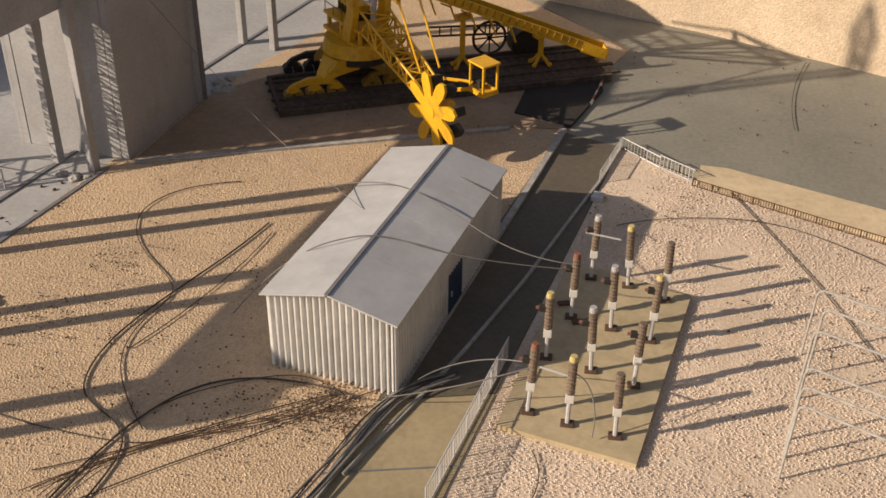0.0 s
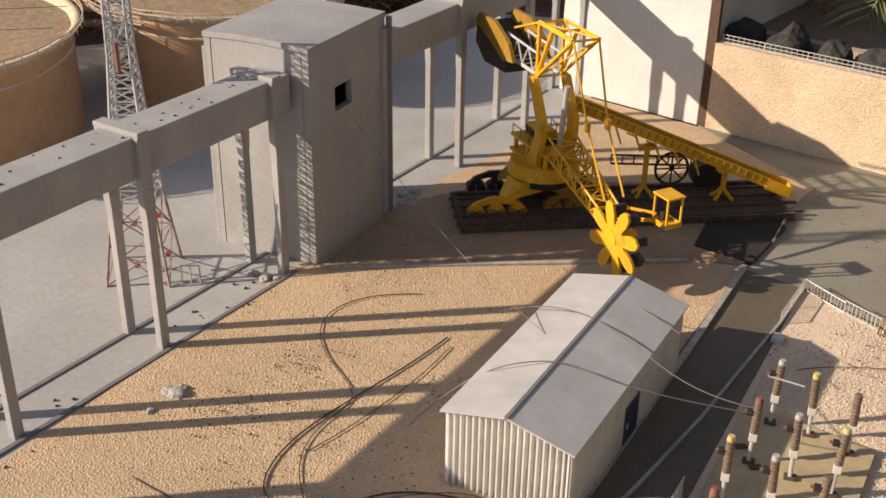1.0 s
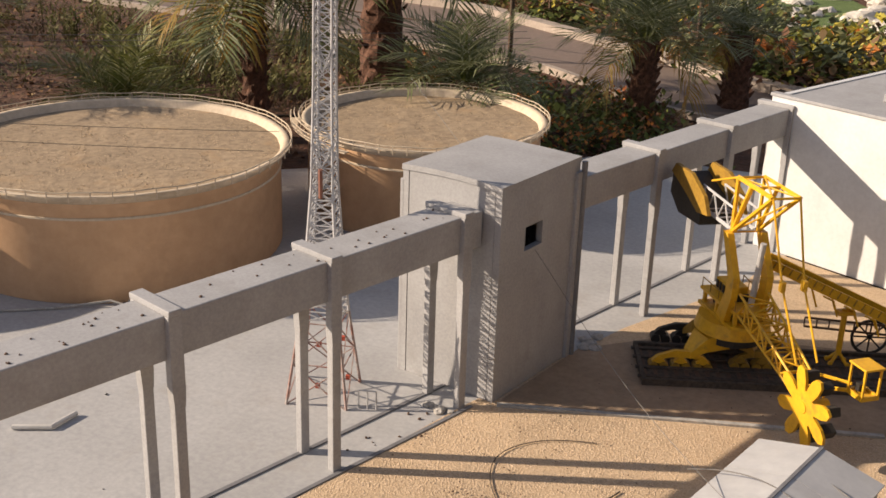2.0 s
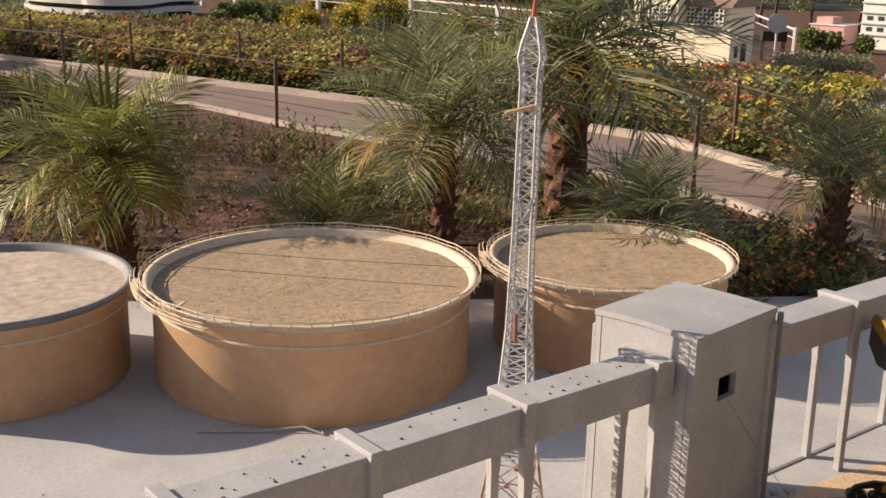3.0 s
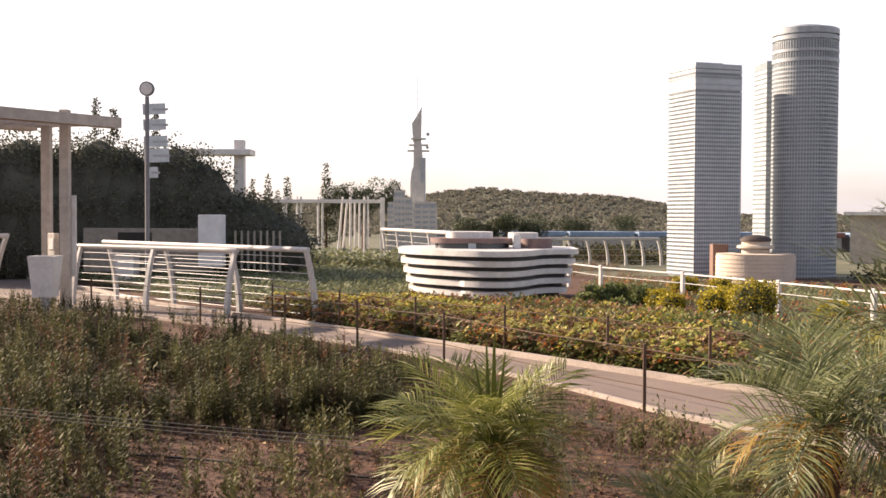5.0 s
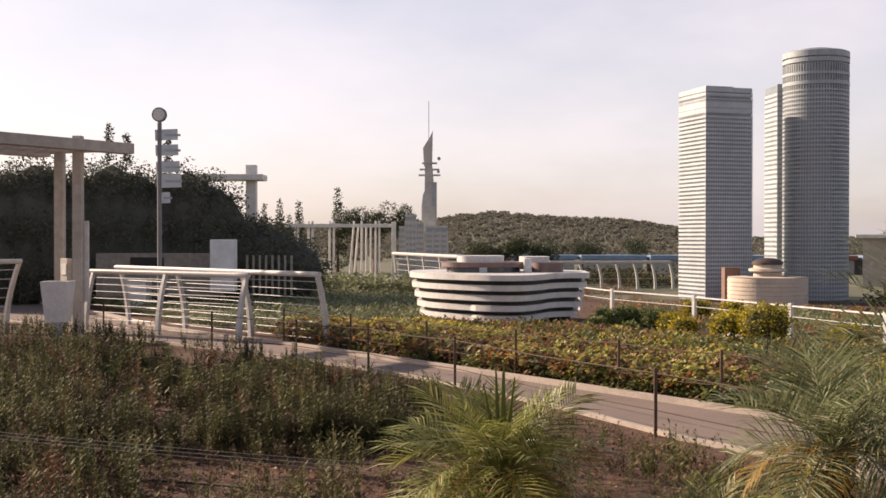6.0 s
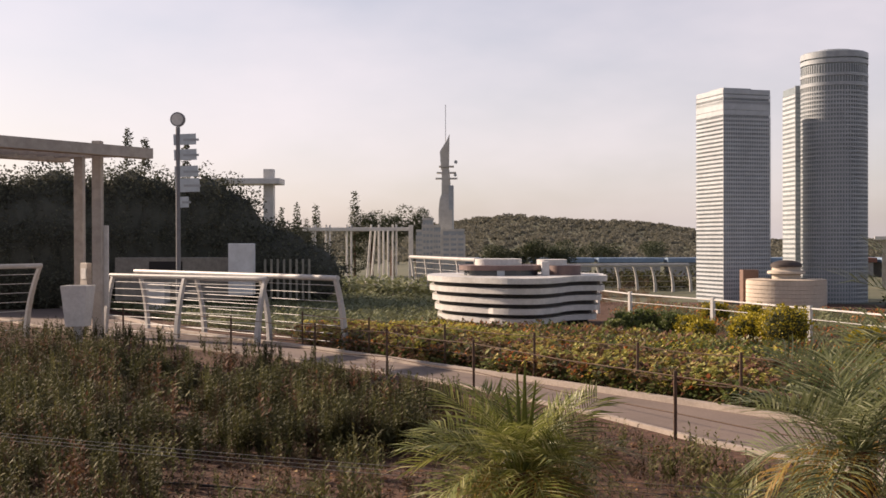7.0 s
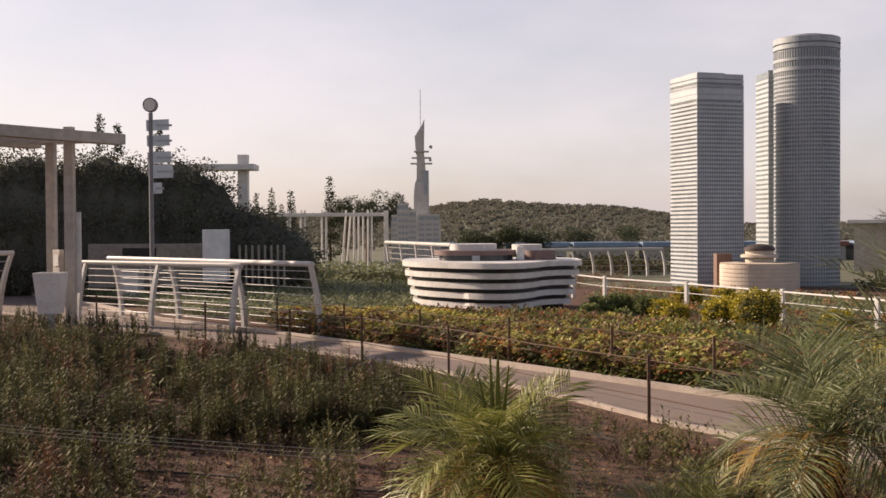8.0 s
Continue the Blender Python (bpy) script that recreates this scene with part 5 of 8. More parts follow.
POLES = [(-0.078, 1.721, TERRA, 1), (0.001, 1.698, CREAM, 0), (0.094, 1.677, None, 0), (0.04, 1.871, STEEL, 1), (0.128, 1.836, None, 1), (-0.055, 1.90, CREAM, 1),
         (0.077, 2.024, STEEL, 1), (0.16, 1.993, CREAM, 1), (-0.011, 2.052, TERRA, 1), (0.194, 2.151, None, 0), (0.111, 2.194, CREAM, 0), (0.026, 2.214, STEEL, 1)]
for i, (x, y, cap, arm) in enumerate(POLES):
    look_word = {None: "plain brown top", TERRA: "terracotta cap", CREAM: "cream yellow cap", STEEL: "grey metal cap"}[cap]
    make_pole(x, y, cap, arm, ((i * 37) % 7 - 3) * 0.8, "brown ribbed insulator pole with " + look_word)
bb = tagged(obj("busbar", rod(rod(B(), (0.005, 2.215, 0.135), (0.085, 2.196, 0.135), 0.0022, 6), (-0.06, 1.72, 0.13), (0.0, 1.70, 0.13), 0.0022, 6), STEEL), "thin steel bars between the switchyard poles", "bar")
bb["kind"] = "stuff"
# small foot plates lying beside missing poles
for x, y in ((0.005, 2.035), (-0.03, 2.10)):
    f = thing("foot_plate", pose(x, y, 0.012, 0, 0, 20), "small dark metal foot plate on the pad", "plate")
    part("plate", box(B(), (0, 0, 0.003), (0.026, 0.014, 0.006), bevel=0.001), RUST, f)

# ---- white pipe portals ----
for x, y, h in ((0.481, 2.014, 0.165), (0.484, 1.945, 0.165), (0.454, 1.862, 0.17), (0.424, 1.735, 0.175), (0.411, 1.681, 0.172), (0.398, 1.622, 0.175)):
    p = thing("pipe_portal", pose(x, y, 0), "white bent pipe portal standing in the gravel", "portal", "pipe portals")
    tube_pts = [(0, 0, 0), (0.008, 0.008, h * 0.9), (0.012, 0.008, h * 0.97), (0.022, 0.004, h)]
    part("post", tube(B(), tube_pts, 0.0026, 8), KERB, p)
    part("top_bar", rod(B(), (0.022, 0.004, h), (0.36, -0.17, h - 0.004), 0.0026, 8), KERB, p)
    part("post", rod(B(), (0.36, -0.17, 0), (0.36, -0.17, h - 0.004), 0.0026, 8), KERB, p)


fence_run((-0.28, 4.085), (0.345, 3.84), 0.03, MASTWHITE, "wire_mesh", "pale wire mesh edging on the retaining wall", 0.02, rails=(0.95, 0.5, 0.05)).location.z = 0.325
fence_run((0.345, 3.84), (0.93, 3.555), 0.03, MASTWHITE, "wire_mesh", "pale wire mesh edging on the retaining wall", 0.02, rails=(0.95, 0.5, 0.05)).location.z = 0.325
# ---- loose cables over the model ----
def cable(name, pts, r, material, label, sag=0.0, n=24):
    """Smooth cable through plan points with heights."""
    cu = bpy.data.curves.new(name, "CURVE")
    cu.dimensions = "3D"
    cu.bevel_depth, cu.bevel_resolution = r, 1
    sp = cu.splines.new("NURBS")
    sp.points.add(len(pts) - 1)
    for i, p in enumerate(pts):
        sp.points[i].co = (*p, 1)
    sp.use_endpoint_u, sp.order_u = True, 4
    cu.materials.append(material)
    o = tagged(new(name, cu), label, "cable")
    return o


def on_ground(pts, z=0.006):
    return [(x, y, z) for x, y in pts]


WIRE = mat("dull_grey_wire", (0.2, 0.19, 0.18), (0.15, 0.14, 0.13), 0.6, scale=60, big=10, bump=0.0)
for r, pts in ((0.0021, [(-0.93, 1.25), (-0.91, 1.36), (-0.87, 1.5), (-0.8, 1.66), (-0.68, 1.76), (-0.51, 1.75), (-0.42, 1.72)]),
               (0.0020, [(-0.88, 1.2), (-0.84, 1.38), (-0.8, 1.54), (-0.94, 1.61), (-0.99, 1.67), (-0.99, 1.82), (-0.92, 2.0), (-0.82, 2.21), (-0.78, 2.34)]),
               (0.0013, [(-0.81, 1.56), (-0.91, 1.68), (-0.96, 1.81), (-0.93, 1.94), (-0.89, 2.03), (-1.04, 2.15), (-1.12, 2.29), (-1.11, 2.41), (-1.02, 2.5), (-0.91, 2.53)]),
               (0.0013, [(-0.86, 1.36), (-0.73, 1.48), (-0.58, 1.58), (-0.41, 1.735), (-0.38, 1.75)]),
               (0.0013, [(-1.25, 1.6), (-1.1, 1.55), (-0.97, 1.53), (-0.8, 1.51), (-0.75, 1.54), (-0.66, 1.6)]),
               (0.0013, [(-0.97, 1.42), (-0.8, 1.5), (-0.6, 1.66), (-0.47, 1.72)]),
               (0.0012, [(-0.93, 1.8), (-0.8, 2.05), (-0.76, 2.3)]),
               (0.0011, [(0.08, 2.47), (0.16, 2.52), (0.38, 2.57), (0.54, 2.54), (0.72, 2.39)]),
               (0.0013, [(0.36, 2.72), (0.39, 2.65), (0.48, 2.45), (0.58, 2.21), (0.64, 2.01)]),
               (0.0011, [(0.67, 3.6), (0.60, 3.4), (0.58, 3.24), (0.58, 3.09)]),
               (0.0012, [(-0.2, 1.2), (-0.1, 1.4), (0.0, 1.5), (-0.06, 1.62)])):
    cable("ground_cable", on_ground(pts), r, CABLE, "dark cable lying in loops on the ground")
    if r > 0.002:
        for j in (1,):
            cable("ground_cable", on_ground([(x + rng.normal(0, 0.02) + 0.006 * j, y + rng.normal(0, 0.02)) for x, y in pts], 0.007), r * 0.5, CABLE, "thin dark strand beside a thicker cable")
# bundle of twisted cables along the kerb in front of the hut
for j in range(6):
    line = [(-0.56, 1.12), (-0.5, 1.3), (-0.45, 1.44), (-0.405, 1.56), (-0.36, 1.68), (-0.31, 1.76), (-0.24, 1.8)]
    pts = [(x + rng.normal(0, 0.009) + 0.006 * (j - 3), y + rng.normal(0, 0.012), 0.012 + 0.003 * (j % 3)) for x, y in line]
    cable("kerb_cable", pts, (0.0024, 0.0018, 0.0028)[j % 3], (KERB, CABLE, WIRE)[j % 3], "worn cable twisted along the kerb by the hut")
for j in range(5):
    pts = [(-0.97 + 0.02 * j, 1.36 + rng.normal(0, 0.015)), (-0.86 + rng.normal(0, 0.02), 1.47), (-0.72 + rng.normal(0, 0.02), 1.56 + rng.normal(0, 0.015)), (-0.58, 1.63 + rng.normal(0, 0.02)), (-0.44 + rng.normal(0, 0.02), 1.7 + rng.normal(0, 0.012))]
    cable("ground_cable", on_ground(pts, 0.007), 0.0009 + 0.0003 * (j % 2), RUST, "thin rusty wire lying beside the cables")
for pts in ([(-0.75, 1.95, 0.01), (-0.62, 1.93, 0.19), (-0.48, 1.98, 0.228), (-0.39, 1.99, 0.226), (-0.25, 1.97, 0.19), (-0.02, 2.05, 0.14)],
            [(-0.60, 2.24, 0.18), (-0.52, 2.24, 0.208), (-0.40, 2.21, 0.232), (-0.25, 2.10, 0.20), (-0.13, 2.05, 0.16), (-0.012, 2.055, 0.15)],
            [(-0.52, 2.50, 0.1), (-0.48, 2.40, 0.212), (-0.38, 2.35, 0.226), (-0.20, 2.24, 0.19)],
            [(-0.30, 1.74, 0.05), (-0.25, 1.78, 0.07), (-0.16, 1.77, 0.11), (-0.078, 1.721, 0.135)],
            [(-0.36, 1.70, 0.03), (-0.25, 1.70, 0.06), (-0.16, 1.70, 0.10), (-0.078, 1.721, 0.125)],
            [(0.001, 1.698, 0.14), (0.04, 1.70, 0.14), (0.06, 1.68, 0.07), (0.05, 1.66, 0.02)]):
    cable("hanging_wire", pts, 0.0014, WIRE, "thin grey wire hanging between hut and poles")
cable("guy_wire", [(-2.05, 3.55, 0.66), (-1.6, 3.1, 0.56), (-1.15, 2.73, 0.4), (-0.75, 2.35, 0.2), (-0.35, 2.0, 0.2)], 0.0008, WIRE, "long thin guy wire over tower and gravel")
for k, (a, b) in enumerate((((-3.6, 2.75, 0.45), (-2.42, 3.25, 0.47)), ((-3.55, 2.6, 0.43), (-2.38, 3.1, 0.44)))):
    mid = (Vector(a) + Vector(b)) / 2 - Vector((0, 0, 0.01))
    cable("guy_wire", [a, tuple(mid), b], 0.0011, CABLE, "thin dark wire across the tank roof")
for k in range(3):
    cable("garden_wire", [(-7.2, 1.4 + k * 0.05, 0.62 - k * 0.03), (-5.0, 3.0 + k * 0.05, 0.55 - k * 0.035), (-3.5, 4.25 + k * 0.05, 0.55 - k * 0.03), (-2.3, 5.2 + k * 0.05, 0.56 - k * 0.04)], 0.0014, WIRE, "slack fence wire behind the tanks")
# pale rubble and dark leaf litter on the gravel
for k, (x, y, n) in enumerate(((-1.321, 1.904, 5), (-1.136, 3.098, 8), (-1.36, 2.47, 3))):
    for j in range(n):
        q = rng.uniform(0.008, 0.02)
        rock("rubble", Matrix.Translation((x + rng.normal(0, 0.03), y + rng.normal(0, 0.025), 0.004)) @ rotz(j * 1.7), (q * 1.3, q, q * 0.6), "pale broken lump of plaster on the ground", 80 + 9 * k + j, KERB, "plaster rubble")
p = np.concatenate([rng.normal((cx, cy), s0, (n, 2)) for cx, cy, s0, n in ((-1.18, 1.88, 0.06, 160), (-1.07, 2.12, 0.05, 90), (-0.72, 2.1, 0.05, 70), (-0.47, 1.68, 0.05, 650), (-0.62, 1.62, 0.07, 260), (-0.9, 1.6, 0.12, 160), (-0.95, 1.9, 0.12, 120), (-1.0, 2.45, 0.15, 80), (0.2, 2.6, 0.08, 120), (-0.55, 3.0, 0.2, 60))])
s = rng.uniform(0.001, 0.0038, len(p))
joined("litter", OCTA_V, OCTA_F, (random_rots(len(p), s), np.column_stack([p, 0.006 + s * 0.3])), RUST, "dark dry leaf crumbs along the cables", "litter")
p = np.concatenate([rng.normal((cx, cy), s0, (n, 2)) for cx, cy, s0, n in ((0.6, 3.2, 0.25, 40), (0.2, 3.4, 0.15, 20), (0.7, 2.2, 0.2, 60), (0.5, 1.6, 0.2, 40))])
s = rng.uniform(0.002, 0.005, len(p))
joined("litter", OCTA_V, OCTA_F, (random_rots(len(p), s), np.column_stack([p, 0.004 + s * 0.3])), RUST, "dry leaf crumbs on yard and gravel", "litter")
# bent white pipe and litter on the apron
tagged(obj("white_pipe", tube(B(), [(-2.285, 1.822, 0.008), (-2.196, 1.873, 0.008), (-2.194, 1.961, 0.008)], 0.007, 8), WHITEPAINT), "bent white plastic pipe on the apron", "pipe")
tagged(obj("wire_scrap", tube(B(), [(-2.9, 2.33, 0.006), (-2.75, 2.45, 0.006), (-2.62, 2.56, 0.02), (-2.55, 2.58, 0.006), (-2.6, 2.62, 0.006)], 0.004, 6), KERB), "pale scrap of wire at the foot of the tank", "scrap")
p = scatter(APRON_POLY, 70)
s = rng.uniform(0.003, 0.007, len(p))
joined("litter", OCTA_V, OCTA_F, (random_rots(len(p), s), np.column_stack([p, s * 0.3])), BLACK, "small dark crumbs scattered on the apron", "litter")
p = scatter([(-1.62, 1.0), (-1.30, 2.45), (-1.42, 2.48), (-1.74, 1.03)], 60)
s = rng.uniform(0.003, 0.008, len(p))
joined("litter", OCTA_V, OCTA_F, (random_rots(len(p), s), np.column_stack([p, s * 0.3])), RUST, "dry leaf crumbs between the conveyor legs", "litter")
top = np.array([LEG_C + UDIR * a + NBACK * b for a, b in zip(rng.uniform(-1.2, 0.9, 70), rng.uniform(0.02, 0.12, 70))])
s = rng.uniform(0.002, 0.006, len(top))
joined("litter", OCTA_V, OCTA_F, (random_rots(len(top), s), np.column_stack([top, np.full(len(top), 0.567)])), RUST, "dry leaf crumbs on top of the conveyor", "litter")

rock("flat_stone", pose(-5.85, 2.24, -0.03, 0, 0, 25), (0.22, 0.17, 0.07), "flat pale stone half sunk in the soil", 33, STUCCO, "")

# ---- palms ----
def frond_mesh(name, bend, leaf, pairs, seed, material, droop=0.35):
    """An arching feather leaf of length 1: rachis bending down, two rows of narrow stiff leaflets."""
    rnd = random.Random(seed)
    v, f = [], []
    steps = 40
    pts = [Vector((0, 0, 0))]
    for i in range(steps):
        a = -bend * ((i + 0.5) / steps) ** 1.15
        pts.append(pts[-1] + Vector((math.cos(a), 0, math.sin(a))) / steps)

    def at(t):
        k = min(steps - 1, max(0, int(t * steps)))
        return pts[k].lerp(pts[k + 1], t * steps - k)
    for i in range(12):
        p, q = at(i / 12), at((i + 1) / 12)
        w0, w1 = 0.012 * (1 - i / 12) + 0.003, 0.012 * (1 - (i + 1) / 12) + 0.003
        k = len(v)
        v += [p + Vector((0, w0, 0)), p + Vector((0, -w0, 0)), q + Vector((0, -w1, 0)), q + Vector((0, w1, 0)), p - Vector((0, 0, w0)), q - Vector((0, 0, w1))]
        f += [(k, k + 1, k + 2, k + 3), (k + 1, k + 4, k + 5, k + 2), (k + 4, k, k + 3, k + 5)]
    for i in range(pairs):
        t = 0.16 + 0.84 * i / pairs
        p = at(t)
        d = (at(min(1, t + 0.04)) - at(t - 0.04)).normalized()
        up = Vector((-d.z, 0, d.x))
        ll = leaf * (0.35 + 0.75 * math.sin(math.pi * min(1, 0.12 + 0.72 * t))) * rnd.uniform(0.8, 1.15)
        for sd in (-1, 1):
            dirn = (d * (0.5 + 0.7 * t * t + rnd.uniform(-0.1, 0.15)) + Vector((0, sd, 0)) + up * rnd.uniform(0.05, 0.5)).normalized()
            side = dirn.cross(up).normalized() * (0.0088 * rnd.uniform(0.75, 1.2))
            mid = p + dirn * ll * 0.5
            tip = p + dirn * ll * 0.97 + Vector((0, 0, -rnd.uniform(0.4, 1.3) * droop * ll))
            k = len(v)
            v += [p + side * 0.4, mid + side, tip, mid - side, p - side * 0.4]
            f += [(k, k + 1, k + 3, k + 4), (k + 1, k + 2, k + 3)]
    me = bpy.data.meshes.new(name)
    me.from_pydata([tuple(a) for a in v], [], f)
    me.materials.append(material)
    return me


FRONDS = [frond_mesh("frond", b, 0.4, 27, i, PALM, 0.2) for i, b in enumerate((0.45, 0.8, 1.15, 1.45, 1.7))]
FRONDS_GREY = [frond_mesh("frond", b, 0.44, 24, 40 + i, PALM_GREY, 0.14) for i, b in enumerate((0.35, 0.7, 1.1, 1.5, 1.9))]
DRY = [frond_mesh("dry_frond", 1.5 + 0.3 * i, 0.34, 26, 20 + i, PALM_DRY, 0.6) for i in range(3)]


def make_palm(x, y, z, R, tr, label, n=46, seed=1, dry=8, spear=0.5, leaves=FRONDS_GREY, fall=56):
    rnd = random.Random(seed)
    p = thing("palm", pose(x, y, -0.03, 0, 0, rnd.uniform(0, 360)), label, "palm", "pygmy palms")
    # trunk with stacked leaf bases
    bm = B()
    nz, na = 16, 14
    rings = []
    zt = z + 0.03
    for k in range(nz + 1):
        t = k / nz
        r = tr * (1.15 - 0.35 * t + 0.5 * max(0, t - 0.7)) * rnd.uniform(0.94, 1.06)
        rads = [r * (1 + 0.07 * ((i + k) % 2) + rnd.uniform(-0.09, 0.09)) for i in range(na)]
        rings.append([bm.verts.new((rads[i] * math.cos(2 * math.pi * i / na), rads[i] * math.sin(2 * math.pi * i / na), zt * t)) for i in range(na)])
    for a, b in zip(rings[:-1], rings[1:]):
        for i in range(na):
            bm.faces.new((a[i], a[(i + 1) % na], b[(i + 1) % na], b[i]))
    bm.faces.new(rings[-1])
    trunk = part("trunk", bm, BARK, p)
    # old leaf bases standing off the bark
    bm = B()
    for i in range(42):
        t = 0.12 + 0.86 * i / 42
        a = i * 2.39996
        r = tr * (1.15 - 0.35 * t)
        q = Vector((r * math.cos(a), r * math.sin(a), zt * t))
        rod(bm, q * 1.0, q + Vector((math.cos(a) * 0.03, math.sin(a) * 0.03, 0.035)), 0.014, 5, 0.005)
    part("trunk_fibre", bm, BARK, trunk)["kind"] = "stuff"
    crown = new("crown")
    crown.matrix_basis = pose(0, 0, zt)
    crown.parent = p
    for i in range(n):
        t = (i + 0.5) / n
        el = math.radians(76 - fall * t ** 0.85 + rnd.uniform(-9, 9))
        az = i * 2.39996 + rnd.uniform(-0.25, 0.25)
        o = new("frond", leaves[max(0, min(4, int(t * 4.4 + rnd.uniform(-0.7, 0.7))))])
        o.parent = crown
        L = R * rnd.uniform(0.85, 1.15) * (0.82 + 0.25 * math.sin(math.pi * t))
        o.matrix_basis = rotz(az) @ Matrix.Translation((tr * 0.4, 0, 0)) @ Matrix.Rotation(-el, 4, "Y") @ Matrix.Rotation(rnd.uniform(-0.6, 0.6), 4, "X") @ Matrix.Diagonal((L, L, L, 1))
    for i in range(dry):
        o = new("dry_frond", DRY[i % 3])
        o.parent = crown
        o["label"] = "dry yellow hanging leaf"
        L = R * rnd.uniform(0.8, 1.0)
        o.matrix_basis = rotz(i * 2.39996 + 0.4) @ Matrix.Translation((tr * 0.4, 0, -0.02)) @ Matrix.Rotation(-math.radians(rnd.uniform(2, 32)), 4, "Y") @ Matrix.Diagonal((L, L, L, 1))
    # young folded spear leaves in an upright bundle
    for i in range(5):
        a, sp = i * 2.1, 0.012 + 0.022 * i
        part("spear_leaf", rod(B(), (0.012 * math.cos(a), 0.012 * math.sin(a), 0.0), (sp * R * 2 * math.cos(a), sp * R * 2 * math.sin(a), (spear - 0.07 * i) * R), 0.02, 6, 0.004), PALM, crown)
    return p


make_palm(-4.66, 3.40, 0.57, 0.52, 0.085, "pygmy palm with yellowing lower leaves behind the tanks", 44, 3, 10, 1.1, FRONDS, 80)
make_palm(-3.52, 4.60, 0.72, 0.57, 0.06, "slender pygmy palm with grey-green leaves", 34, 5, 6, 0.5, FRONDS_GREY, 78)
make_palm(-3.41, 5.69, 1.04, 0.86, 0.115, "tall date palm with a thick dark trunk", 31, 8, 5, 0.5, FRONDS_GREY, 74)
make_palm(-2.43, 4.80, 0.37, 0.38, 0.05, "low palm overhanging a tank roof", 30, 11, 2, 0.6, FRONDS_GREY, 62)
make_palm(-1.92, 5.97, 0.44, 0.46, 0.072, "pygmy palm with thick trunk near the path", 25, 14, 5)
make_palm(-1.56, 6.62, 0.42, 0.37, 0.074, "pygmy palm with thick trunk at the path edge", 19, 17, 5)
make_palm(-3.88, 4.02, 0.22, 0.42, 0.04, "small low palm without visible trunk", 17, 21, 2, 0.5, FRONDS)
make_palm(0.42, 5.05, 0.55, 0.60, 0.10, "palm in the raised bed behind the wall", 40, 25, 4)

# ---- scrub and flower beds: many small plants ----
def sprig(n, leaf, width, tall, spread, seed, rise=0.0):
    rnd = random.Random(seed)
    v, f = [], []
    for i in range(n):
        t = (i + 0.6) / n
        a = rnd.uniform(0, 6.283)
        b = Vector((rnd.gauss(0, spread * 0.35), rnd.gauss(0, spread * 0.35), tall * t * rnd.uniform(0.8, 1.05)))
        d = Vector((math.cos(a), math.sin(a), rnd.uniform(-0.1, 0.9))).normalized() * leaf * rnd.uniform(0.6, 1.2)
        s = Vector((-math.sin(a), math.cos(a), rnd.uniform(-0.4, 0.4))).normalized() * width
        k = len(v)
        v += [b, b + d * 0.55 + s, b + d, b + d * 0.55 - s]
        f += [(k, k + 1, k + 2, k + 3)]
    return np.array([tuple(q) for q in v]), f


ROCKERY = [(-3.7, 12.4), (-3.3, 13.6), (-2.4, 13.7), (-1.6, 12.5), (-0.9, 10.8), (-0.5, 9.2), (-1.5, 8.9), (-2.4, 9.6), (-3.1, 10.6)]
BUSHBED = [(-17.0, 14.1), (-14.8, 13.7), (-11.6, 14.0), (-10.2, 14.5), (-10.6, 15.6), (-13.0, 16.4), (-16.6, 16.6)]


def plant(name, polys, counts, base, sizes, material, label, category, z=-0.03, squash=1.0, keep=None):
    pts = np.concatenate([scatter(p, c) for p, c in zip(polys, counts)])
    if keep is not None:
        pts = pts[[keep(a, b) for a, b in pts]]
    for clear in (ROCKERY, BUSHBED):
        pts = pts[~inside(clear, pts[:, 0], pts[:, 1])]
    s = rng.uniform(sizes[0], sizes[1], len(pts))
    joined(name, base[0], base[1], (random_rots(len(pts), s, squash, True), np.column_stack([pts, np.full(len(pts), z)])), material, label, category)


def patchy(scale, cut):
    return lambda a, b: noise.noise(Vector((a * scale, b * scale, 5.0))) > cut + rng.uniform(-0.25, 0.25)


def stalks(stems, per, leaf, width, lean, seed):
    """A small plant of leaning upright stems set with short rising leaves, about 1 tall."""
    rnd = random.Random(seed)
    v, f = [], []
    for s in range(stems):
        a0 = rnd.uniform(0, 6.283)
        top = Vector((math.cos(a0) * lean * rnd.uniform(0.3, 1), math.sin(a0) * lean * rnd.uniform(0.3, 1), rnd.uniform(0.6, 1.0)))
        base = Vector((math.cos(a0), math.sin(a0), 0)) * 0.06
        side = Vector((-math.sin(a0), math.cos(a0), 0)) * 0.008
        k = len(v)
        v += [base - side, base + side, top + side * 0.4, top - side * 0.4]
        f += [(k, k + 1, k + 2, k + 3)]
        for i in range(per):
            t = 0.22 + 0.78 * (i + 0.5) / per
            b = base.lerp(top, t)
            a = i * 2.4 + rnd.uniform(-0.4, 0.4)
            d = Vector((math.cos(a), math.sin(a), rnd.uniform(0.3, 1.3))).normalized() * leaf * rnd.uniform(0.7, 1.2) * (1.15 - 0.55 * t)
            w = Vector((-math.sin(a), math.cos(a), rnd.uniform(-0.3, 0.3))).normalized() * width * (1.1 - 0.5 * t)
            k = len(v)
            v += [b, b + d * 0.5 + w, b + d, b + d * 0.5 - w]
            f += [(k, k + 1, k + 2, k + 3)]
    return np.array([tuple(q) for q in v]), f


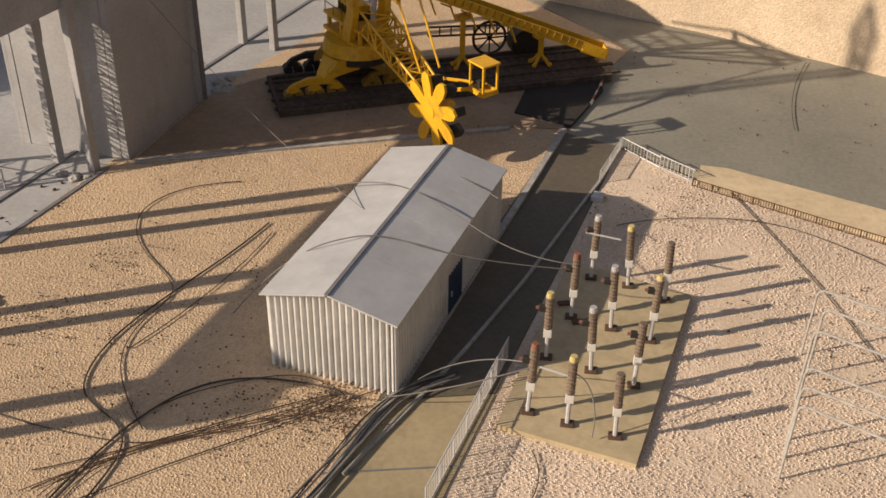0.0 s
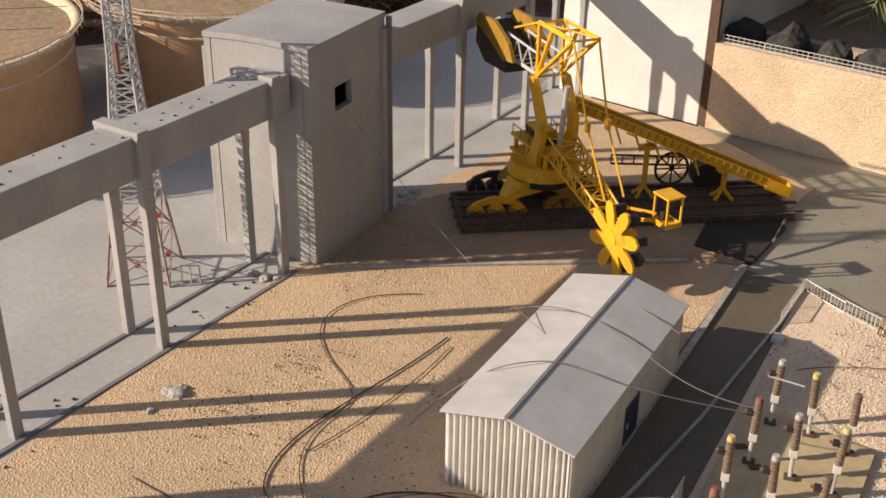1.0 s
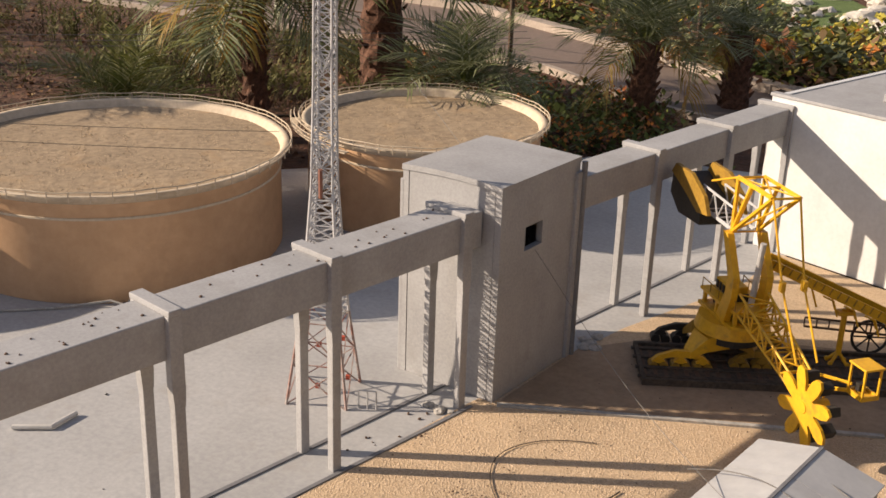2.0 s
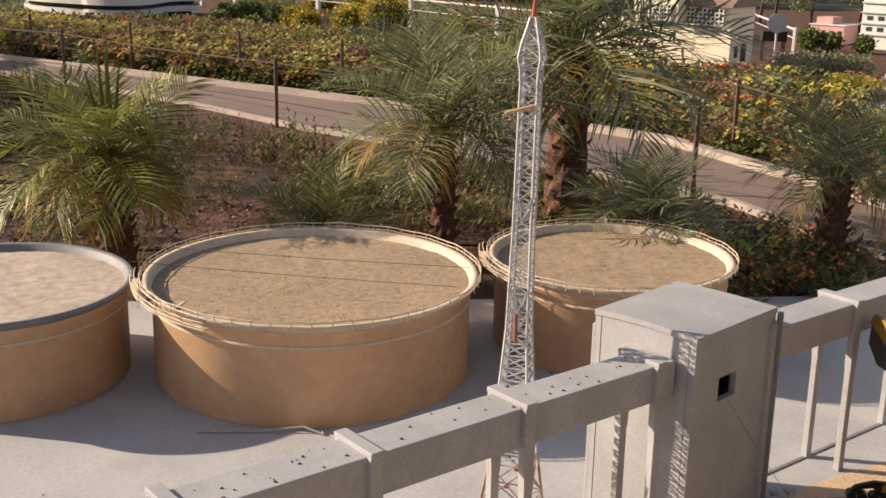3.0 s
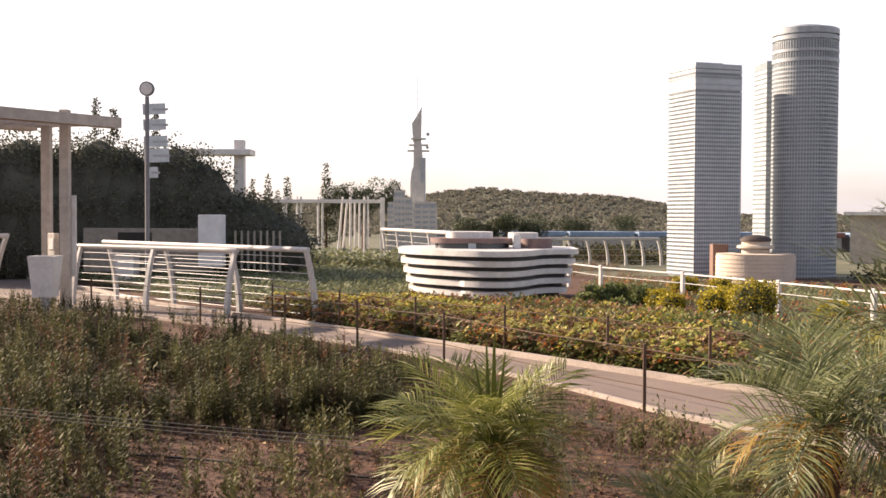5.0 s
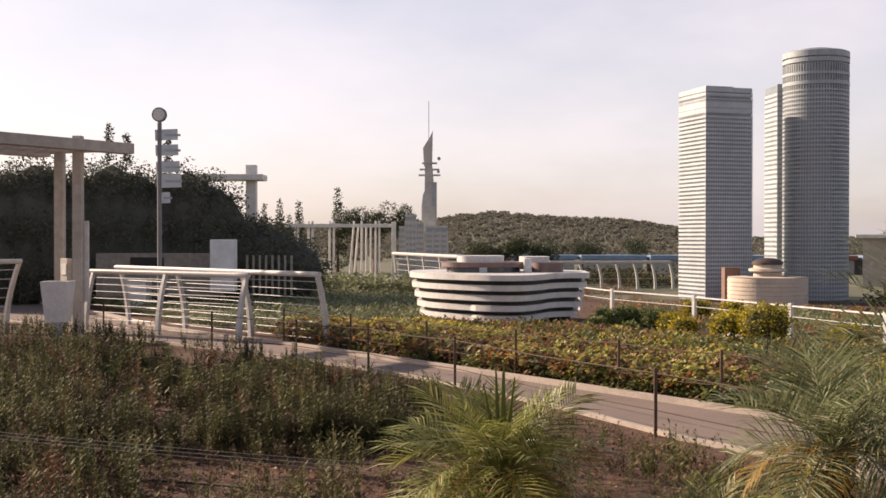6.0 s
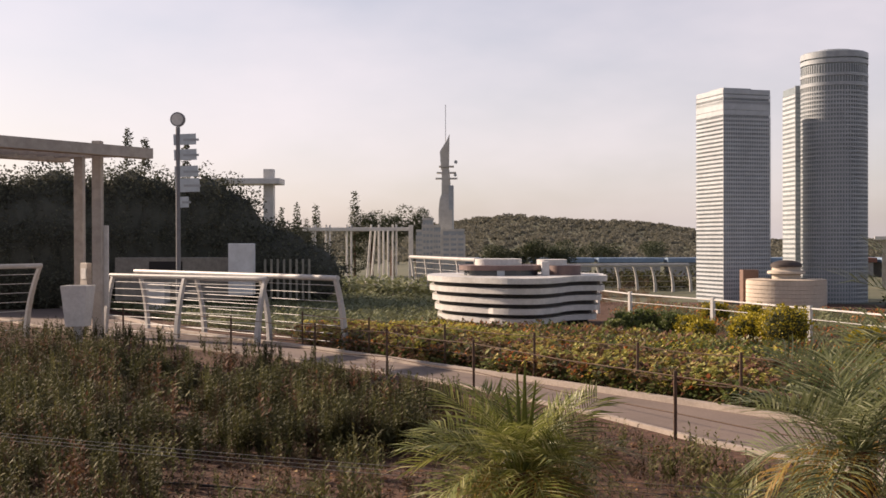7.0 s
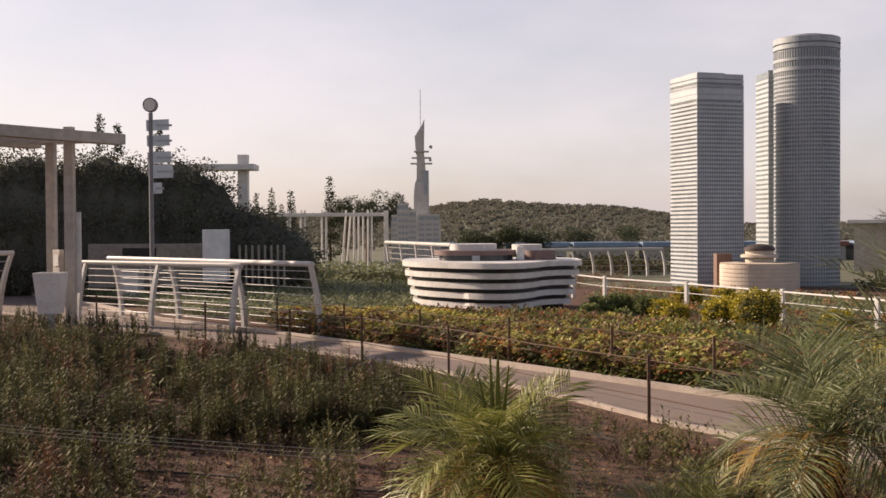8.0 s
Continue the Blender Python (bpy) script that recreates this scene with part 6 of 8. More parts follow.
def heads(n, size, top, spread, seed):
    """A loose dome of small flower heads, each two crossed petals."""
    rnd = random.Random(seed)
    v, f = [], []
    for i in range(n):
        a, r = rnd.uniform(0, 6.283), spread * math.sqrt(rnd.random())
        c = Vector((r * math.cos(a), r * math.sin(a), top * (1 - 0.45 * (r / spread) ** 2) * rnd.uniform(0.85, 1.05)))
        s = size * rnd.uniform(0.7, 1.25)
        b = rnd.uniform(0, 3.14)
        for e, up in ((b, rnd.uniform(0.2, 1.0)), (b + 1.57, rnd.uniform(-1.0, 0.2))):
            d = Vector((math.cos(e), math.sin(e), up)) * s
            w = Vector((-math.sin(e), math.cos(e), rnd.uniform(-0.4, 0.4))) * s * 0.8
            k = len(v)
            v += [c - d, c + w, c + d, c - w]
            f += [(k, k + 1, k + 2, k + 3)]
    return np.array([tuple(q) for q in v]), f


STALK = stalks(6, 13, 0.17, 0.030, 0.35, 1)
STALK2 = stalks(4, 12, 0.20, 0.034, 0.2, 9)
BUSHY = sprig(26, 0.28, 0.075, 0.8, 0.85, 2)
WEED = stalks(5, 6, 0.3, 0.05, 0.7, 3)
HEADS = heads(15, 0.075, 1.0, 0.7, 4)
BROADER = heads(13, 0.105, 1.0, 0.75, 6)
DENSE = [(-14.6, 5.5), (-13.4, 6.0), (-12.2, 6.3), (-11.0, 6.4), (-9.8, 6.4), (-8.5, 6.35), (-7.75, 6.0), (-7.9, 5.2), (-8.5, 4.1), (-8.8, 3.1), (-9.4, 1.9), (-13, 1.0), (-18, 2.0), (-18, 4.2)]
RUSTWEED = leaf_mat("rusty_seed_stalk", [(0.15, 0.07, 0.04), (0.1, 0.05, 0.03), (0.2, 0.115, 0.065), (0.08, 0.055, 0.028)], rough=0.8)
LOWBELT = [(-20.5, 5.6), (-18.0, 4.2), (-14.6, 5.5), (-13.4, 6.0), (-11.0, 6.4), (-8.5, 6.35), (-7.75, 6.0), (-7.7, 7.0), (-10.3, 7.5), (-12.5, 7.6), (-15.5, 7.2), (-19.5, 6.5)]
UPRIGHT = stalks(8, 16, 0.13, 0.022, 0.16, 41)
plant("scrub", [DENSE], [2300], UPRIGHT, (0.2, 0.52), SCRUB, "dense dark green upright scrub", "shrub", keep=patchy(0.9, 0.0))
plant("scrub", [DENSE], [1250], UPRIGHT, (0.22, 0.55), WEEDGREEN, "lighter olive green stalks in the scrub", "shrub", keep=patchy(0.9, 0.12))
plant("scrub", [DENSE], [1050], UPRIGHT, (0.16, 0.46), SCRUB_BROWN, "brown dry upright scrub", "shrub", keep=patchy(0.7, 0.0))
TUFT = sprig(40, 0.2, 0.035, 0.75, 0.6, 31)
plant("scrub", [DENSE], [1150], TUFT, (0.16, 0.46), SCRUB, "loose dark green bushes in the scrub", "shrub", keep=patchy(0.9, 0.02))
plant("scrub", [DENSE], [1050], TUFT, (0.14, 0.4), SCRUB_BROWN, "loose brown bushes in the scrub", "shrub", keep=patchy(0.6, 0.0))
plant("scrub", [DENSE], [230], STALK2, (0.28, 0.55), RUSTWEED, "reddish seed stalks standing out of the scrub", "shrub", keep=patchy(1.1, 0.05))
plant("scrub", [DENSE], [170], TUFT, (0.3, 0.58), WEEDGREEN, "olive leafy clumps in the scrub", "shrub", keep=patchy(1.4, 0.05))
plant("scrub", [LOWBELT], [900], TUFT, (0.06, 0.17), SCRUB, "low scrub between the tall scrub and the path", "shrub", keep=patchy(0.9, 0.0))
plant("scrub", [LOWBELT], [700], UPRIGHT, (0.08, 0.24), WEEDGREEN, "low olive green stalks beside the path", "shrub", keep=patchy(1.1, 0.05))
plant("scrub", [LOWBELT], [500], TUFT, (0.05, 0.15), SCRUB_BROWN, "low brown scrub beside the path", "shrub", keep=patchy(0.8, 0.0))
LEFTSCRUB = [(-9.0, 2.9), (-7.7, 2.7), (-6.9, 2.3), (-6.25, 1.75), (-6.0, 0.6), (-9.0, -1.0), (-13.0, 0.6), (-10.5, 2.0)]
plant("scrub", [LEFTSCRUB], [700], UPRIGHT, (0.2, 0.42), SCRUB, "low scrub at the edge of the apron", "shrub", keep=patchy(0.8, -0.1))
plant("scrub", [LEFTSCRUB], [420], STALK2, (0.18, 0.4), WEEDGREEN, "lighter low scrub at the edge of the apron", "shrub", keep=patchy(0.9, -0.05))
plant("scrub", [LEFTSCRUB], [300], STALK, (0.16, 0.36), SCRUB_BROWN, "reddish brown scrub at the edge of the apron", "shrub", keep=patchy(1.1, 0.0))
plant("scrub", [LEFTSCRUB], [110], STALK2, (0.24, 0.46), RUSTWEED, "reddish seed stalks at the edge of the apron", "shrub", keep=patchy(1.2, 0.0))
VERGE = [(-23.5, 5.6), (-21.0, 6.5), (-17.0, 7.2), (-14.0, 7.5), (-14.5, 6.9), (-18.0, 6.2), (-22.5, 4.6)]
plant("scrub", [VERGE], [110], STALK, (0.18, 0.48), SCRUB, "loose scrub along the path before the railings", "shrub", keep=patchy(0.7, -0.05))
plant("scrub", [VERGE], [80], STALK2, (0.15, 0.4), WEEDGREEN, "light green stalks along the path", "shrub", keep=patchy(0.9, 0.0))
NEARSOIL = [(-7.4, 6.6), (-6.0, 6.6), (-5.2, 4.0), (-5.6, 3.0), (-7.0, 2.3), (-8.6, 2.8), (-8.2, 4.6)]
plant("scrub", [NEARSOIL], [230], STALK2, (0.16, 0.42), WEEDGREEN, "thin upright green stalks over bare soil", "shrub", keep=patchy(1.6, 0.12))
plant("scrub", [NEARSOIL], [70], STALK2, (0.12, 0.3), SCRUB_BROWN, "thin brown stalks over bare soil", "shrub", keep=patchy(1.3, 0.05))
SOILBED = [(-8.6, 7.0), (-5.3, 6.85), (-2.9, 6.75), (-1.8, 6.25), (-1.4, 5.4), (-2.2, 5.1), (-2.9, 4.6), (-4.3, 3.4), (-5.3, 2.5), (-6.6, 1.7), (-9, 2.5)]
plant("weeds", [SOILBED], [420], WEED, (0.08, 0.24), WEEDGREEN, "low green weeds on bare soil", "weeds", keep=patchy(1.3, 0.0))
plant("weeds", [SOILBED], [800], WEED, (0.06, 0.18), SCRUB_BROWN, "low brown weeds on bare soil", "weeds", keep=patchy(1.1, -0.05))
plant("weeds", [[(-5.9, 6.7), (-3.3, 6.65), (-3.2, 5.6), (-4.0, 4.9), (-5.0, 4.6)]], [380], WEED, (0.09, 0.26), WEEDGREEN, "green weeds between the palms and the path", "weeds", keep=patchy(1.6, -0.12))
DRYGRASS = leaf_mat("dry_stalks", [(0.2, 0.14, 0.07), (0.13, 0.09, 0.05), (0.1, 0.09, 0.04), (0.26, 0.2, 0.11)])
plant("dry_stalks", [SOILBED], [1700], sprig(8, 0.5, 0.012, 0.35, 0.6, 5), (0.06, 0.2), DRYGRASS, "dry straw-coloured stalks on the soil", "weeds", keep=patchy(1.5, -0.05))
p = scatter(SOILBED, 1500)
s_ = rng.uniform(0.006, 0.03, len(p)) * rng.uniform(0.4, 1.0, len(p))
joined("soil_clods", OCTA_V, OCTA_F, (random_rots(len(p), s_), np.column_stack([p, -0.03 + s_ * 0.1])), SOIL, "clods and stones on the soil", "soil")
p = scatter(SOILBED, 5200)
p = p[[noise.noise(Vector((a * 1.1, b * 1.1, 2.0))) > rng.uniform(-0.5, 0.3) for a, b in p]]
LITTERLEAF = leaf_mat("dead_leaf_litter", [(0.16, 0.07, 0.035), (0.27, 0.14, 0.06), (0.1, 0.05, 0.03), (0.34, 0.24, 0.12)], rough=0.8, through_light=0.1)
joined("leaf_litter", np.array([(0, 0, 0), (0.5, 0.3, 0.12), (1, 0, 0), (0.5, -0.3, 0.12)]), [(0, 1, 2, 3)], (random_rots(len(p), rng.uniform(0.02, 0.06, len(p))), np.column_stack([p, np.full(len(p), -0.012)])), LITTERLEAF, "dead brown leaves scattered on the soil", "litter")
for k, pts in enumerate(([(-8.6, 2.4), (-7.6, 3.3), (-6.9, 3.5), (-6.1, 4.1), (-5.6, 4.9)], [(-7.4, 1.9), (-5.6, 3.0), (-4.2, 4.4), (-3.0, 5.6)])):
    cable("drip_hose", [(x, y, -0.012) for x, y in pts], 0.009, BLACK, "black drip hose lying on the soil")
SHRUBS = [(-4.2, 6.6), (-1.9, 6.3), (-1.3, 5.2), (-2.1, 5.0), (-2.9, 5.3)]
plant("flower_shrubs", [SHRUBS], [170], BUSHY, (0.10, 0.22), BEDGREEN, "green shrubs between the palms", "shrub")
plant("flower_shrubs", [SHRUBS], [110], BUSHY, (0.10, 0.2), BEDPURPLE, "russet shrubs between the palms", "shrub", keep=patchy(1.5, -0.05))
plant("flower_shrubs", [SHRUBS], [90], HEADS, (0.12, 0.2), BEDORANGE, "orange blossoms between the palms", "shrub", keep=patchy(1.2, -0.05))
BED = [(-19.5, 9.6), (-16.5, 8.9), (-11, 9.0), (-7.5, 9.1), (-4.2, 9.05), (-3.2, 8.4), (-1.9, 7.3), (0.5, 6.7), (3.0, 7.0), (2.0, 10.5), (-3.2, 12.8), (-7.6, 13.6), (-10.5, 14.9), (-13.0, 15.6), (-16.0, 15.4), (-16.8, 13.2), (-18.6, 12.2)]
RIGHTBED = [(-7.5, 9.2), (-4.2, 9.15), (-3.2, 8.5), (-1.9, 7.4), (0.5, 6.8), (3.0, 7.0), (2.0, 10.5), (-3.2, 12.8), (-7.6, 13.4)]
plant("flower_bed", [BED], [4200], BUSHY, (0.16, 0.36), BEDGREEN, "flower bed with dark and olive green leaves", "flower bed", keep=patchy(0.9, -0.35))
plant("flower_bed", [BED], [4200], BUSHY, (0.18, 0.38), BEDPURPLE, "russet leaves in the flower bed", "flower bed", keep=patchy(0.5, -0.05))
plant("flower_bed", [BED], [1500], HEADS, (0.2, 0.36), BEDYELLOW, "yellow blossoms in the flower bed", "flower bed", keep=patchy(0.7, 0.22))
plant("flower_bed", [BED], [700], HEADS, (0.20, 0.34), BEDORANGE, "orange blossoms in the flower bed", "flower bed", keep=patchy(1.1, 0.1))
plant("flower_bed", [BED], [500], HEADS, (0.2, 0.34), BEDCREAM, "cream and pale green blossoms in the flower bed", "flower bed", keep=patchy(0.6, 0.15))
plant("flower_bed", [BED], [1400], HEADS, (0.20, 0.36), YELLOWGREEN, "yellow-green leaf heads in the flower bed", "flower bed", keep=patchy(0.6, 0.08))
plant("flower_bed", [RIGHTBED], [420], BROADER, (0.2, 0.4), BEDYELLOW, "large yellow blossoms beside the path", "flower bed", keep=patchy(1.0, -0.02))
plant("flower_bed", [RIGHTBED], [900], BROADER, (0.2, 0.38), PALEGREEN, "pale grey-green leaves beside the path", "flower bed", keep=patchy(1.2, 0.0))
plant("flower_bed", [RIGHTBED], [220], BROADER, (0.2, 0.36), BEDORANGE, "orange and russet blossoms beside the path", "flower bed", keep=patchy(1.4, 0.0))
plant("flower_bed", [[(-5.5, 13.25), (-4.7, 13.2), (-4.0, 11.5), (-4.7, 11.2)]], [330], HEADS, (0.16, 0.3), BEDCREAM, "pale grey-green and cream leaves before the house", "flower bed", keep=patchy(1.3, -0.1))
plant("flower_bed", [[(-5.3, 13.3), (-4.7, 13.65), (-3.9, 13.65), (-3.8, 13.1), (-4.6, 12.8)]], [120], BROADER, (0.16, 0.28), BEDPURPLE, "russet leaves beside the box hedge", "flower bed")
plant("flower_bed", [[(-4.15, 13.0), (-3.65, 12.95), (-3.35, 12.35), (-3.8, 12.05)]], [70], BROADER, (0.18, 0.3), BEDYELLOW, "cluster of large yellow blossoms", "flower bed")
FRONTBED = [(-18.5, 9.1), (-13.0, 9.05), (-8.0, 9.12), (-7.5, 10.6), (-12.0, 11.2), (-17.5, 11.2)]
plant("flower_bed", [FRONTBED], [760], BROADER, (0.24, 0.42), YELLOWGREEN, "broad yellow-green leaves along the fence", "flower bed", keep=patchy(1.0, -0.05))
plant("flower_bed", [FRONTBED], [650], BROADER, (0.22, 0.4), BEDPURPLE, "broad russet leaves along the fence", "flower bed", keep=patchy(0.8, -0.1))
plant("flower_bed", [FRONTBED], [420], BROADER, (0.2, 0.36), PALEGREEN, "grey-green leaves along the fence", "flower bed", keep=patchy(1.3, 0.05))
plant("flower_bed", [FRONTBED], [260], HEADS, (0.24, 0.38), BEDORANGE, "orange blossoms along the fence", "flower bed", keep=patchy(1.2, 0.08))
plant("yellow_flowers", [[(-19, 9.7), (-14, 9.1), (-13.5, 10.8), (-17.3, 12.2)], [(-8.5, 12.6), (-6.5, 12.8), (-6, 11.6), (-8.3, 11.4)]], [520, 90], HEADS, (0.24, 0.38), BEDYELLOW, "bright yellow low flowers", "flower bed", keep=patchy(0.9, -0.2))
plant("low_planting", [[(-33, 10), (-22, 9), (-19.5, 9.8), (-18.6, 12.2), (-21.0, 15.5), (-27.5, 18.5), (-34, 17)]], [4200], BUSHY, (0.14, 0.34), PALEGREEN, "low grey-green planting beyond the path", "shrub")
plant("low_planting", [[(-37.5, 18.2), (-35.0, 17.0), (-30.5, 19.0), (-29.5, 20.5), (-31.5, 21.5), (-35.8, 20.3)]], [330], BUSHY, (0.4, 0.8), PALEGREEN, "tall loose shrubs before the colonnade", "shrub", keep=patchy(0.6, -0.15))
plant("low_planting", [[(-9.0, 15.4), (-7.3, 15.2), (-7.6, 18.4), (-8.6, 21), (-10, 21)]], [700], BUSHY, (0.2, 0.5), PALEGREEN, "grey-green planting behind the cream house", "shrub", keep=patchy(0.7, -0.1))
RAILBACK = [(-35.5, 24.0), (-29.0, 29.5), (-30.5, 33.5), (-36.0, 34.0), (-41.0, 29.0)]
plant("low_planting", [RAILBACK], [900], BUSHY, (0.35, 0.75), SCRUB, "dark green planting behind the bowed railing", "shrub", keep=patchy(0.4, -0.1))
plant("low_planting", [RAILBACK], [500], BUSHY, (0.25, 0.6), SCRUB_BROWN, "brown planting behind the bowed railing", "shrub", keep=patchy(0.5, 0.0))
plant("low_planting", [[(-31.0, 22.0), (-24.5, 20.5), (-22.5, 22.5), (-24.0, 25.0), (-29.0, 27.5)]], [800], TUFT, (0.16, 0.36), BEDPURPLE, "low russet planting before the towers", "shrub", keep=patchy(0.5, -0.05))
plant("low_planting", [[(-18.5, 27.0), (-14.5, 24.5), (-10.5, 24.5), (-12.0, 30.0), (-17.0, 33.5)]], [700], BUSHY, (0.25, 0.6), SCRUB, "dark planting beside the round tower", "shrub", keep=patchy(0.5, -0.1))
BEYOND = [(-16.0, 15.6), (-12.5, 16.0), (-10, 15.4), (-9, 18), (-16, 23), (-22, 21), (-20, 18.5)]
plant("low_planting", [BEYOND], [330], HEADS, (0.16, 0.3), BEDORANGE, "orange planting beyond the low white rail", "shrub", keep=patchy(0.5, 0.0))
plant("low_planting", [BEYOND], [1300], BUSHY, (0.14, 0.3), PALEGREEN, "green planting beyond the low white rail", "shrub")
plant("low_planting", [[(-23, 4.0), (-19.5, 5.2), (-19.0, 6.5), (-21.5, 6.0), (-24.5, 5.0)]], [110], TUFT, (0.2, 0.42), SCRUB, "dark green shrubs round the bin and pergola", "shrub")


def leaf_cloud(name, blobs, per, leaf, material, label, category, kind="", squash=0.9):
    """Leaves spread through and over uneven ellipsoids."""
    pos = []
    for cx, cy, cz, rx, ry, rz in blobs:
        n = int(per * (rx * ry + ry * rz + rx * rz))
        d = rng.normal(size=(n, 3))
        d /= np.linalg.norm(d, axis=1)[:, None]
        rad = rng.uniform(0.72, 1.06, n)
        rad *= 1 + 0.16 * np.sin(d[:, 0] * 7 + cx) * np.cos(d[:, 1] * 6 + cy) + 0.1 * np.sin(d[:, 2] * 11)
        q = d * rad[:, None] * np.array([rx, ry, rz]) + np.array([cx, cy, cz])
        pos.append(q[q[:, 2] > -0.05])
    pos = np.concatenate(pos)
    base = np.array([(0, 0, 0), (0.5, 0.28, 0.08), (1, 0, 0), (0.5, -0.28, 0.08)])
    r = random_rots(len(pos), leaf * rng.uniform(0.6, 1.3, len(pos)))
    tip = rng.normal(0, 0.8, len(pos))
    ca, sa = np.cos(tip), np.sin(tip)
    y = np.zeros((len(pos), 3, 3))
    y[:, 0, 0], y[:, 0, 2], y[:, 1, 1], y[:, 2, 0], y[:, 2, 2] = ca, sa, 1, -sa, ca
    o = joined(name, base, [(0, 1, 2, 3)], (r @ y, pos), material, label, category)
    o["kind"] = kind or "thing"
    if not kind:
        del o["kind"]
    return o


# dark core colour that puts shade behind the bush leaves
BUSHCORE = mat("bush_inner_shade", (0.06, 0.062, 0.022), (0.04, 0.042, 0.016), 0.95, scale=20, big=4, bump=0.5)


def bush(name, x, y, r, material, label):
    """Clipped round bush: leaves over a dark core added as its inner shade."""
    o = leaf_cloud(name, [(x, y, r * 0.8, r, r, r * 0.85)], 2600 / r, 0.055, material, label, "bush")
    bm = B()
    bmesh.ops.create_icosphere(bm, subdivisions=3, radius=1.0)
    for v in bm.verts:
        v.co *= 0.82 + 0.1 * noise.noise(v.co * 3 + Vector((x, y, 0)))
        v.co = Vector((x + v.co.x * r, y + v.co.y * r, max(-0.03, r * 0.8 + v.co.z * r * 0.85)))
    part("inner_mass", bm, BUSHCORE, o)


for x, y, r in ((-12.1, 14.85, 0.43), (-12.75, 14.7, 0.3), (-13.2, 15.4, 0.32), (-13.75, 14.7, 0.24), (-14.3, 15.0, 0.26), (-16.3, 17.9, 0.3), (-16.2, 18.9, 0.26), (-10.4, 14.6, 0.28)):
    bush("yellow_bush", x, y, r, YELLOWBUSH, "round clipped bush with yellow-green leaves")
for x, y, r in ((-15.75, 14.8, 0.25), (-16.0, 15.6, 0.26), (-15.4, 15.7, 0.24), (-15.4, 14.2, 0.2), (-14.3, 13.95, 0.18)):
    bush("green_bush", x, y, r, BEDGREEN, "small round dark green bush")

# pale stones and a grass patch in the flower bed
LIMESTONE = mat("pale_limestone", (0.62, 0.58, 0.52), (0.48, 0.44, 0.39), 0.85, scale=30, big=4, bump=0.4, dist=0.006)
tagged(obj("lawn", prism(B(), [(-3.2, 11.6), (-2.5, 10.2), (-1.4, 9.2), (-0.9, 10.2), (-1.9, 12.2), (-3.1, 12.6)], -0.05, -0.012), mat("lawn_green", (0.14, 0.2, 0.06), (0.09, 0.14, 0.04), 0.95, scale=60, big=3, bump=0.8, dist=0.02)), "small green grass patch between pale stones", "lawn", kind="structure")
tagged(obj("gravel_walk", prism(B(), [(-4.6, 15.3), (-3.86, 14.2), (-2.66, 13.7), (-1.0, 12.6), (-0.5, 13.1), (-2.8, 14.5), (-4.2, 15.5)], -0.05, -0.008), PATHKERB), "pale pinkish walk in front of the white hall", "path", kind="structure")
for k, (x, y) in enumerate(scatter(ROCKERY, 44)):
    s = rng.uniform(0.05, 0.15)
    rock("pale_stone", Matrix.Translation((x, y, -0.02)) @ rotz(k * 1.3), (s * 1.4, s, s * 0.6), "pale weathered stone in the flower bed", 50 + k, LIMESTONE, "pale stones in the flower bed")

# ---- post and wire fences along the path ----
def wire_fence(points, h, label):
    f = thing("wire_fence", pose(points[0][0], points[0][1], 0), label, "fence")
    o = Vector((points[0][0], points[0][1], 0))
    for x, y in points:
        part("post", rod(B(), Vector((x, y, -0.04)) - o, Vector((x, y, h)) - o, 0.017, 6), RUST, f)
    for z in (0.35, 0.92):
        pts = []
        for (x0, y0), (x1, y1) in zip(points[:-1], points[1:]):
            a, b = Vector((x0, y0, h * z)) - o, Vector((x1, y1, h * z)) - o
            pts += [a, (a + b) / 2 - Vector((0, 0, 0.02))]
        part("wire", tube(B(), pts + [b], 0.006, 5), RUST, f)


wire_fence([(-20.3, 6.75), (-17.0, 7.36), (-14.6, 7.58), (-13.1, 7.86), (-11.0, 7.76), (-7.3, 7.28), (-5.2, 7.18), (-3.2, 7.06)], 0.585, "rusty posts with two thin wires along the path")
wire_fence([(-17.2, 8.75), (-15.2, 8.85), (-13.3, 8.95), (-11.4, 9.02), (-9.6, 9.08), (-8.1, 9.1), (-5.6, 9.15), (-3.6, 8.75), (-2.1, 7.75)], 0.585, "rusty posts with two thin wires along the flower bed")

# ---- far things of the park ----
def place(x, y, a=0.0):
    return Matrix.Translation((x, y, -0.03)) @ rotz(math.radians(a))


VIEW = math.atan2(0.6, -0.8) - math.pi / 2  # heading of the far view


BANDGLASS = mat("dark_band_glass", (0.03, 0.028, 0.03), (0.045, 0.042, 0.044), 0.55, scale=4, big=1, bump=0.0, spec=0.3)


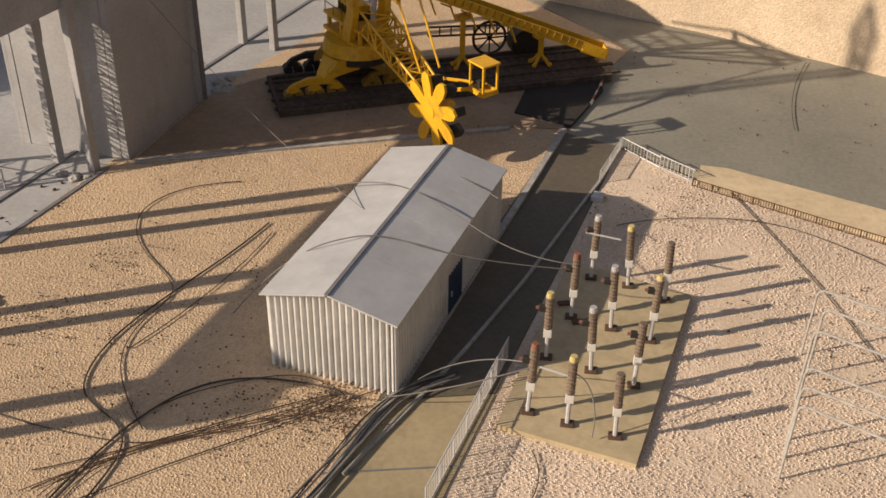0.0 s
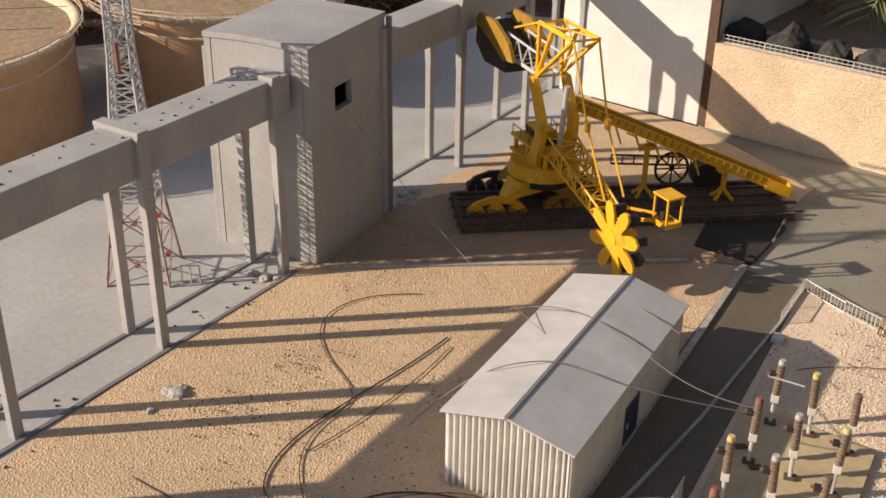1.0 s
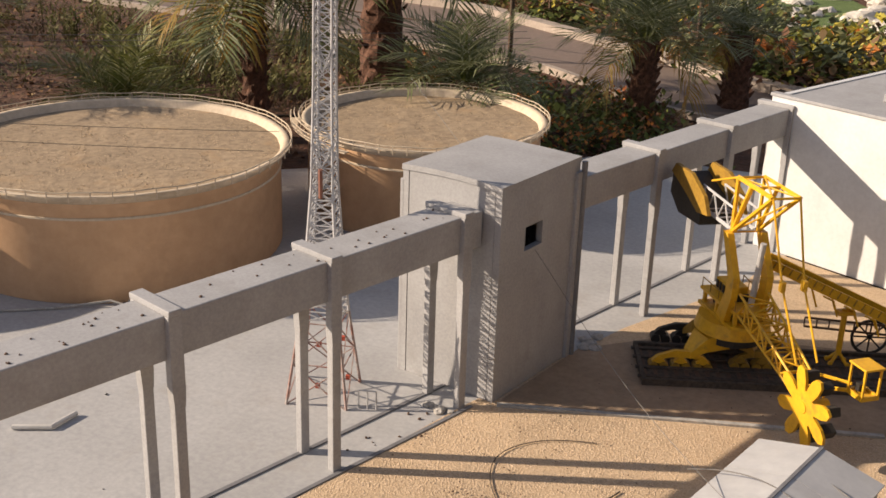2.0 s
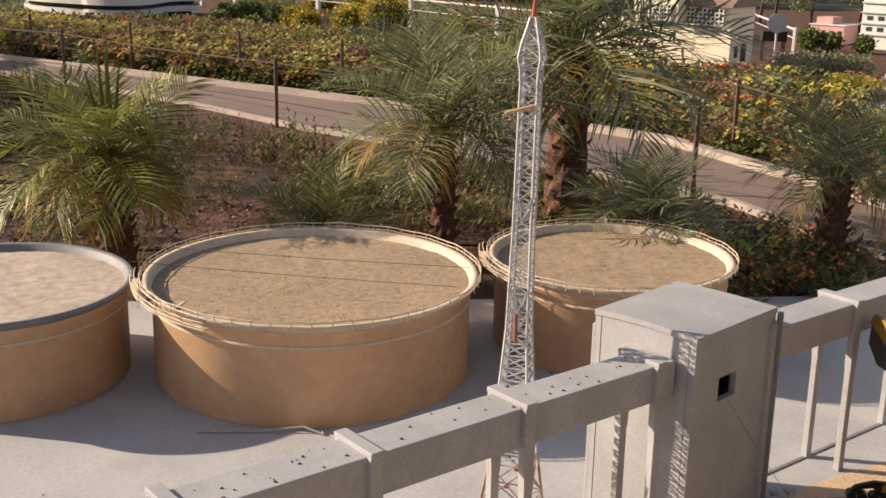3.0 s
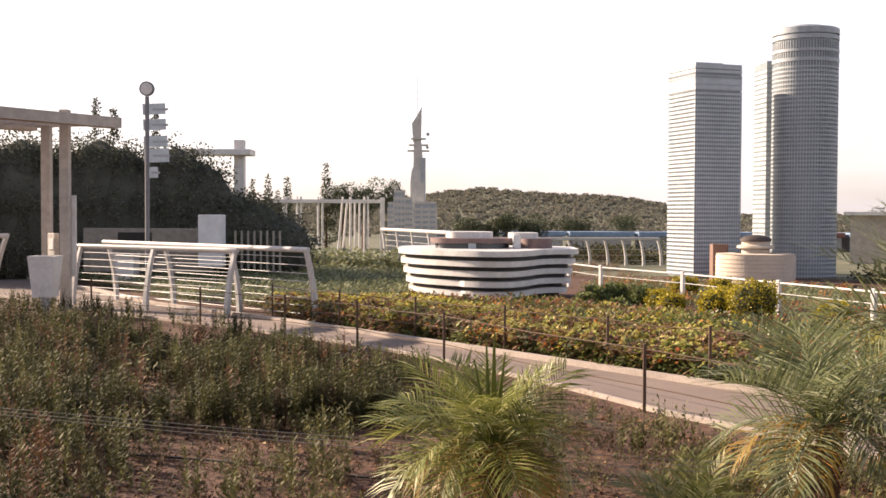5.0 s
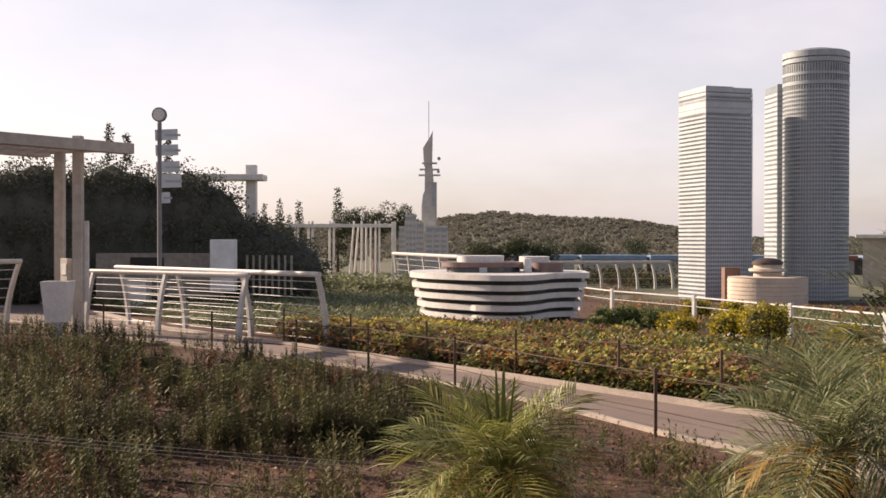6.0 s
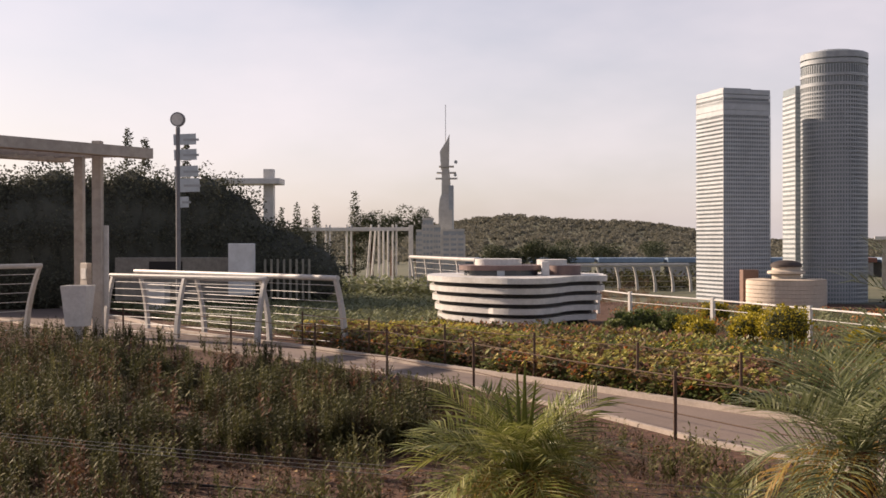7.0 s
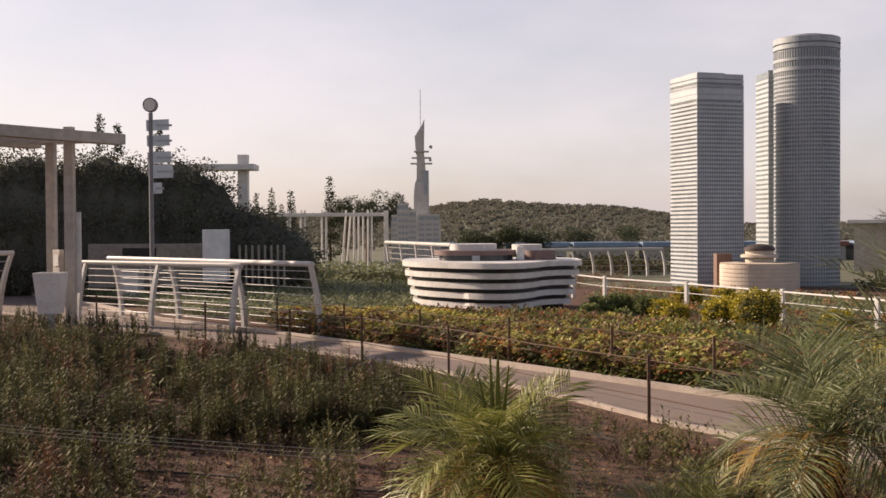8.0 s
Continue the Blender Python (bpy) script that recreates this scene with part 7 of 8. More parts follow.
def make_mall():
    m = thing("striped_model_building", Matrix.Translation((-19.55, 15.15, -0.03)) @ rotz(VIEW), "curved white model building with dark window bands", "building")
    # plan: wide rounded front, a dent beside its right end, flat back
    plan = [(-1.82, 0.1), (-1.76, -0.8), (-1.4, -1.6), (-0.8, -2.3), (-0.1, -2.85), (0.45, -2.8), (0.85, -2.2), (1.12, -1.55), (1.45, -1.2), (1.8, -1.12), (1.9, -0.7), (1.88, -0.2), (1.85, 0.6), (1.0, 1.3), (-1.0, 1.3), (-1.7, 0.9)]
    ring = []
    for i in range(len(plan)):
        a, b, c, d = (Vector(plan[(i + k) % len(plan)]) for k in (-1, 0, 1, 2))
        for j in range(7):
            t = j / 7
            ring.append(0.5 * (2 * b + (c - a) * t + (2 * a - 5 * b + 4 * c - d) * t * t + (3 * b - a - 3 * c + d) * t ** 3))

    def outline(k, step=0.0):
        """Plan scaled by k; step pushes the front right of its corner outwards."""
        return [(k * p.x, k * p.y - (step if p.x > -0.5 and p.y < -0.5 else 0.0)) for p in ring]
    for i in range(5):
        k, z = 0.905 + 0.03 * i, 0.16 + 0.2 * i
        part("white_band", prism(B(), outline(k, 0.09 if i < 2 else 0.0), z, z + 0.112), WHITEPAINT, m)
        if i < 4:
            part("window_band", prism(B(), outline(k - 0.05), z + 0.11, z + 0.202), BANDGLASS, m, "dark recessed window band")
    # shade below the lowest band is put into the plinth's black colour
    part("plinth", prism(B(), outline(0.82), -0.03, 0.162), COAL_SHADE, m, "plinth coloured dark for the shade under the bands")
    top = 1.072
    BROWNFACE = mat("brown_facade", (0.2, 0.13, 0.115), (0.14, 0.09, 0.085), 0.6, scale=8, big=2)

    def disc(x0, x1, y, ry, z0, z1, material, name, label=""):
        c, r = (x0 + x1) / 2, (x1 - x0) / 2
        part(name, prism(B(), [(c + r * math.copysign(abs(math.cos(a)) ** 0.7, math.cos(a)), y + ry * math.copysign(abs(math.sin(a)) ** 0.7, math.sin(a))) for a in (2 * math.pi * i / 48 for i in range(48))], z0, z1), material, m, label)
    disc(-1.08, 0.5, -0.4, 0.85, top - 0.01, top + 0.17, GLASSDARK, "upper_glass", "dark glazed upper storey")
    disc(-1.18, 0.56, -0.4, 0.92, top + 0.11, top + 0.21, BROWNFACE, "upper_storey", "brown upper storey rim")
    disc(0.7, 1.42, -0.3, 0.62, top - 0.01, top + 0.2, BROWNFACE, "upper_storey", "brown upper storey")
    disc(-0.84, 0.16, -0.3, 0.55, top + 0.21, top + 0.34, WHITEPAINT, "roof_drum")
    disc(0.5, 1.14, -0.1, 0.5, top + 0.2, top + 0.32, WHITEPAINT, "roof_drum")
    part("white_fin", box(B(), (0.63, -1.02, top + 0.14), (0.16, 0.22, 0.3), bevel=0.02), WHITEPAINT, m)
    part("white_fin", box(B(), (-0.3, -1.27, top + 0.06), (0.16, 0.06, 0.14), bevel=0.01), FACADE, m)


FACADE = mat("pale_grey_facade", (0.46, 0.49, 0.51), (0.4, 0.43, 0.45), 0.5, scale=6, big=1.0, bump=0.05)
make_mall()
TOWERGLASS = mat("tower_window_glass", (0.19, 0.225, 0.235), (0.23, 0.265, 0.275), 0.25, scale=5, big=1.5, bump=0.0, spec=0.5)
FACADE_DARK = mat("slate_facade", (0.37, 0.395, 0.41), (0.31, 0.335, 0.35), 0.45, scale=6, big=1.0, bump=0.05)


def window_rows(parent, m, width, z0, z1, rows, cols, material, depth=0.02, gap=0.25, band=0.55):
    """Raised floor bands with narrow mullions on one face: x along the face, y outwards."""
    h = (z1 - z0) / rows
    for r in range(rows):
        part("floor_band", box(B(), (0, 0, z0 + h * (r + 0.5)), (width, depth, h * band), m), material, parent)
    o = B()
    for c in range(cols + 1):
        box(o, (-width / 2 + width * c / cols, -0.001, (z0 + z1) / 2), (width / cols * gap, depth * 0.92, z1 - z0), m)
    part("mullions", o, material, parent)["kind"] = "stuff"


def make_square_tower():
    a = VIEW + math.radians(19)
    t = thing("square_tower", Matrix.Translation((-21.95, 24.6, -0.03)) @ rotz(a), "tall square model skyscraper with a grey grid facade", "building")
    W, H = 1.5, 6.05
    part("core", box(B(), (W / 2, W / 2, H / 2), (W - 0.03, W - 0.03, H)), TOWERGLASS, t)
    window_rows(t, Matrix.Translation((W / 2, 0, 0)), W, 0.05, H - 0.75, 44, 20, FACADE, gap=0.38, band=0.42)
    window_rows(t, Matrix.Translation((0, W / 2, 0)) @ rotz(-math.pi / 2), W, 0.05, H - 0.75, 44, 20, FACADE, gap=0.12)
    for m in (Matrix.Translation((W / 2, 0, 0)), Matrix.Translation((0, W / 2, 0)) @ rotz(-math.pi / 2)):
        part("crown_band", box(B(), (0, 0, H - 0.05), (W, 0.024, 0.1), m), FACADE, t)
        window_rows(t, m, W, H - 0.4, H - 0.1, 2, 30, FACADE, gap=0.3)
        part("crown_band", box(B(), (0, 0, H - 0.48), (W, 0.024, 0.14), m), FACADE, t)
        window_rows(t, m, W, H - 0.75, H - 0.27, 2, 30, FACADE, gap=0.35)
    part("roof", box(B(), (W / 2, W / 2, H + 0.01), (W, W, 0.05)), FACADE, t)
    part("roof_box", box(B(), (W * 0.45, W / 2, H + 0.07), (W * 0.6, W * 0.5, 0.09)), FACADE_DARK, t)


make_square_tower()


def make_round_tower():
    t = thing("round_tower", Matrix.Translation((-20.8, 28.02, -0.03)), "tall round model skyscraper with a fine grey grid", "building")
    R, H = 0.93, 7.2
    part("core", rod(B(), (0, 0, 0), (0, 0, H - 0.05), R - 0.03, 64), TOWERGLASS, t)
    rows = 50
    h = (H - 1.1) / rows
    ring = B()
    rings = lathe(ring, [(R - 0.02, -h * 0.2), (R, -h * 0.2), (R, h * 0.2), (R - 0.02, h * 0.2)], 64, closed=True)
    me = None
    for r in range(rows):
        if me is None:
            o = part("floor_band", ring, FACADE_DARK, t)
            me = o.data
        else:
            o = new("floor_band", me)
            o.parent = t
        o.matrix_basis = Matrix.Translation((0, 0, h * (r + 0.5)))
    bm = B()
    for k in range(72):
        a = 2 * math.pi * k / 72
        box(bm, (R - 0.008, 0, (H - 0.4) / 2), (0.016, 0.03, H - 0.4), rotz(a))
    part("mullions", bm, FACADE_DARK, t)["kind"] = "stuff"
    for z, hh in ((H - 1.0, 0.1), (H - 0.72, 0.08), (H - 0.36, 0.12)):
        bm = B()
        lathe(bm, [(R - 0.02, z), (R + 0.01, z), (R + 0.01, z + hh), (R - 0.02, z + hh)], 64, closed=True)
        part("crown_band", bm, FACADE_DARK, t)
    bm = B()
    rg = lathe(bm, [(R + 0.012, H - 0.2), (R + 0.012, H - 0.03), (R - 0.05, H)], 64)
    bm.faces.new(rg[-1])
    part("crown_wall", bm, FACADE_DARK, t)
    part("roof_box", rod(B(), (0, 0, H), (0, 0, H + 0.07), R * 0.6, 32), FACADE_DARK, t)


make_round_tower()
t = thing("slab_tower", Matrix.Translation((-22.47, 28.73, -0.03)) @ rotz(VIEW + math.radians(7)), "slim dark model skyscraper beside the round one", "building")
part("core", box(B(), (0.0, 0.5, 3.25), (0.40, 1.0, 6.5)), TOWERGLASS, t)
window_rows(t, Matrix.Translation((0, 0, 0)), 0.42, 0.05, 6.3, 42, 10, FACADE_DARK)
window_rows(t, Matrix.Translation((-0.2, 0.5, 0)) @ rotz(-math.pi / 2), 1.0, 0.05, 6.3, 42, 14, FACADE)
part("crown_band", box(B(), (0, 0.0, 6.42), (0.44, 0.03, 0.22)), FACADE_DARK, t)

# ---- low round cream building ----
t = thing("rotunda", Matrix.Translation((-19.4, 24.1, -0.03)), "low round cream model building with a dark dome", "building")
bm = B()
prof = []
for k in range(7):
    z = 0.02 + k * 0.105
    prof += [(1.02, z), (1.02, z + 0.085), (1.0, z + 0.087), (1.0, z + 0.103)]
prof += [(1.02, 0.78), (0.55, 0.80)]
lathe(bm, prof, 64)
part("lower_drum", bm, OLDSTONE, t)
bm = B()
lathe(bm, [(0.36, 0.79), (0.36, 0.9), (0.48, 0.93), (0.48, 0.99), (0.36, 1.02), (0.36, 1.1)], 48)
part("upper_drum", bm, OLDSTONE, t)
bm = B()
lathe(bm, [(0.40, 1.1), (0.40, 1.16), (0.33, 1.22), (0.18, 1.27), (0.01, 1.28)], 40)
part("dome", bm, mat("dark_brown_dome", (0.07, 0.05, 0.045), (0.05, 0.04, 0.035), 0.6, scale=10, big=3), t, "dark brown dome")
t = thing("brown_block", Matrix.Translation((-20.75, 24.25, -0.03)) @ rotz(VIEW), "small brown block beside the round building", "building")
part("body", box(B(), (0, 0, 0.5), (0.42, 0.42, 1.0), bevel=0.01), mat("brown_plaster", (0.2, 0.12, 0.09), (0.16, 0.1, 0.075), 0.7, scale=10, big=2), t)

# ---- white rails ----
def plate_post(bm, x, h, lean, w0=0.1, w1=0.065, t=0.035, sweep=0.0):
    """A tapered flat post that sweeps over towards its top."""
    rings = []
    for k in range(8):
        u = k / 7
        y, z, w = -lean * u ** 1.9, h * u, (w0 + (w1 - w0) * u) / 2
        rings.append([bm.verts.new((x + sx * w + sweep * (1 - u ** 2.2), y + sy * t, z)) for sx, sy in ((-1, -1), (1, -1), (1, 1), (-1, 1))])
    for a, b in zip(rings[:-1], rings[1:]):
        for q in range(4):
            bm.faces.new((a[q], a[(q + 1) % 4], b[(q + 1) % 4], b[q]))
    bm.faces.new(rings[0][::-1])
    bm.faces.new(rings[-1])
    return bm


def curved_rail(p, q, h, label, posts, bars=7, lean=0.2, over=0.25, r=0.045, sweep=0.0):
    p, q = Vector(p), Vector(q)
    d = q - p
    L = d.length
    f = thing("white_railing", Matrix.Translation((p.x, p.y, -0.03)) @ rotz(math.atan2(d.y, d.x)), label, "railing", "white railings")
    for k in range(posts):
        part("post", plate_post(B(), L * k / (posts - 1), h, lean, sweep=sweep), RAILPAINT, f)
    part("top_rail", rod(B(), (-over, -lean, h), (L + 0.06, -lean, h), r, 10), RAILPAINT, f)
    for b in range(bars):
        u = (b + 0.9) / (bars + 0.8)
        part("bar", rod(B(), (-over * 0.5, -lean * u ** 1.9, h * u), (L, -lean * u ** 1.9, h * u), 0.0065, 5), RAILPAINT, f)


curved_rail((-21.9, 6.95), (-18.0, 8.3), 1.14, "white curved bridge railing with thin bars", 3, 8, -0.2, 0.1)
curved_rail((-22.7, 8.1), (-16.37, 9.1), 1.19, "white curved bridge railing with thin bars", 4, 8, 0.2, 0.15)
curved_rail((-22.2, 5.55), (-21.2, 3.2), 1.35, "white curved bridge railing with thin bars", 3, 7, -0.4, 0.03)
curved_rail((-32.5, 21.1), (-25.6, 18.7), 1.27, "white railing with thin bars behind the striped building", 5, 6, 0.1, 0.1, 0.055)
curved_rail((-29.87, 26.15), (-28.21, 29.75), 0.95, "white railing with bowed posts before the towers", 7, 4, 0.1, 0.4, 0.06, 0.2)


def low_rail(points, h, label, wide=0.075):
    o = Vector((points[0][0], points[0][1], -0.03))
    f = thing("low_rail", Matrix.Translation(o), label, "railing")
    for x, y in points:
        part("post", box(B(), Vector((x, y, h / 2)) - Vector((o.x, o.y, 0)), (wide, wide, h), bevel=0.006), WHITEPAINT, f)
    for (x0, y0), (x1, y1) in zip(points[:-1], points[1:]):
        for z in (0.62, 0.92):
            part("bar", rod(B(), (x0 - o.x, y0 - o.y, h * z), (x1 - o.x, y1 - o.y, h * z), 0.017 if z > 0.7 else 0.007, 6), WHITEPAINT, f)


low_rail([(-22.2, 19.6), (-21.0, 18.95), (-19.0, 18.1), (-16.0, 17.5), (-12.95, 16.6), (-10.6, 15.9), (-8.6, 15.2)], 0.63, "low white rail round the planted beds")

# pale side path towards the colonnade
tagged(obj("side_path", strip_along(B(), [(-26.0, 12.6), (-29.5, 16.6), (-32.8, 20.2), (-38.7, 22.9), (-46.0, 26.2)], 1.5, -0.06, -0.004), PATHKERB), "pale curving side path towards the colonnade", "path", kind="structure")

# ---- pergola, bin, signpost, hedge ----
PERGOLA = mat("weathered_beige_paint", (0.46, 0.41, 0.36), (0.36, 0.32, 0.28), 0.7, scale=6, big=0.8, stain=(0.28, 0.24, 0.2), stain_amt=0.4)
t = thing("pergola", pose(-21.2, 6.5, -0.03), "weathered white pergola with a broad flat roof on twin posts", "pergola")
for x, y in ((-21.87, 6.46), (-21.17, 6.58), (-20.9, 3.6)):
    part("post", box(B(), (0, 0, 1.83), (0.17, 0.17, 3.68), Matrix.Translation((x + 21.2, y - 6.5, 0)) @ rotz(VIEW), bevel=0.01), PERGOLA, t)
# roof: deep front beam, back beam and rafters; gaps added to thin its shadow
FRONT = [Vector((2.52, -3.92, 0)), Vector((1.81, -2.1, 0)), Vector((0.62, 0.93, 0))]
BACK = Vector((-1.75, -1.0, 0))
for off in (Vector((0, 0, 0)), BACK):
    part("roof_beam", prism(B(), [(p + off + Vector(d)).to_2d() for p, d in ((FRONT[0], (0, 0, 0)), (FRONT[1], (0, 0, 0)), (FRONT[2], (0, 0, 0)), (FRONT[2], (-0.3, -0.1, 0)), (FRONT[1], (-0.3, -0.1, 0)), (FRONT[0], (-0.3, -0.1, 0)))], 3.34, 3.53), PERGOLA, t)
for k in range(17):
    f = k / 16 * 2
    p = FRONT[int(min(f, 1.999))].lerp(FRONT[int(min(f, 1.999)) + 1], f - int(min(f, 1.999))) + Vector((-0.2, -0.05, 0))
    q = p + BACK
    w = Vector((0.05, 0.0, 0)) if k % 2 else Vector((0.035, 0.03, 0))
    part("rafter", prism(B(), [(p - w).to_2d(), (p + w).to_2d(), (q + w).to_2d(), (q - w).to_2d()], 3.4, 3.5), PERGOLA, t)
part("side_panel", box(B(), (0.1, 0.09, 1.35), (0.14, 0.03, 1.5), Matrix.Translation((0.03, 0.08, 0)) @ rotz(VIEW)), WHITEPAINT, t, "white panel on the post")
nb = part("notice_box", box(B(), (-0.33, 0.03, 1.15), (0.26, 0.1, 0.5), rotz(VIEW * 0.2), bevel=0.01), PERGOLA, t, "grey notice box between the posts")
part("notice_sheet", box(B(), (-0.31, -0.03, 1.2), (0.18, 0.01, 0.2), rotz(VIEW * 0.2)), WHITEPAINT, nb)
bn = thing("litter_bin", Matrix.Translation((-20.4, 5.97, -0.03)) @ rotz(VIEW), "white tapered litter bin with a dark opening before the pergola posts", "bin")
bm = B()
vs = []
for w, z in ((0.17, 0.3), (0.235, 1.02), (0.19, 1.02), (0.16, 0.9)):
    vs.append([bm.verts.new((sx * w, sy * w, z)) for sx, sy in ((-1, -1), (1, -1), (1, 1), (-1, 1))])
for a, b in zip(vs[:-1], vs[1:]):
    for k in range(4):
        bm.faces.new((a[k], a[(k + 1) % 4], b[(k + 1) % 4], b[k]))
bm.faces.new(vs[0][::-1])
bm.faces.new(vs[-1])
part("body", bm, WHITEPAINT, bn)
part("liner", box(B(), (0, 0, 0.91), (0.3, 0.3, 0.012)), COAL_SHADE, bn, "dark opening")
part("stand", box(B(), (0, 0, 0.15), (0.12, 0.12, 0.31)), STEEL, bn)

sg = thing("signpost", Matrix.Translation((-24.25, 9.38, -0.14)) @ rotz(VIEW), "slim dark signpost with a round clock and pale boards", "signpost")
part("post", rod(B(), (0, 0, 0), (0, 0, 4.45), 0.05, 10), RIM_GREY, sg)
part("clock_ring", rod(B(), (0, -0.05, 4.62), (0, 0.05, 4.62), 0.16, 32), RIM_GREY, sg, "dark clock ring")
part("clock_face", rod(B(), (0, -0.06, 4.62), (0, -0.052, 4.62), 0.13, 32), WHITEPAINT, sg, "white blank clock face")
BOARD = mat("pale_sign_board", (0.5, 0.55, 0.58), (0.45, 0.5, 0.53), 0.4, scale=10, big=3, bump=0.0)
for z, w, hh in ((4.17, 0.5, 0.24), (3.83, 0.5, 0.24), (3.46, 0.52, 0.24), (3.15, 0.54, 0.3), (2.78, 0.28, 0.24)):
    b = part("sign_board", box(B(), (0.05 + w / 2, 0, z), (w, 0.03, hh), Matrix.Rotation(math.radians(-2), 4, "Y")), BOARD, sg)
    part("text_bar", box(B(), (0.05 + w / 2, -0.018, z), (w * 0.7, 0.004, 0.05)), FACADE_DARK, b)
blobs = []
for k in range(17):
    u = k / 16
    cx, cy = -33.5 + 4.9 * u, 5.2 + 9.6 * u
    top = 3.7 - 0.25 * math.sin(k * 1.9) - (2.1 * max(0, (u - 0.72) / 0.28) ** 1.3)
    blobs.append((cx, cy, top * 0.45, 1.15, 1.15, top * 0.56))
hd = leaf_cloud("hedge", blobs, 1900, 0.09, DARKHEDGE, "tall dense dark green hedge", "hedge")
# solid cores, toned darker than the leaves as shade within the hedge
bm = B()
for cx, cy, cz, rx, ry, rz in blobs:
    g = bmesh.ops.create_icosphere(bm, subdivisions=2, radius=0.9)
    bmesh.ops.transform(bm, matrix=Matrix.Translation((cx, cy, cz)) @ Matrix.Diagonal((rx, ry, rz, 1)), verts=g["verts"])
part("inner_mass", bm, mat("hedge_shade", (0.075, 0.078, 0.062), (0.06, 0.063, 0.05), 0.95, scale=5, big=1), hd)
for x, y, h in ((-29.8, 10.2, 4.75), (-29.6, 10.6, 4.5), (-29.2, 11.6, 4.4)):
    leaf_cloud("hedge_shoot", [(x, y, h - 0.45, 0.09, 0.09, 0.5)], 3000, 0.09, DARKHEDGE, "upright shoot above the hedge", "shrub")
w = thing("low_wall", Matrix.Translation((-27.2, 11.3, -0.03)) @ rotz(VIEW), "grey low wall with a white utility box before the hedge", "wall")
part("wall", box(B(), (-0.7, 0, 0.85), (3.2, 0.25, 1.1), bevel=0.02), mat("weathered_wall", (0.26, 0.24, 0.21), (0.18, 0.165, 0.14), 0.9, scale=8, big=1.5, bump=0.2), w)
part("utility_box", box(B(), (0.95, -0.2, 1.1), (0.62, 0.35, 1.3), bevel=0.02), WHITEWALL, w)
part("dark_opening", box(B(), (-1.0, -0.128, 1.12), (0.85, 0.012, 0.36)), COAL_SHADE, w, "dark opening in the wall")
for k in range(8):
    part("slat", box(B(), (1.5 + 0.16 * k, 0, 0.85), (0.05, 0.05, 1.0)), YARD, w)
pb = thing("planter_box", Matrix.Translation((-27.6, 10.15, -0.03)) @ rotz(VIEW), "white square planter box behind the railings", "planter")
part("body", box(B(), (0, 0, 0.36), (0.54, 0.54, 0.72), bevel=0.02), WHITEPAINT, pb)
part("rim", box(B(), (0, 0, 0.74), (0.6, 0.6, 0.06), bevel=0.01), WHITEPAINT, pb)
part("soil_fill", box(B(), (0, 0, 0.765), (0.46, 0.46, 0.02)), SOIL, pb)
t = thing("pergola", Matrix.Translation((-31.8, 15.0, -0.03)) @ rotz(VIEW), "white pergola behind the hedge", "pergola")
part("post", box(B(), (0.3, 0, 2.0), (0.3, 0.3, 4.0)), WHITEPAINT, t)
part("post", box(B(), (-1.2, 0.4, 1.7), (0.22, 0.22, 3.4)), WHITEPAINT, t)
part("beam", box(B(), (-0.4, 0, 3.62), (2.2, 0.9, 0.18), bevel=0.02), WHITEPAINT, t)

# ---- colonnade, spire tower, striped blocks ----
t = thing("colonnade", Matrix.Translation((-36.4, 21.1, -0.03)) @ rotz(VIEW), "white colonnade with a long beam over paired columns", "colonnade")
part("beam", box(B(), (0.05, 0, 2.25), (4.0, 0.2, 0.13), bevel=0.01), WHITEPAINT, t)
for k, x in enumerate((-1.6, -1.5, -1.1, -0.96, -0.33, -0.17, 0.54, 0.66, 0.74, 0.82, 0.95, 1.08, 1.37, 1.5)):
    y = 0.35 + 0.5 * (k % 3) if 0.5 < x < 1.2 else 0.0
    part("column", rod(B(), (x - (0.2 if 0.5 < x < 0.7 else 0), y, 0), (x, y, 2.42 - 0.1 * (k % 3 if 0.5 < x < 1.2 else 0)), 0.04, 8), WHITEPAINT, t)
part("end_post", box(B(), (2.04, -0.1, 1.18), (0.16, 0.16, 2.4), bevel=0.01), WHITEPAINT, t)
t = thing("spire_tower", Matrix.Translation((-32.9, 22.7, -0.03)) @ rotz(VIEW), "slim grey concrete spire with dishes", "tower")
bm = B()
vs = []
for w0, w1, z in ((0.25, 0.25, 0), (0.24, 0.24, 2.9), (0.2, 0.2, 3.3), (0.14, 0.2, 3.45), (0.13, 0.13, 4.3)):
    vs.append([bm.verts.new((sx * (w0 if sx < 0 else w1), sy * w0, z)) for sx, sy in ((-1, -1), (1, -1), (1, 1), (-1, 1))])
for a, b in zip(vs[:-1], vs[1:]):
    for k in range(4):
        bm.faces.new((a[k], a[(k + 1) % 4], b[(k + 1) % 4], b[k]))
bm.faces.new(vs[-1])
SPIRE = mat("pale_spire_concrete", (0.56, 0.53, 0.48), (0.48, 0.45, 0.4), 0.7, scale=8, big=1.5)
part("shaft", bm, SPIRE, t)
part("shaft_panel", box(B(), (0.2, -0.02, 2.9), (0.16, 0.44, 1.7)), FACADE_DARK, t)
bm = B()
slab(bm, [(-0.16, 4.3), (0.12, 4.3), (0.14, 5.55), (0.05, 5.35), (-0.2, 4.95)], 0.16, Matrix.Rotation(math.pi / 2, 4, "X"))
part("fin", bm, SPIRE, t)
for z, r in ((4.0, 0.38), (4.2, 0.34), (4.42, 0.26)):
    part("platform", box(B(), (0.03, 0, z), (2 * r, 0.3, 0.05)), SPIRE, t)
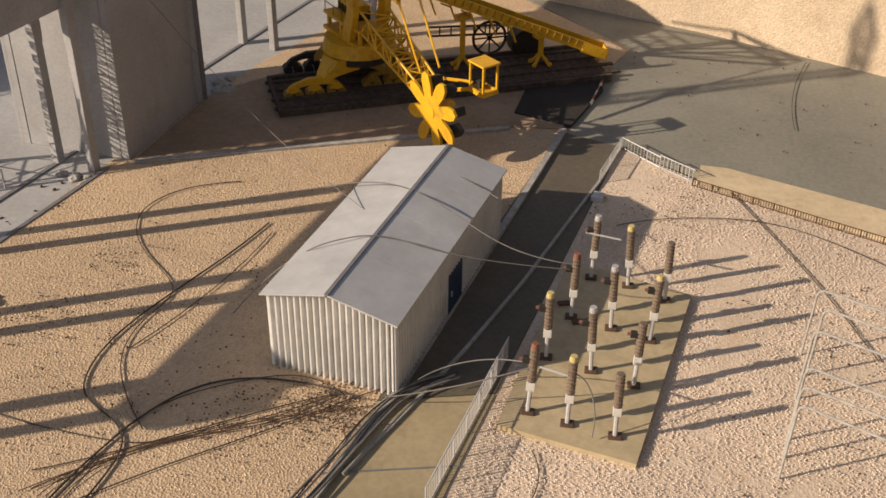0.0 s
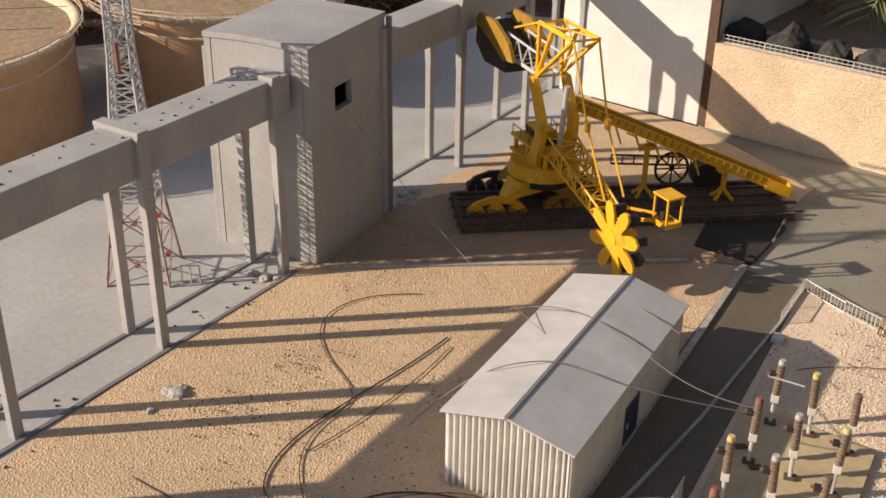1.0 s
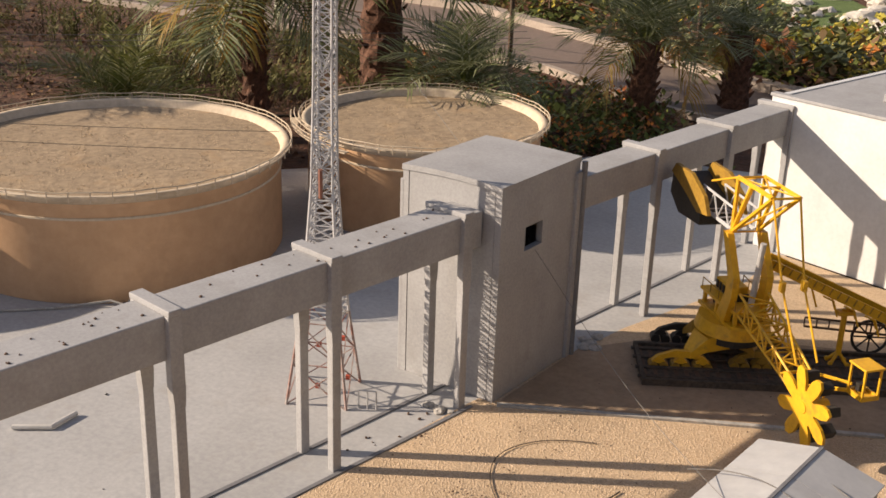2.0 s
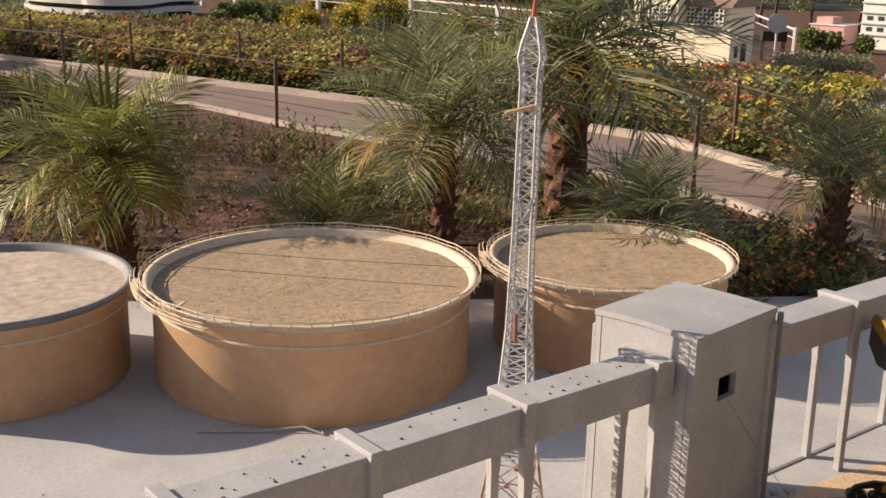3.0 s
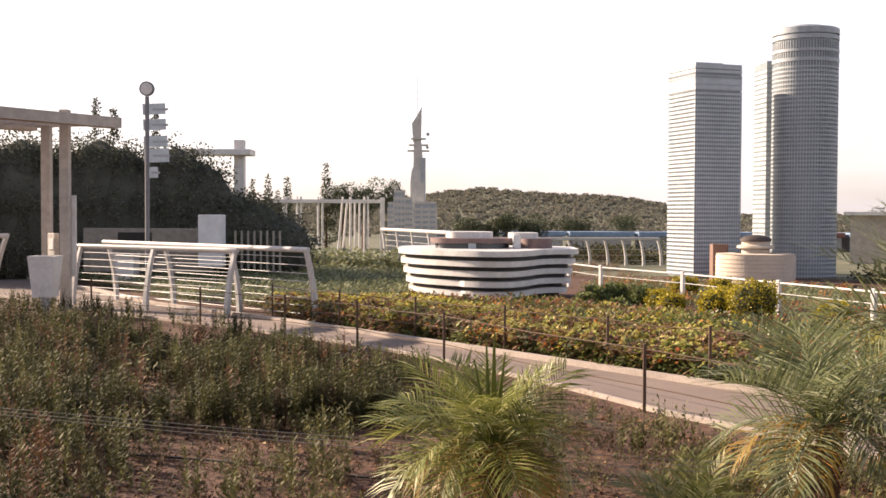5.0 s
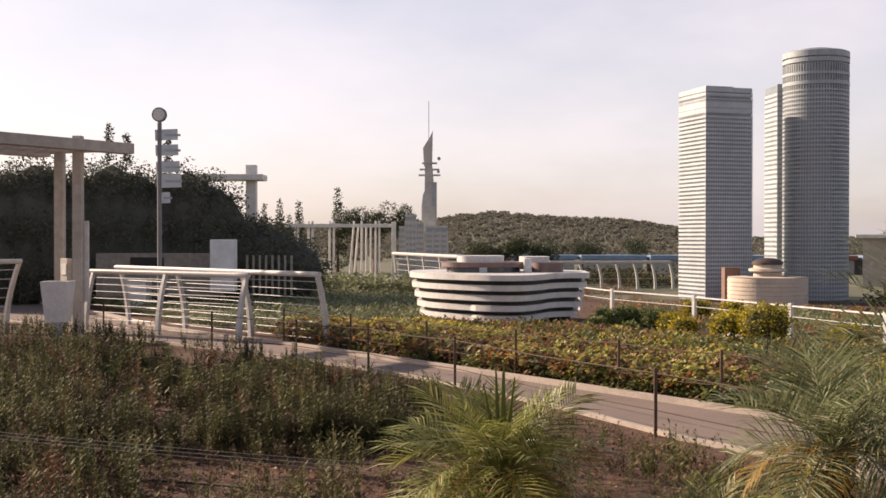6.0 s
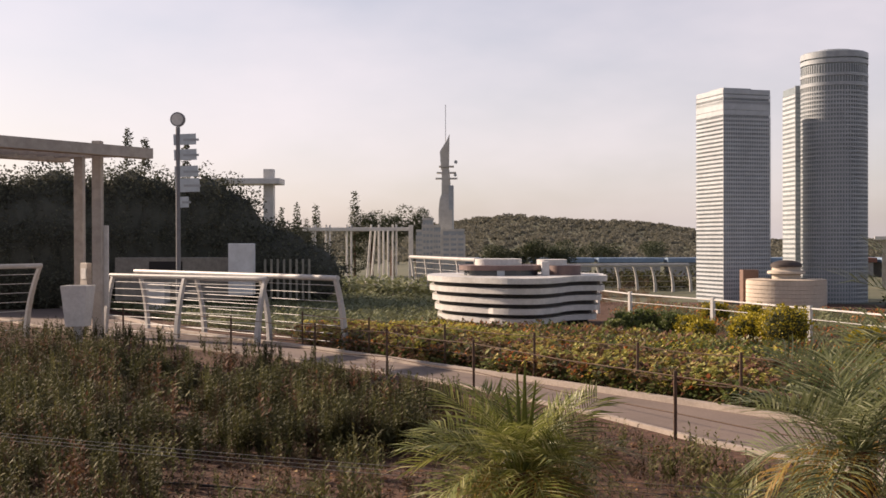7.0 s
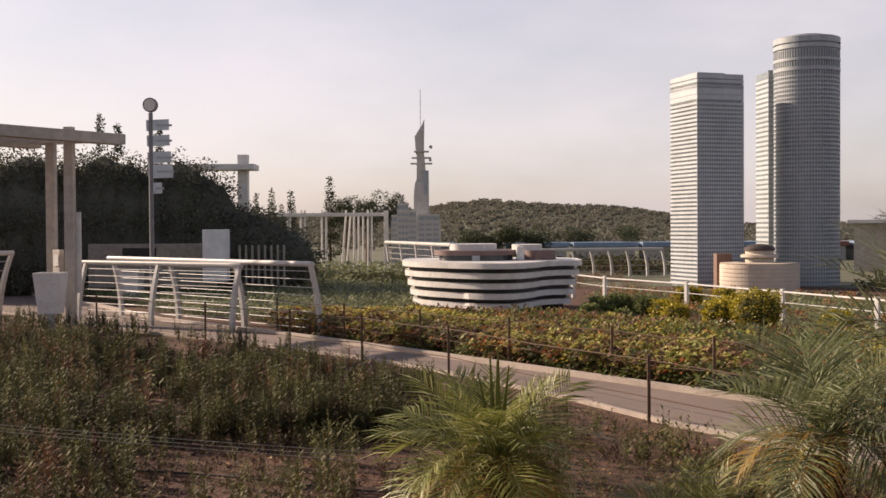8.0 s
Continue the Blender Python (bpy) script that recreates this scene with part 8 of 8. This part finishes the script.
part("dish", rod(B(), (0.36, -0.1, 4.58), (0.36, 0.0, 4.58), 0.06, 14), FACADE_DARK, t)
part("dish", rod(B(), (0.34, -0.1, 4.12), (0.34, 0.0, 4.12), 0.05, 14), FACADE_DARK, t)
part("antenna", rod(B(), (0.0, 0, 5.2), (0.0, 0, 6.6), 0.012, 5), STEEL, t)
for dx, w, h, nm in ((-0.86, 0.24, 2.2, "grey"), (0.3, 0.75, 2.22, "striped"), (-0.27, 0.27, 2.35, "slim pale"), (-0.58, 0.38, 2.6, "tall grey")):
    b = thing("model_block", Matrix.Translation((-32.5, 22.4, -0.03)) @ rotz(VIEW) @ Matrix.Translation((dx, -0.6, 0)), nm + " model apartment block below the spire", "building")
    part("core", box(B(), (0, 0.2, h / 2), (w - 0.03, 0.4, h)), FACADE_DARK, b)
    window_rows(b, Matrix.Identity(4), w, 0.1, h - 0.18, 11, 3, SPIRE)
    part("parapet", box(B(), (0, 0.2, h - 0.04), (w, 0.44, 0.08)), SPIRE, b)

# ---- cream stone model house beside the path, other models ----
SUNSTONE = mat("warm_cream_stone", (0.8, 0.7, 0.54), (0.72, 0.62, 0.46), 0.8, scale=25, big=2, bump=0.15)


def barred_window(t, x, y, z, w, h, nx, nz):
    o = part("window", box(B(), (x, y, z), (w, 0.02, h)), GLASSDARK, t)
    for k in range(nx + 1):
        part("window_bar", box(B(), (x - w / 2 + w * k / nx, y - 0.013, z), (0.014, 0.016, h + 0.016)), WHITEPAINT, o)
    for k in range(nz + 1):
        part("window_bar", box(B(), (x, y - 0.012, z - h / 2 + h * k / nz), (w, 0.014, 0.014)), WHITEPAINT, o)


def house(x, y, a, label):
    """Front wall along -x from the corner at the origin, upper rooms above and behind it."""
    t = thing("stone_house", Matrix.Translation((x, y, -0.03)) @ rotz(math.radians(a)), label, "building")
    part("front_wall", box(B(), (-0.24, 0.3, 0.275), (0.48, 0.6, 0.55), bevel=0.008), SUNSTONE, t)
    part("front_wall", box(B(), (-1.19, 0.3, 0.345), (1.42, 0.606, 0.69), bevel=0.008), SUNSTONE, t)
    part("coping", box(B(), (-0.238, 0.012, 0.556), (0.482, 0.05, 0.018), bevel=0.004), SUNSTONE, t)
    bay = part("window_bay", box(B(), (-1.04, 0.4, 0.9), (0.62, 0.79, 0.44), bevel=0.008), SUNSTONE, t)
    part("parapet", box(B(), (-1.04, 0.4, 1.125), (0.66, 0.83, 0.035), bevel=0.006), SUNSTONE, bay)
    room = part("upper_room", box(B(), (-0.435, 0.62, 0.46), (0.6, 0.74, 0.9), bevel=0.008), SUNSTONE, t)
    bm = B()
    prof = [(0.19, 0.9), (0.19, 0.93), (0.42, 1.1), (0.8, 1.1), (1.02, 0.93), (1.02, 0.9)]
    ends = [[bm.verts.new((px, py, pz - (0.05 if px > -0.3 and pz > 1 else 0))) for py, pz in prof] for px in (-0.78, -0.09)]
    bm.faces.new(ends[0])
    bm.faces.new(ends[1][::-1])
    for k in range(6):
        bm.faces.new((ends[0][k], ends[1][k], ends[1][(k + 1) % 6], ends[0][(k + 1) % 6]))
    part("roof", bm, mat("brown_sloping_roof", (0.27, 0.19, 0.14), (0.21, 0.15, 0.11), 0.85, scale=20, big=3), room, "brown sloping roof")
    barred_window(t, -1.02, -0.006, 0.82, 0.41, 0.19, 8, 4)
    barred_window(t, -0.47, 0.235, 0.78, 0.5, 0.2, 9, 4)
    part("end_door", box(B(), (0.002, 0.38, 0.3), (0.02, 0.13, 0.34)), GLASSDARK, t)
    part("end_window", box(B(), (0.002, 0.16, 0.38), (0.02, 0.08, 0.14)), GLASSDARK, t)
    part("roof_vase", lathe_thing([(0.02, 1.14), (0.045, 1.17), (0.035, 1.21), (0.02, 1.23), (0.03, 1.26), (0.012, 1.3)], -0.98, 0.3), WHITEPAINT, t, "small white roof ornament", smooth=True)
    for k in range(4):
        part("roof_unit", box(B(), (-0.86 + 0.1 * k - (0.0 if k else 0.3), 0.45, 1.17), (0.08, 0.12, 0.06 + 0.02 * (k % 2)), bevel=0.01), KERB, t)
    return t


def lathe_thing(profile, x, y, n=20):
    """Turned shape standing at x, y."""
    bm = B()
    rings = lathe(bm, profile, n)
    bm.faces.new(rings[-1])
    bmesh.ops.translate(bm, vec=(x, y, 0), verts=bm.verts[:])
    return bm


house(-5.53, 13.32, -2, "cream stone model house with barred windows and a brown roof")
low_rail([(-11.2, 26.0), (-8.27, 21.03), (-6.18, 17.48)], 0.44, "white rail behind the cream house", 0.048)
t = thing("display_table", Matrix.Translation((-6.2, 16.62, -0.03)) @ rotz(math.radians(30)), "dark box table on thin legs beside the sign", "table")
part("top_box", box(B(), (0, 0, 0.36), (0.36, 0.22, 0.15), bevel=0.012), COAL_SHADE, t)
for px, py in ((-0.15, -0.08), (0.15, -0.08), (-0.15, 0.08), (0.15, 0.08)):
    part("leg", rod(B(), (px, py, 0), (px, py, 0.3), 0.012, 6), COAL_SHADE, t)
t = thing("round_sign", Matrix.Translation((-6.08, 16.4, -0.03)) @ rotz(VIEW * 0.5), "pale grey round sign on a slim post", "sign")
part("post", rod(B(), (0, 0, 0), (0, 0, 0.68), 0.018, 8), STEEL, t)
part("disc", rod(B(), (0, -0.022, 0.56), (0, -0.002, 0.56), 0.14, 28), mat("grey_disc_paint", (0.4, 0.42, 0.43), (0.36, 0.38, 0.39), 0.5, scale=20, big=3), t)
leaf_cloud("box_hedge", [(-5.08 + 0.13 * k - 0.12 * r, 13.98 + 0.1 * k + 0.34 * r, 0.08, 0.22, 0.22, 0.17 + 0.03 * ((k + r) % 2)) for k in range(7) for r in range(4)], 2200, 0.045, PALEGREEN, "low broad grey-green box hedge", "hedge")
for x, y, r in ((-6.3, 18.6, 0.2), (-6.0, 18.7, 0.17), (-5.5, 18.8, 0.15)):
    bush("round_bush", x, y, r, BEDGREEN, "clipped round dark green bush")
t = thing("white_terrace_block", Matrix.Translation((-5.85, 19.75, -0.03)) @ rotz(math.radians(-8)), "white stepped model block with thin window lines", "building")
part("wall", box(B(), (0.9, 0.4, 0.42), (1.8, 0.8, 0.84), bevel=0.01), WHITEPAINT, t)
for z in (0.24, 0.42, 0.6, 0.76):
    part("ledge", box(B(), (0.9, -0.01, z), (1.82, 0.05, 0.022)), FACADE, t)
for k in range(9):
    for z in (0.33, 0.51):
        part("window", box(B(), (0.14 + 0.19 * k, -0.002, z), (0.1, 0.012, 0.07)), GLASSDARK, t)
t = thing("pink_model_villa", Matrix.Translation((-6.55, 20.2, -0.03)) @ rotz(math.radians(-5)), "small pink model villa with a stepped roof", "building")
PINK = mat("pale_pink_plaster", (0.62, 0.36, 0.33), (0.52, 0.3, 0.28), 0.8, scale=25, big=3, bump=0.1)
part("wall", box(B(), (0, 0.3, 0.16), (0.62, 0.6, 0.32), bevel=0.01), PINK, t)
part("upper_wall", box(B(), (-0.1, 0.3, 0.38), (0.3, 0.4, 0.14), bevel=0.01), PINK, t)
part("cornice", box(B(), (0, 0.3, 0.325), (0.66, 0.64, 0.02), bevel=0.004), WHITEPAINT, t)
for k in range(4):
    part("window", box(B(), (-0.22 + 0.15 * k, -0.003, 0.17), (0.06, 0.012, 0.12)), GLASSDARK, t)
for x, y, h, w in ((-7.15, 21.0, 0.85, 0.9), (-8.4, 22.6, 0.9, 0.9), (-6.5, 21.8, 0.95, 0.8), (-9.4, 24.5, 0.9, 1.0)):
    rnd = random.Random(int(-x * 10))
    t = leaf_cloud("young_tree", [(x + rnd.uniform(-0.3, 0.3) * w, y + rnd.uniform(-0.3, 0.3) * w, h * rnd.uniform(0.68, 0.98), w * 0.24, w * 0.24, w * 0.16) for _ in range(9)], 900, 0.07, PALEGREEN, "young tree with loose green leaves", "tree")
    part("trunk", rod(B(), (x, y, -0.03), (x + 0.06, y, h * 0.8), 0.045, 7, 0.02), BARK, t)
t = thing("white_model_hall", Matrix.Translation((-4.19, 15.46, -0.03)) @ rotz(math.radians(-33)), "white model hall with dark tall openings", "building")
part("wall", box(B(), (1.6, 0.6, 0.5), (3.2, 1.2, 1.0), bevel=0.01), WHITEPAINT, t)
part("cornice", box(B(), (1.6, 0.6, 1.03), (3.3, 1.3, 0.06), bevel=0.01), WHITEPAINT, t)
part("plinth", box(B(), (1.6, -0.02, 0.03), (3.24, 0.06, 0.06), bevel=0.008), LIMESTONE, t)
for k in range(4):
    part("slit_window", box(B(), (0.2 + 0.11 * k, -0.003, 0.22), (0.035, 0.02, 0.14)), GLASSDARK, t)
for x, w in ((0.7, 0.07), (1.0, 0.08), (1.42, 0.32), (1.95, 0.3), (2.5, 0.3)):
    o = part("opening", box(B(), (x, -0.003, 0.4), (w, 0.02, 0.68)), GLASSDARK, t)
    for sx in (-1, 1):
        part("jamb", box(B(), (x + sx * (w / 2 + 0.012), -0.012, 0.4), (0.024, 0.04, 0.7), bevel=0.004), WHITEPAINT, o)
for x in (0.62, 0.82, 1.72):
    part("portico_column", rod(B(), (x, -0.22, 0), (x, -0.22, 1.0), 0.028, 10, 0.022), BROWNPOLE, t)

# model apartment towers behind the trees
balcony = box(B(), (0, -0.05, 0), (0.2, 0.14, 0.07), bevel=0.01)
b = thing("white_apartment_tower", Matrix.Translation((-13.75, 33.2, -0.03)) @ rotz(math.radians(-12)), "white model apartment tower with staggered balconies", "building")
part("core", box(B(), (-0.46, 0.48, 1.55), (0.88, 0.92, 3.1)), FACADE_DARK, b)
part("front_wall", box(B(), (-0.48, 0.0, 1.55), (0.94, 0.05, 3.1)), WHITEPAINT, b)
window_rows(b, Matrix.Translation((0, 0.48, 0)) @ rotz(math.pi / 2), 0.92, 0.1, 3.1, 24, 6, FACADE, 0.1)
first = part("balcony", balcony, WHITEPAINT, b)
for r in range(24):
    for c in range(3):
        o = first if r == c == 0 else new("balcony", first.data)
        o.parent = b
        o.matrix_basis = Matrix.Translation((-0.8 + 0.32 * c + 0.05 * (r % 2), -0.03, 0.2 + 0.12 * r))
        part("balcony_window", box(B(), (-0.8 + 0.32 * c + 0.05 * (r % 2), -0.024, 0.262 + 0.12 * r), (0.2, 0.012, 0.04)), GLASSDARK, b)
for x, y, h, w, paint in ((-13.0, 35.2, 3.3, 0.8, WHITEPAINT), (-12.1, 35.6, 3.2, 0.7, FACADE), (-10.9, 36.5, 3.0, 0.7, WHITEPAINT)):
    b = thing("white_apartment_tower", Matrix.Translation((x, y, -0.03)) @ rotz(math.radians(8)), "pale model apartment tower with a window grid", "building")
    part("core", box(B(), (0, 0.5, h / 2), (w - 0.06, 1.0, h)), FACADE_DARK, b)
    window_rows(b, Matrix.Identity(4), w, 0.1, h, 26, 7, paint, 0.08, gap=0.4)
    window_rows(b, Matrix.Translation((w / 2, 0.5, 0)) @ rotz(math.pi / 2), 1.0, 0.1, h, 26, 7, paint, 0.08)

# shade sails on poles
for k in range(3):
    s = thing("shade_sail", Matrix.Translation((-22.9 + 1.45 * k, 38.7 + 0.75 * k, -0.03)), "cream shade sail on white poles", "canopy", "shade sails")
    bm = B()
    n = 8
    vs = [[bm.verts.new((-1.1 + 2.2 * i / n, -1.1 + 2.2 * j / n, 1.75 + 0.35 * math.sin(math.pi * i / n) * math.sin(math.pi * j / n) + 0.1 * math.sin(k * 2.0))) for j in range(n + 1)] for i in range(n + 1)]
    for i in range(n):
        for j in range(n):
            bm.faces.new((vs[i][j], vs[i + 1][j], vs[i + 1][j + 1], vs[i][j + 1]))
    ret = bmesh.ops.extrude_face_region(bm, geom=bm.faces[:])
    bmesh.ops.translate(bm, vec=(0, 0, -0.02), verts=[v for v in ret["geom"] if isinstance(v, bmesh.types.BMVert)])
    part("canopy", bm, mat("cream_sailcloth", (0.62, 0.55, 0.42), (0.55, 0.48, 0.36), 0.8, scale=4, big=1) if k == 0 else bpy.data.materials["cream_sailcloth"], s, smooth=True)
    for px, py in ((-1.1, -1.1), (1.1, -1.1)):
        part("pole", rod(B(), (px, py, 0), (px, py, 1.9), 0.045, 8), WHITEPAINT, s)
t = thing("shaded_hall", Matrix.Translation((-19.4, 42.2, -0.03)) @ rotz(math.radians(25)), "long dark hall with a pale flat roof behind the sails", "building")
# the hall's shade under its roof is put into this black body colour
part("body", box(B(), (0, 0, 0.62), (7.6, 2, 1.24)), COAL_SHADE, t)
part("roof", box(B(), (0, 0, 1.3), (7.9, 2.4, 0.1)), KERB, t)
t = thing("pale_roof_hall", Matrix.Translation((-25.1, 38.9, -0.03)) @ rotz(math.radians(32)), "low hall with a pale flat roof beside the sails", "building")
part("body", box(B(), (0, 0, 0.9), (2.4, 1.6, 1.8)), PERGOLA, t)
part("roof", box(B(), (0, -0.1, 1.88), (2.9, 2.1, 0.14), bevel=0.02), WHITEPAINT, t)

# blue-roofed stalls and small far structures
BLUEROOF = mat("blue_grey_roof", (0.2, 0.28, 0.38), (0.15, 0.22, 0.31), 0.5, scale=3, big=0.5, bump=0.0)
for k in range(7):
    s = thing("market_stall", Matrix.Translation((-47.5 + 2.3 * k, 36.0 + 2.6 * k, -0.03)) @ rotz(VIEW), "low far stall with a blue-grey roof", "stall", "far stalls")
    part("body", box(B(), (0, 0, 0.35), (3.0, 2, 0.7)), KERB, s)
    part("roof", box(B(), (0, 0, 0.82), (3.3, 2.3, 0.24), bevel=0.03), BLUEROOF if k != 5 else TERRA, s)

# ---- trees and wooded hills ----
def far_tree(x, y, h, w, label, cypress=False):
    t = thing("far_tree", Matrix.Translation((x, y, -0.05)), label, "tree")
    part("trunk", rod(B(), (0, 0, 0), (0, 0, h * 0.5), w * 0.06, 7, w * 0.03), BARK, t)
    if cypress:
        blobs = [(0, 0, h * (0.18 + 0.16 * k), w * (0.5 - 0.085 * k), w * (0.5 - 0.085 * k), h * 0.16) for k in range(5)]
    else:
        rnd = random.Random(int(x * 7))
        blobs = [(rnd.uniform(-0.35, 0.35) * w, rnd.uniform(-0.3, 0.3) * w, h * rnd.uniform(0.5, 0.85), w * 0.25, w * 0.25, h * 0.16) for _ in range(8)]
    c = leaf_cloud("crown", blobs, 900 / (w * h) * 4, 0.05 * h ** 0.6, FARTREE, "", "")
    for key in ("label", "category", "kind"):
        if key in c:
            del c[key]
    c.parent = t


def at_view(u, D):
    """Plan place at u metres per metre right of the far view's heading and D metres away."""
    a = math.radians(53.72) - math.atan(u)
    return -0.14 - D * math.sin(a), -0.235 + D * math.cos(a)


for x, y, h, w, cyp in ((-51.83, 30.13, 4.6, 1.25, True), (-53.29, 27.5, 4.0, 1.0, True), (-52.82, 28.38, 3.9, 1.0, True), (-53.66, 26.78, 3.7, 0.8, True), (-53.0, 27.9, 3.1, 0.9, True), (-50.8, 31.8, 4.0, 2.2, False), (-51.4, 30.9, 3.5, 1.7, False), (-50.1, 32.9, 3.6, 1.8, False),
                       (-39.7, 30.3, 1.9, 1.9, False), (-39.1, 31.0, 1.7, 1.6, False), (-38.6, 31.6, 1.95, 1.7, False), (-37.9, 32.4, 1.6, 1.6, False), (-46.5, 39.8, 2.1, 2.2, False), (-45.0, 41.5, 2.2, 2.0, False), (-43.0, 43.0, 1.9, 2.0, False),
                       (-31.8, 50.9, 2.5, 2.6, False), (-30.5, 51.7, 2.3, 2.2, False), (-28.2, 53.0, 2.7, 2.8, False), (-26.8, 53.7, 2.5, 2.4, False), (-25.4, 54.4, 2.6, 2.8, False), (-23.9, 55.0, 2.4, 2.4, False), (-22.3, 55.6, 2.8, 2.8, False), (-30.5, 33.5, 1.3, 1.6, False), (-28.6, 34.4, 1.2, 1.5, False)):
    far_tree(x, y, h, w, "slim dark cypress far off" if cyp else "round far tree with a loose crown", cyp)

pos, size = [], []
for k in range(14000):
    u = rng.uniform(-0.55, 0.85)
    D = 85 + 230 * rng.uniform(0, 1) ** 0.8
    x, y = at_view(u, D)
    s = (0.2 + D / 640) * rng.uniform(0.6, 1.4)
    pos.append((x, y, terrain_height(x, y) + 0.5 * s))
    size.append(s)
# one loose crown of small leaf sheets
rr = np.random.default_rng(3)
d = rr.normal(size=(30, 3))
d /= np.linalg.norm(d, axis=1)[:, None]
d[:, 2] = np.abs(d[:, 2]) * 1.1 - 0.25
cv, cf = [], []
for q in d:
    c = q * rr.uniform(0.55, 1.05)
    e1 = rr.normal(size=3)
    e1 = e1 / np.linalg.norm(e1) * 0.42
    e2 = np.cross(e1, rr.normal(size=3))
    e2 = e2 / np.linalg.norm(e2) * 0.3
    k = len(cv)
    cv += [c + e1, c + e2, c - e1, c - e2]
    cf.append((k, k + 1, k + 2, k + 3))
# foliage lightened and greyed: aerial haze is put into the leaf colours
FARWOOD_HAZED = leaf_mat("haze_paled_far_foliage", [(0.15, 0.145, 0.115), (0.18, 0.172, 0.135), (0.2, 0.19, 0.15), (0.165, 0.165, 0.13)], rough=0.9, through_light=0.3)
joined("far_woods", np.array(cv), cf, (random_rots(len(pos), size, 1.0, True), np.array(pos)), FARWOOD_HAZED, "dense far woods on low hills", "woods")

# ---- unseen dark walls added beside and behind the camera to cut skylight ----
SKYBLOCK = mat("dark_sky_block", (0.11, 0.105, 0.09), (0.08, 0.076, 0.066), 0.9, scale=12, big=1.5, bump=0.3)
for name, pts in (("wall_east", [(2.7, 6.0), (2.7, -3.0)]), ("wall_south", [(2.7, -3.0), (0.4, -4.2)])):
    tagged(obj(name, strip_along(B(), pts, 0.2, -0.1, 2.8), SKYBLOCK), "added unseen dark wall that holds back skylight", "wall", kind="structure")
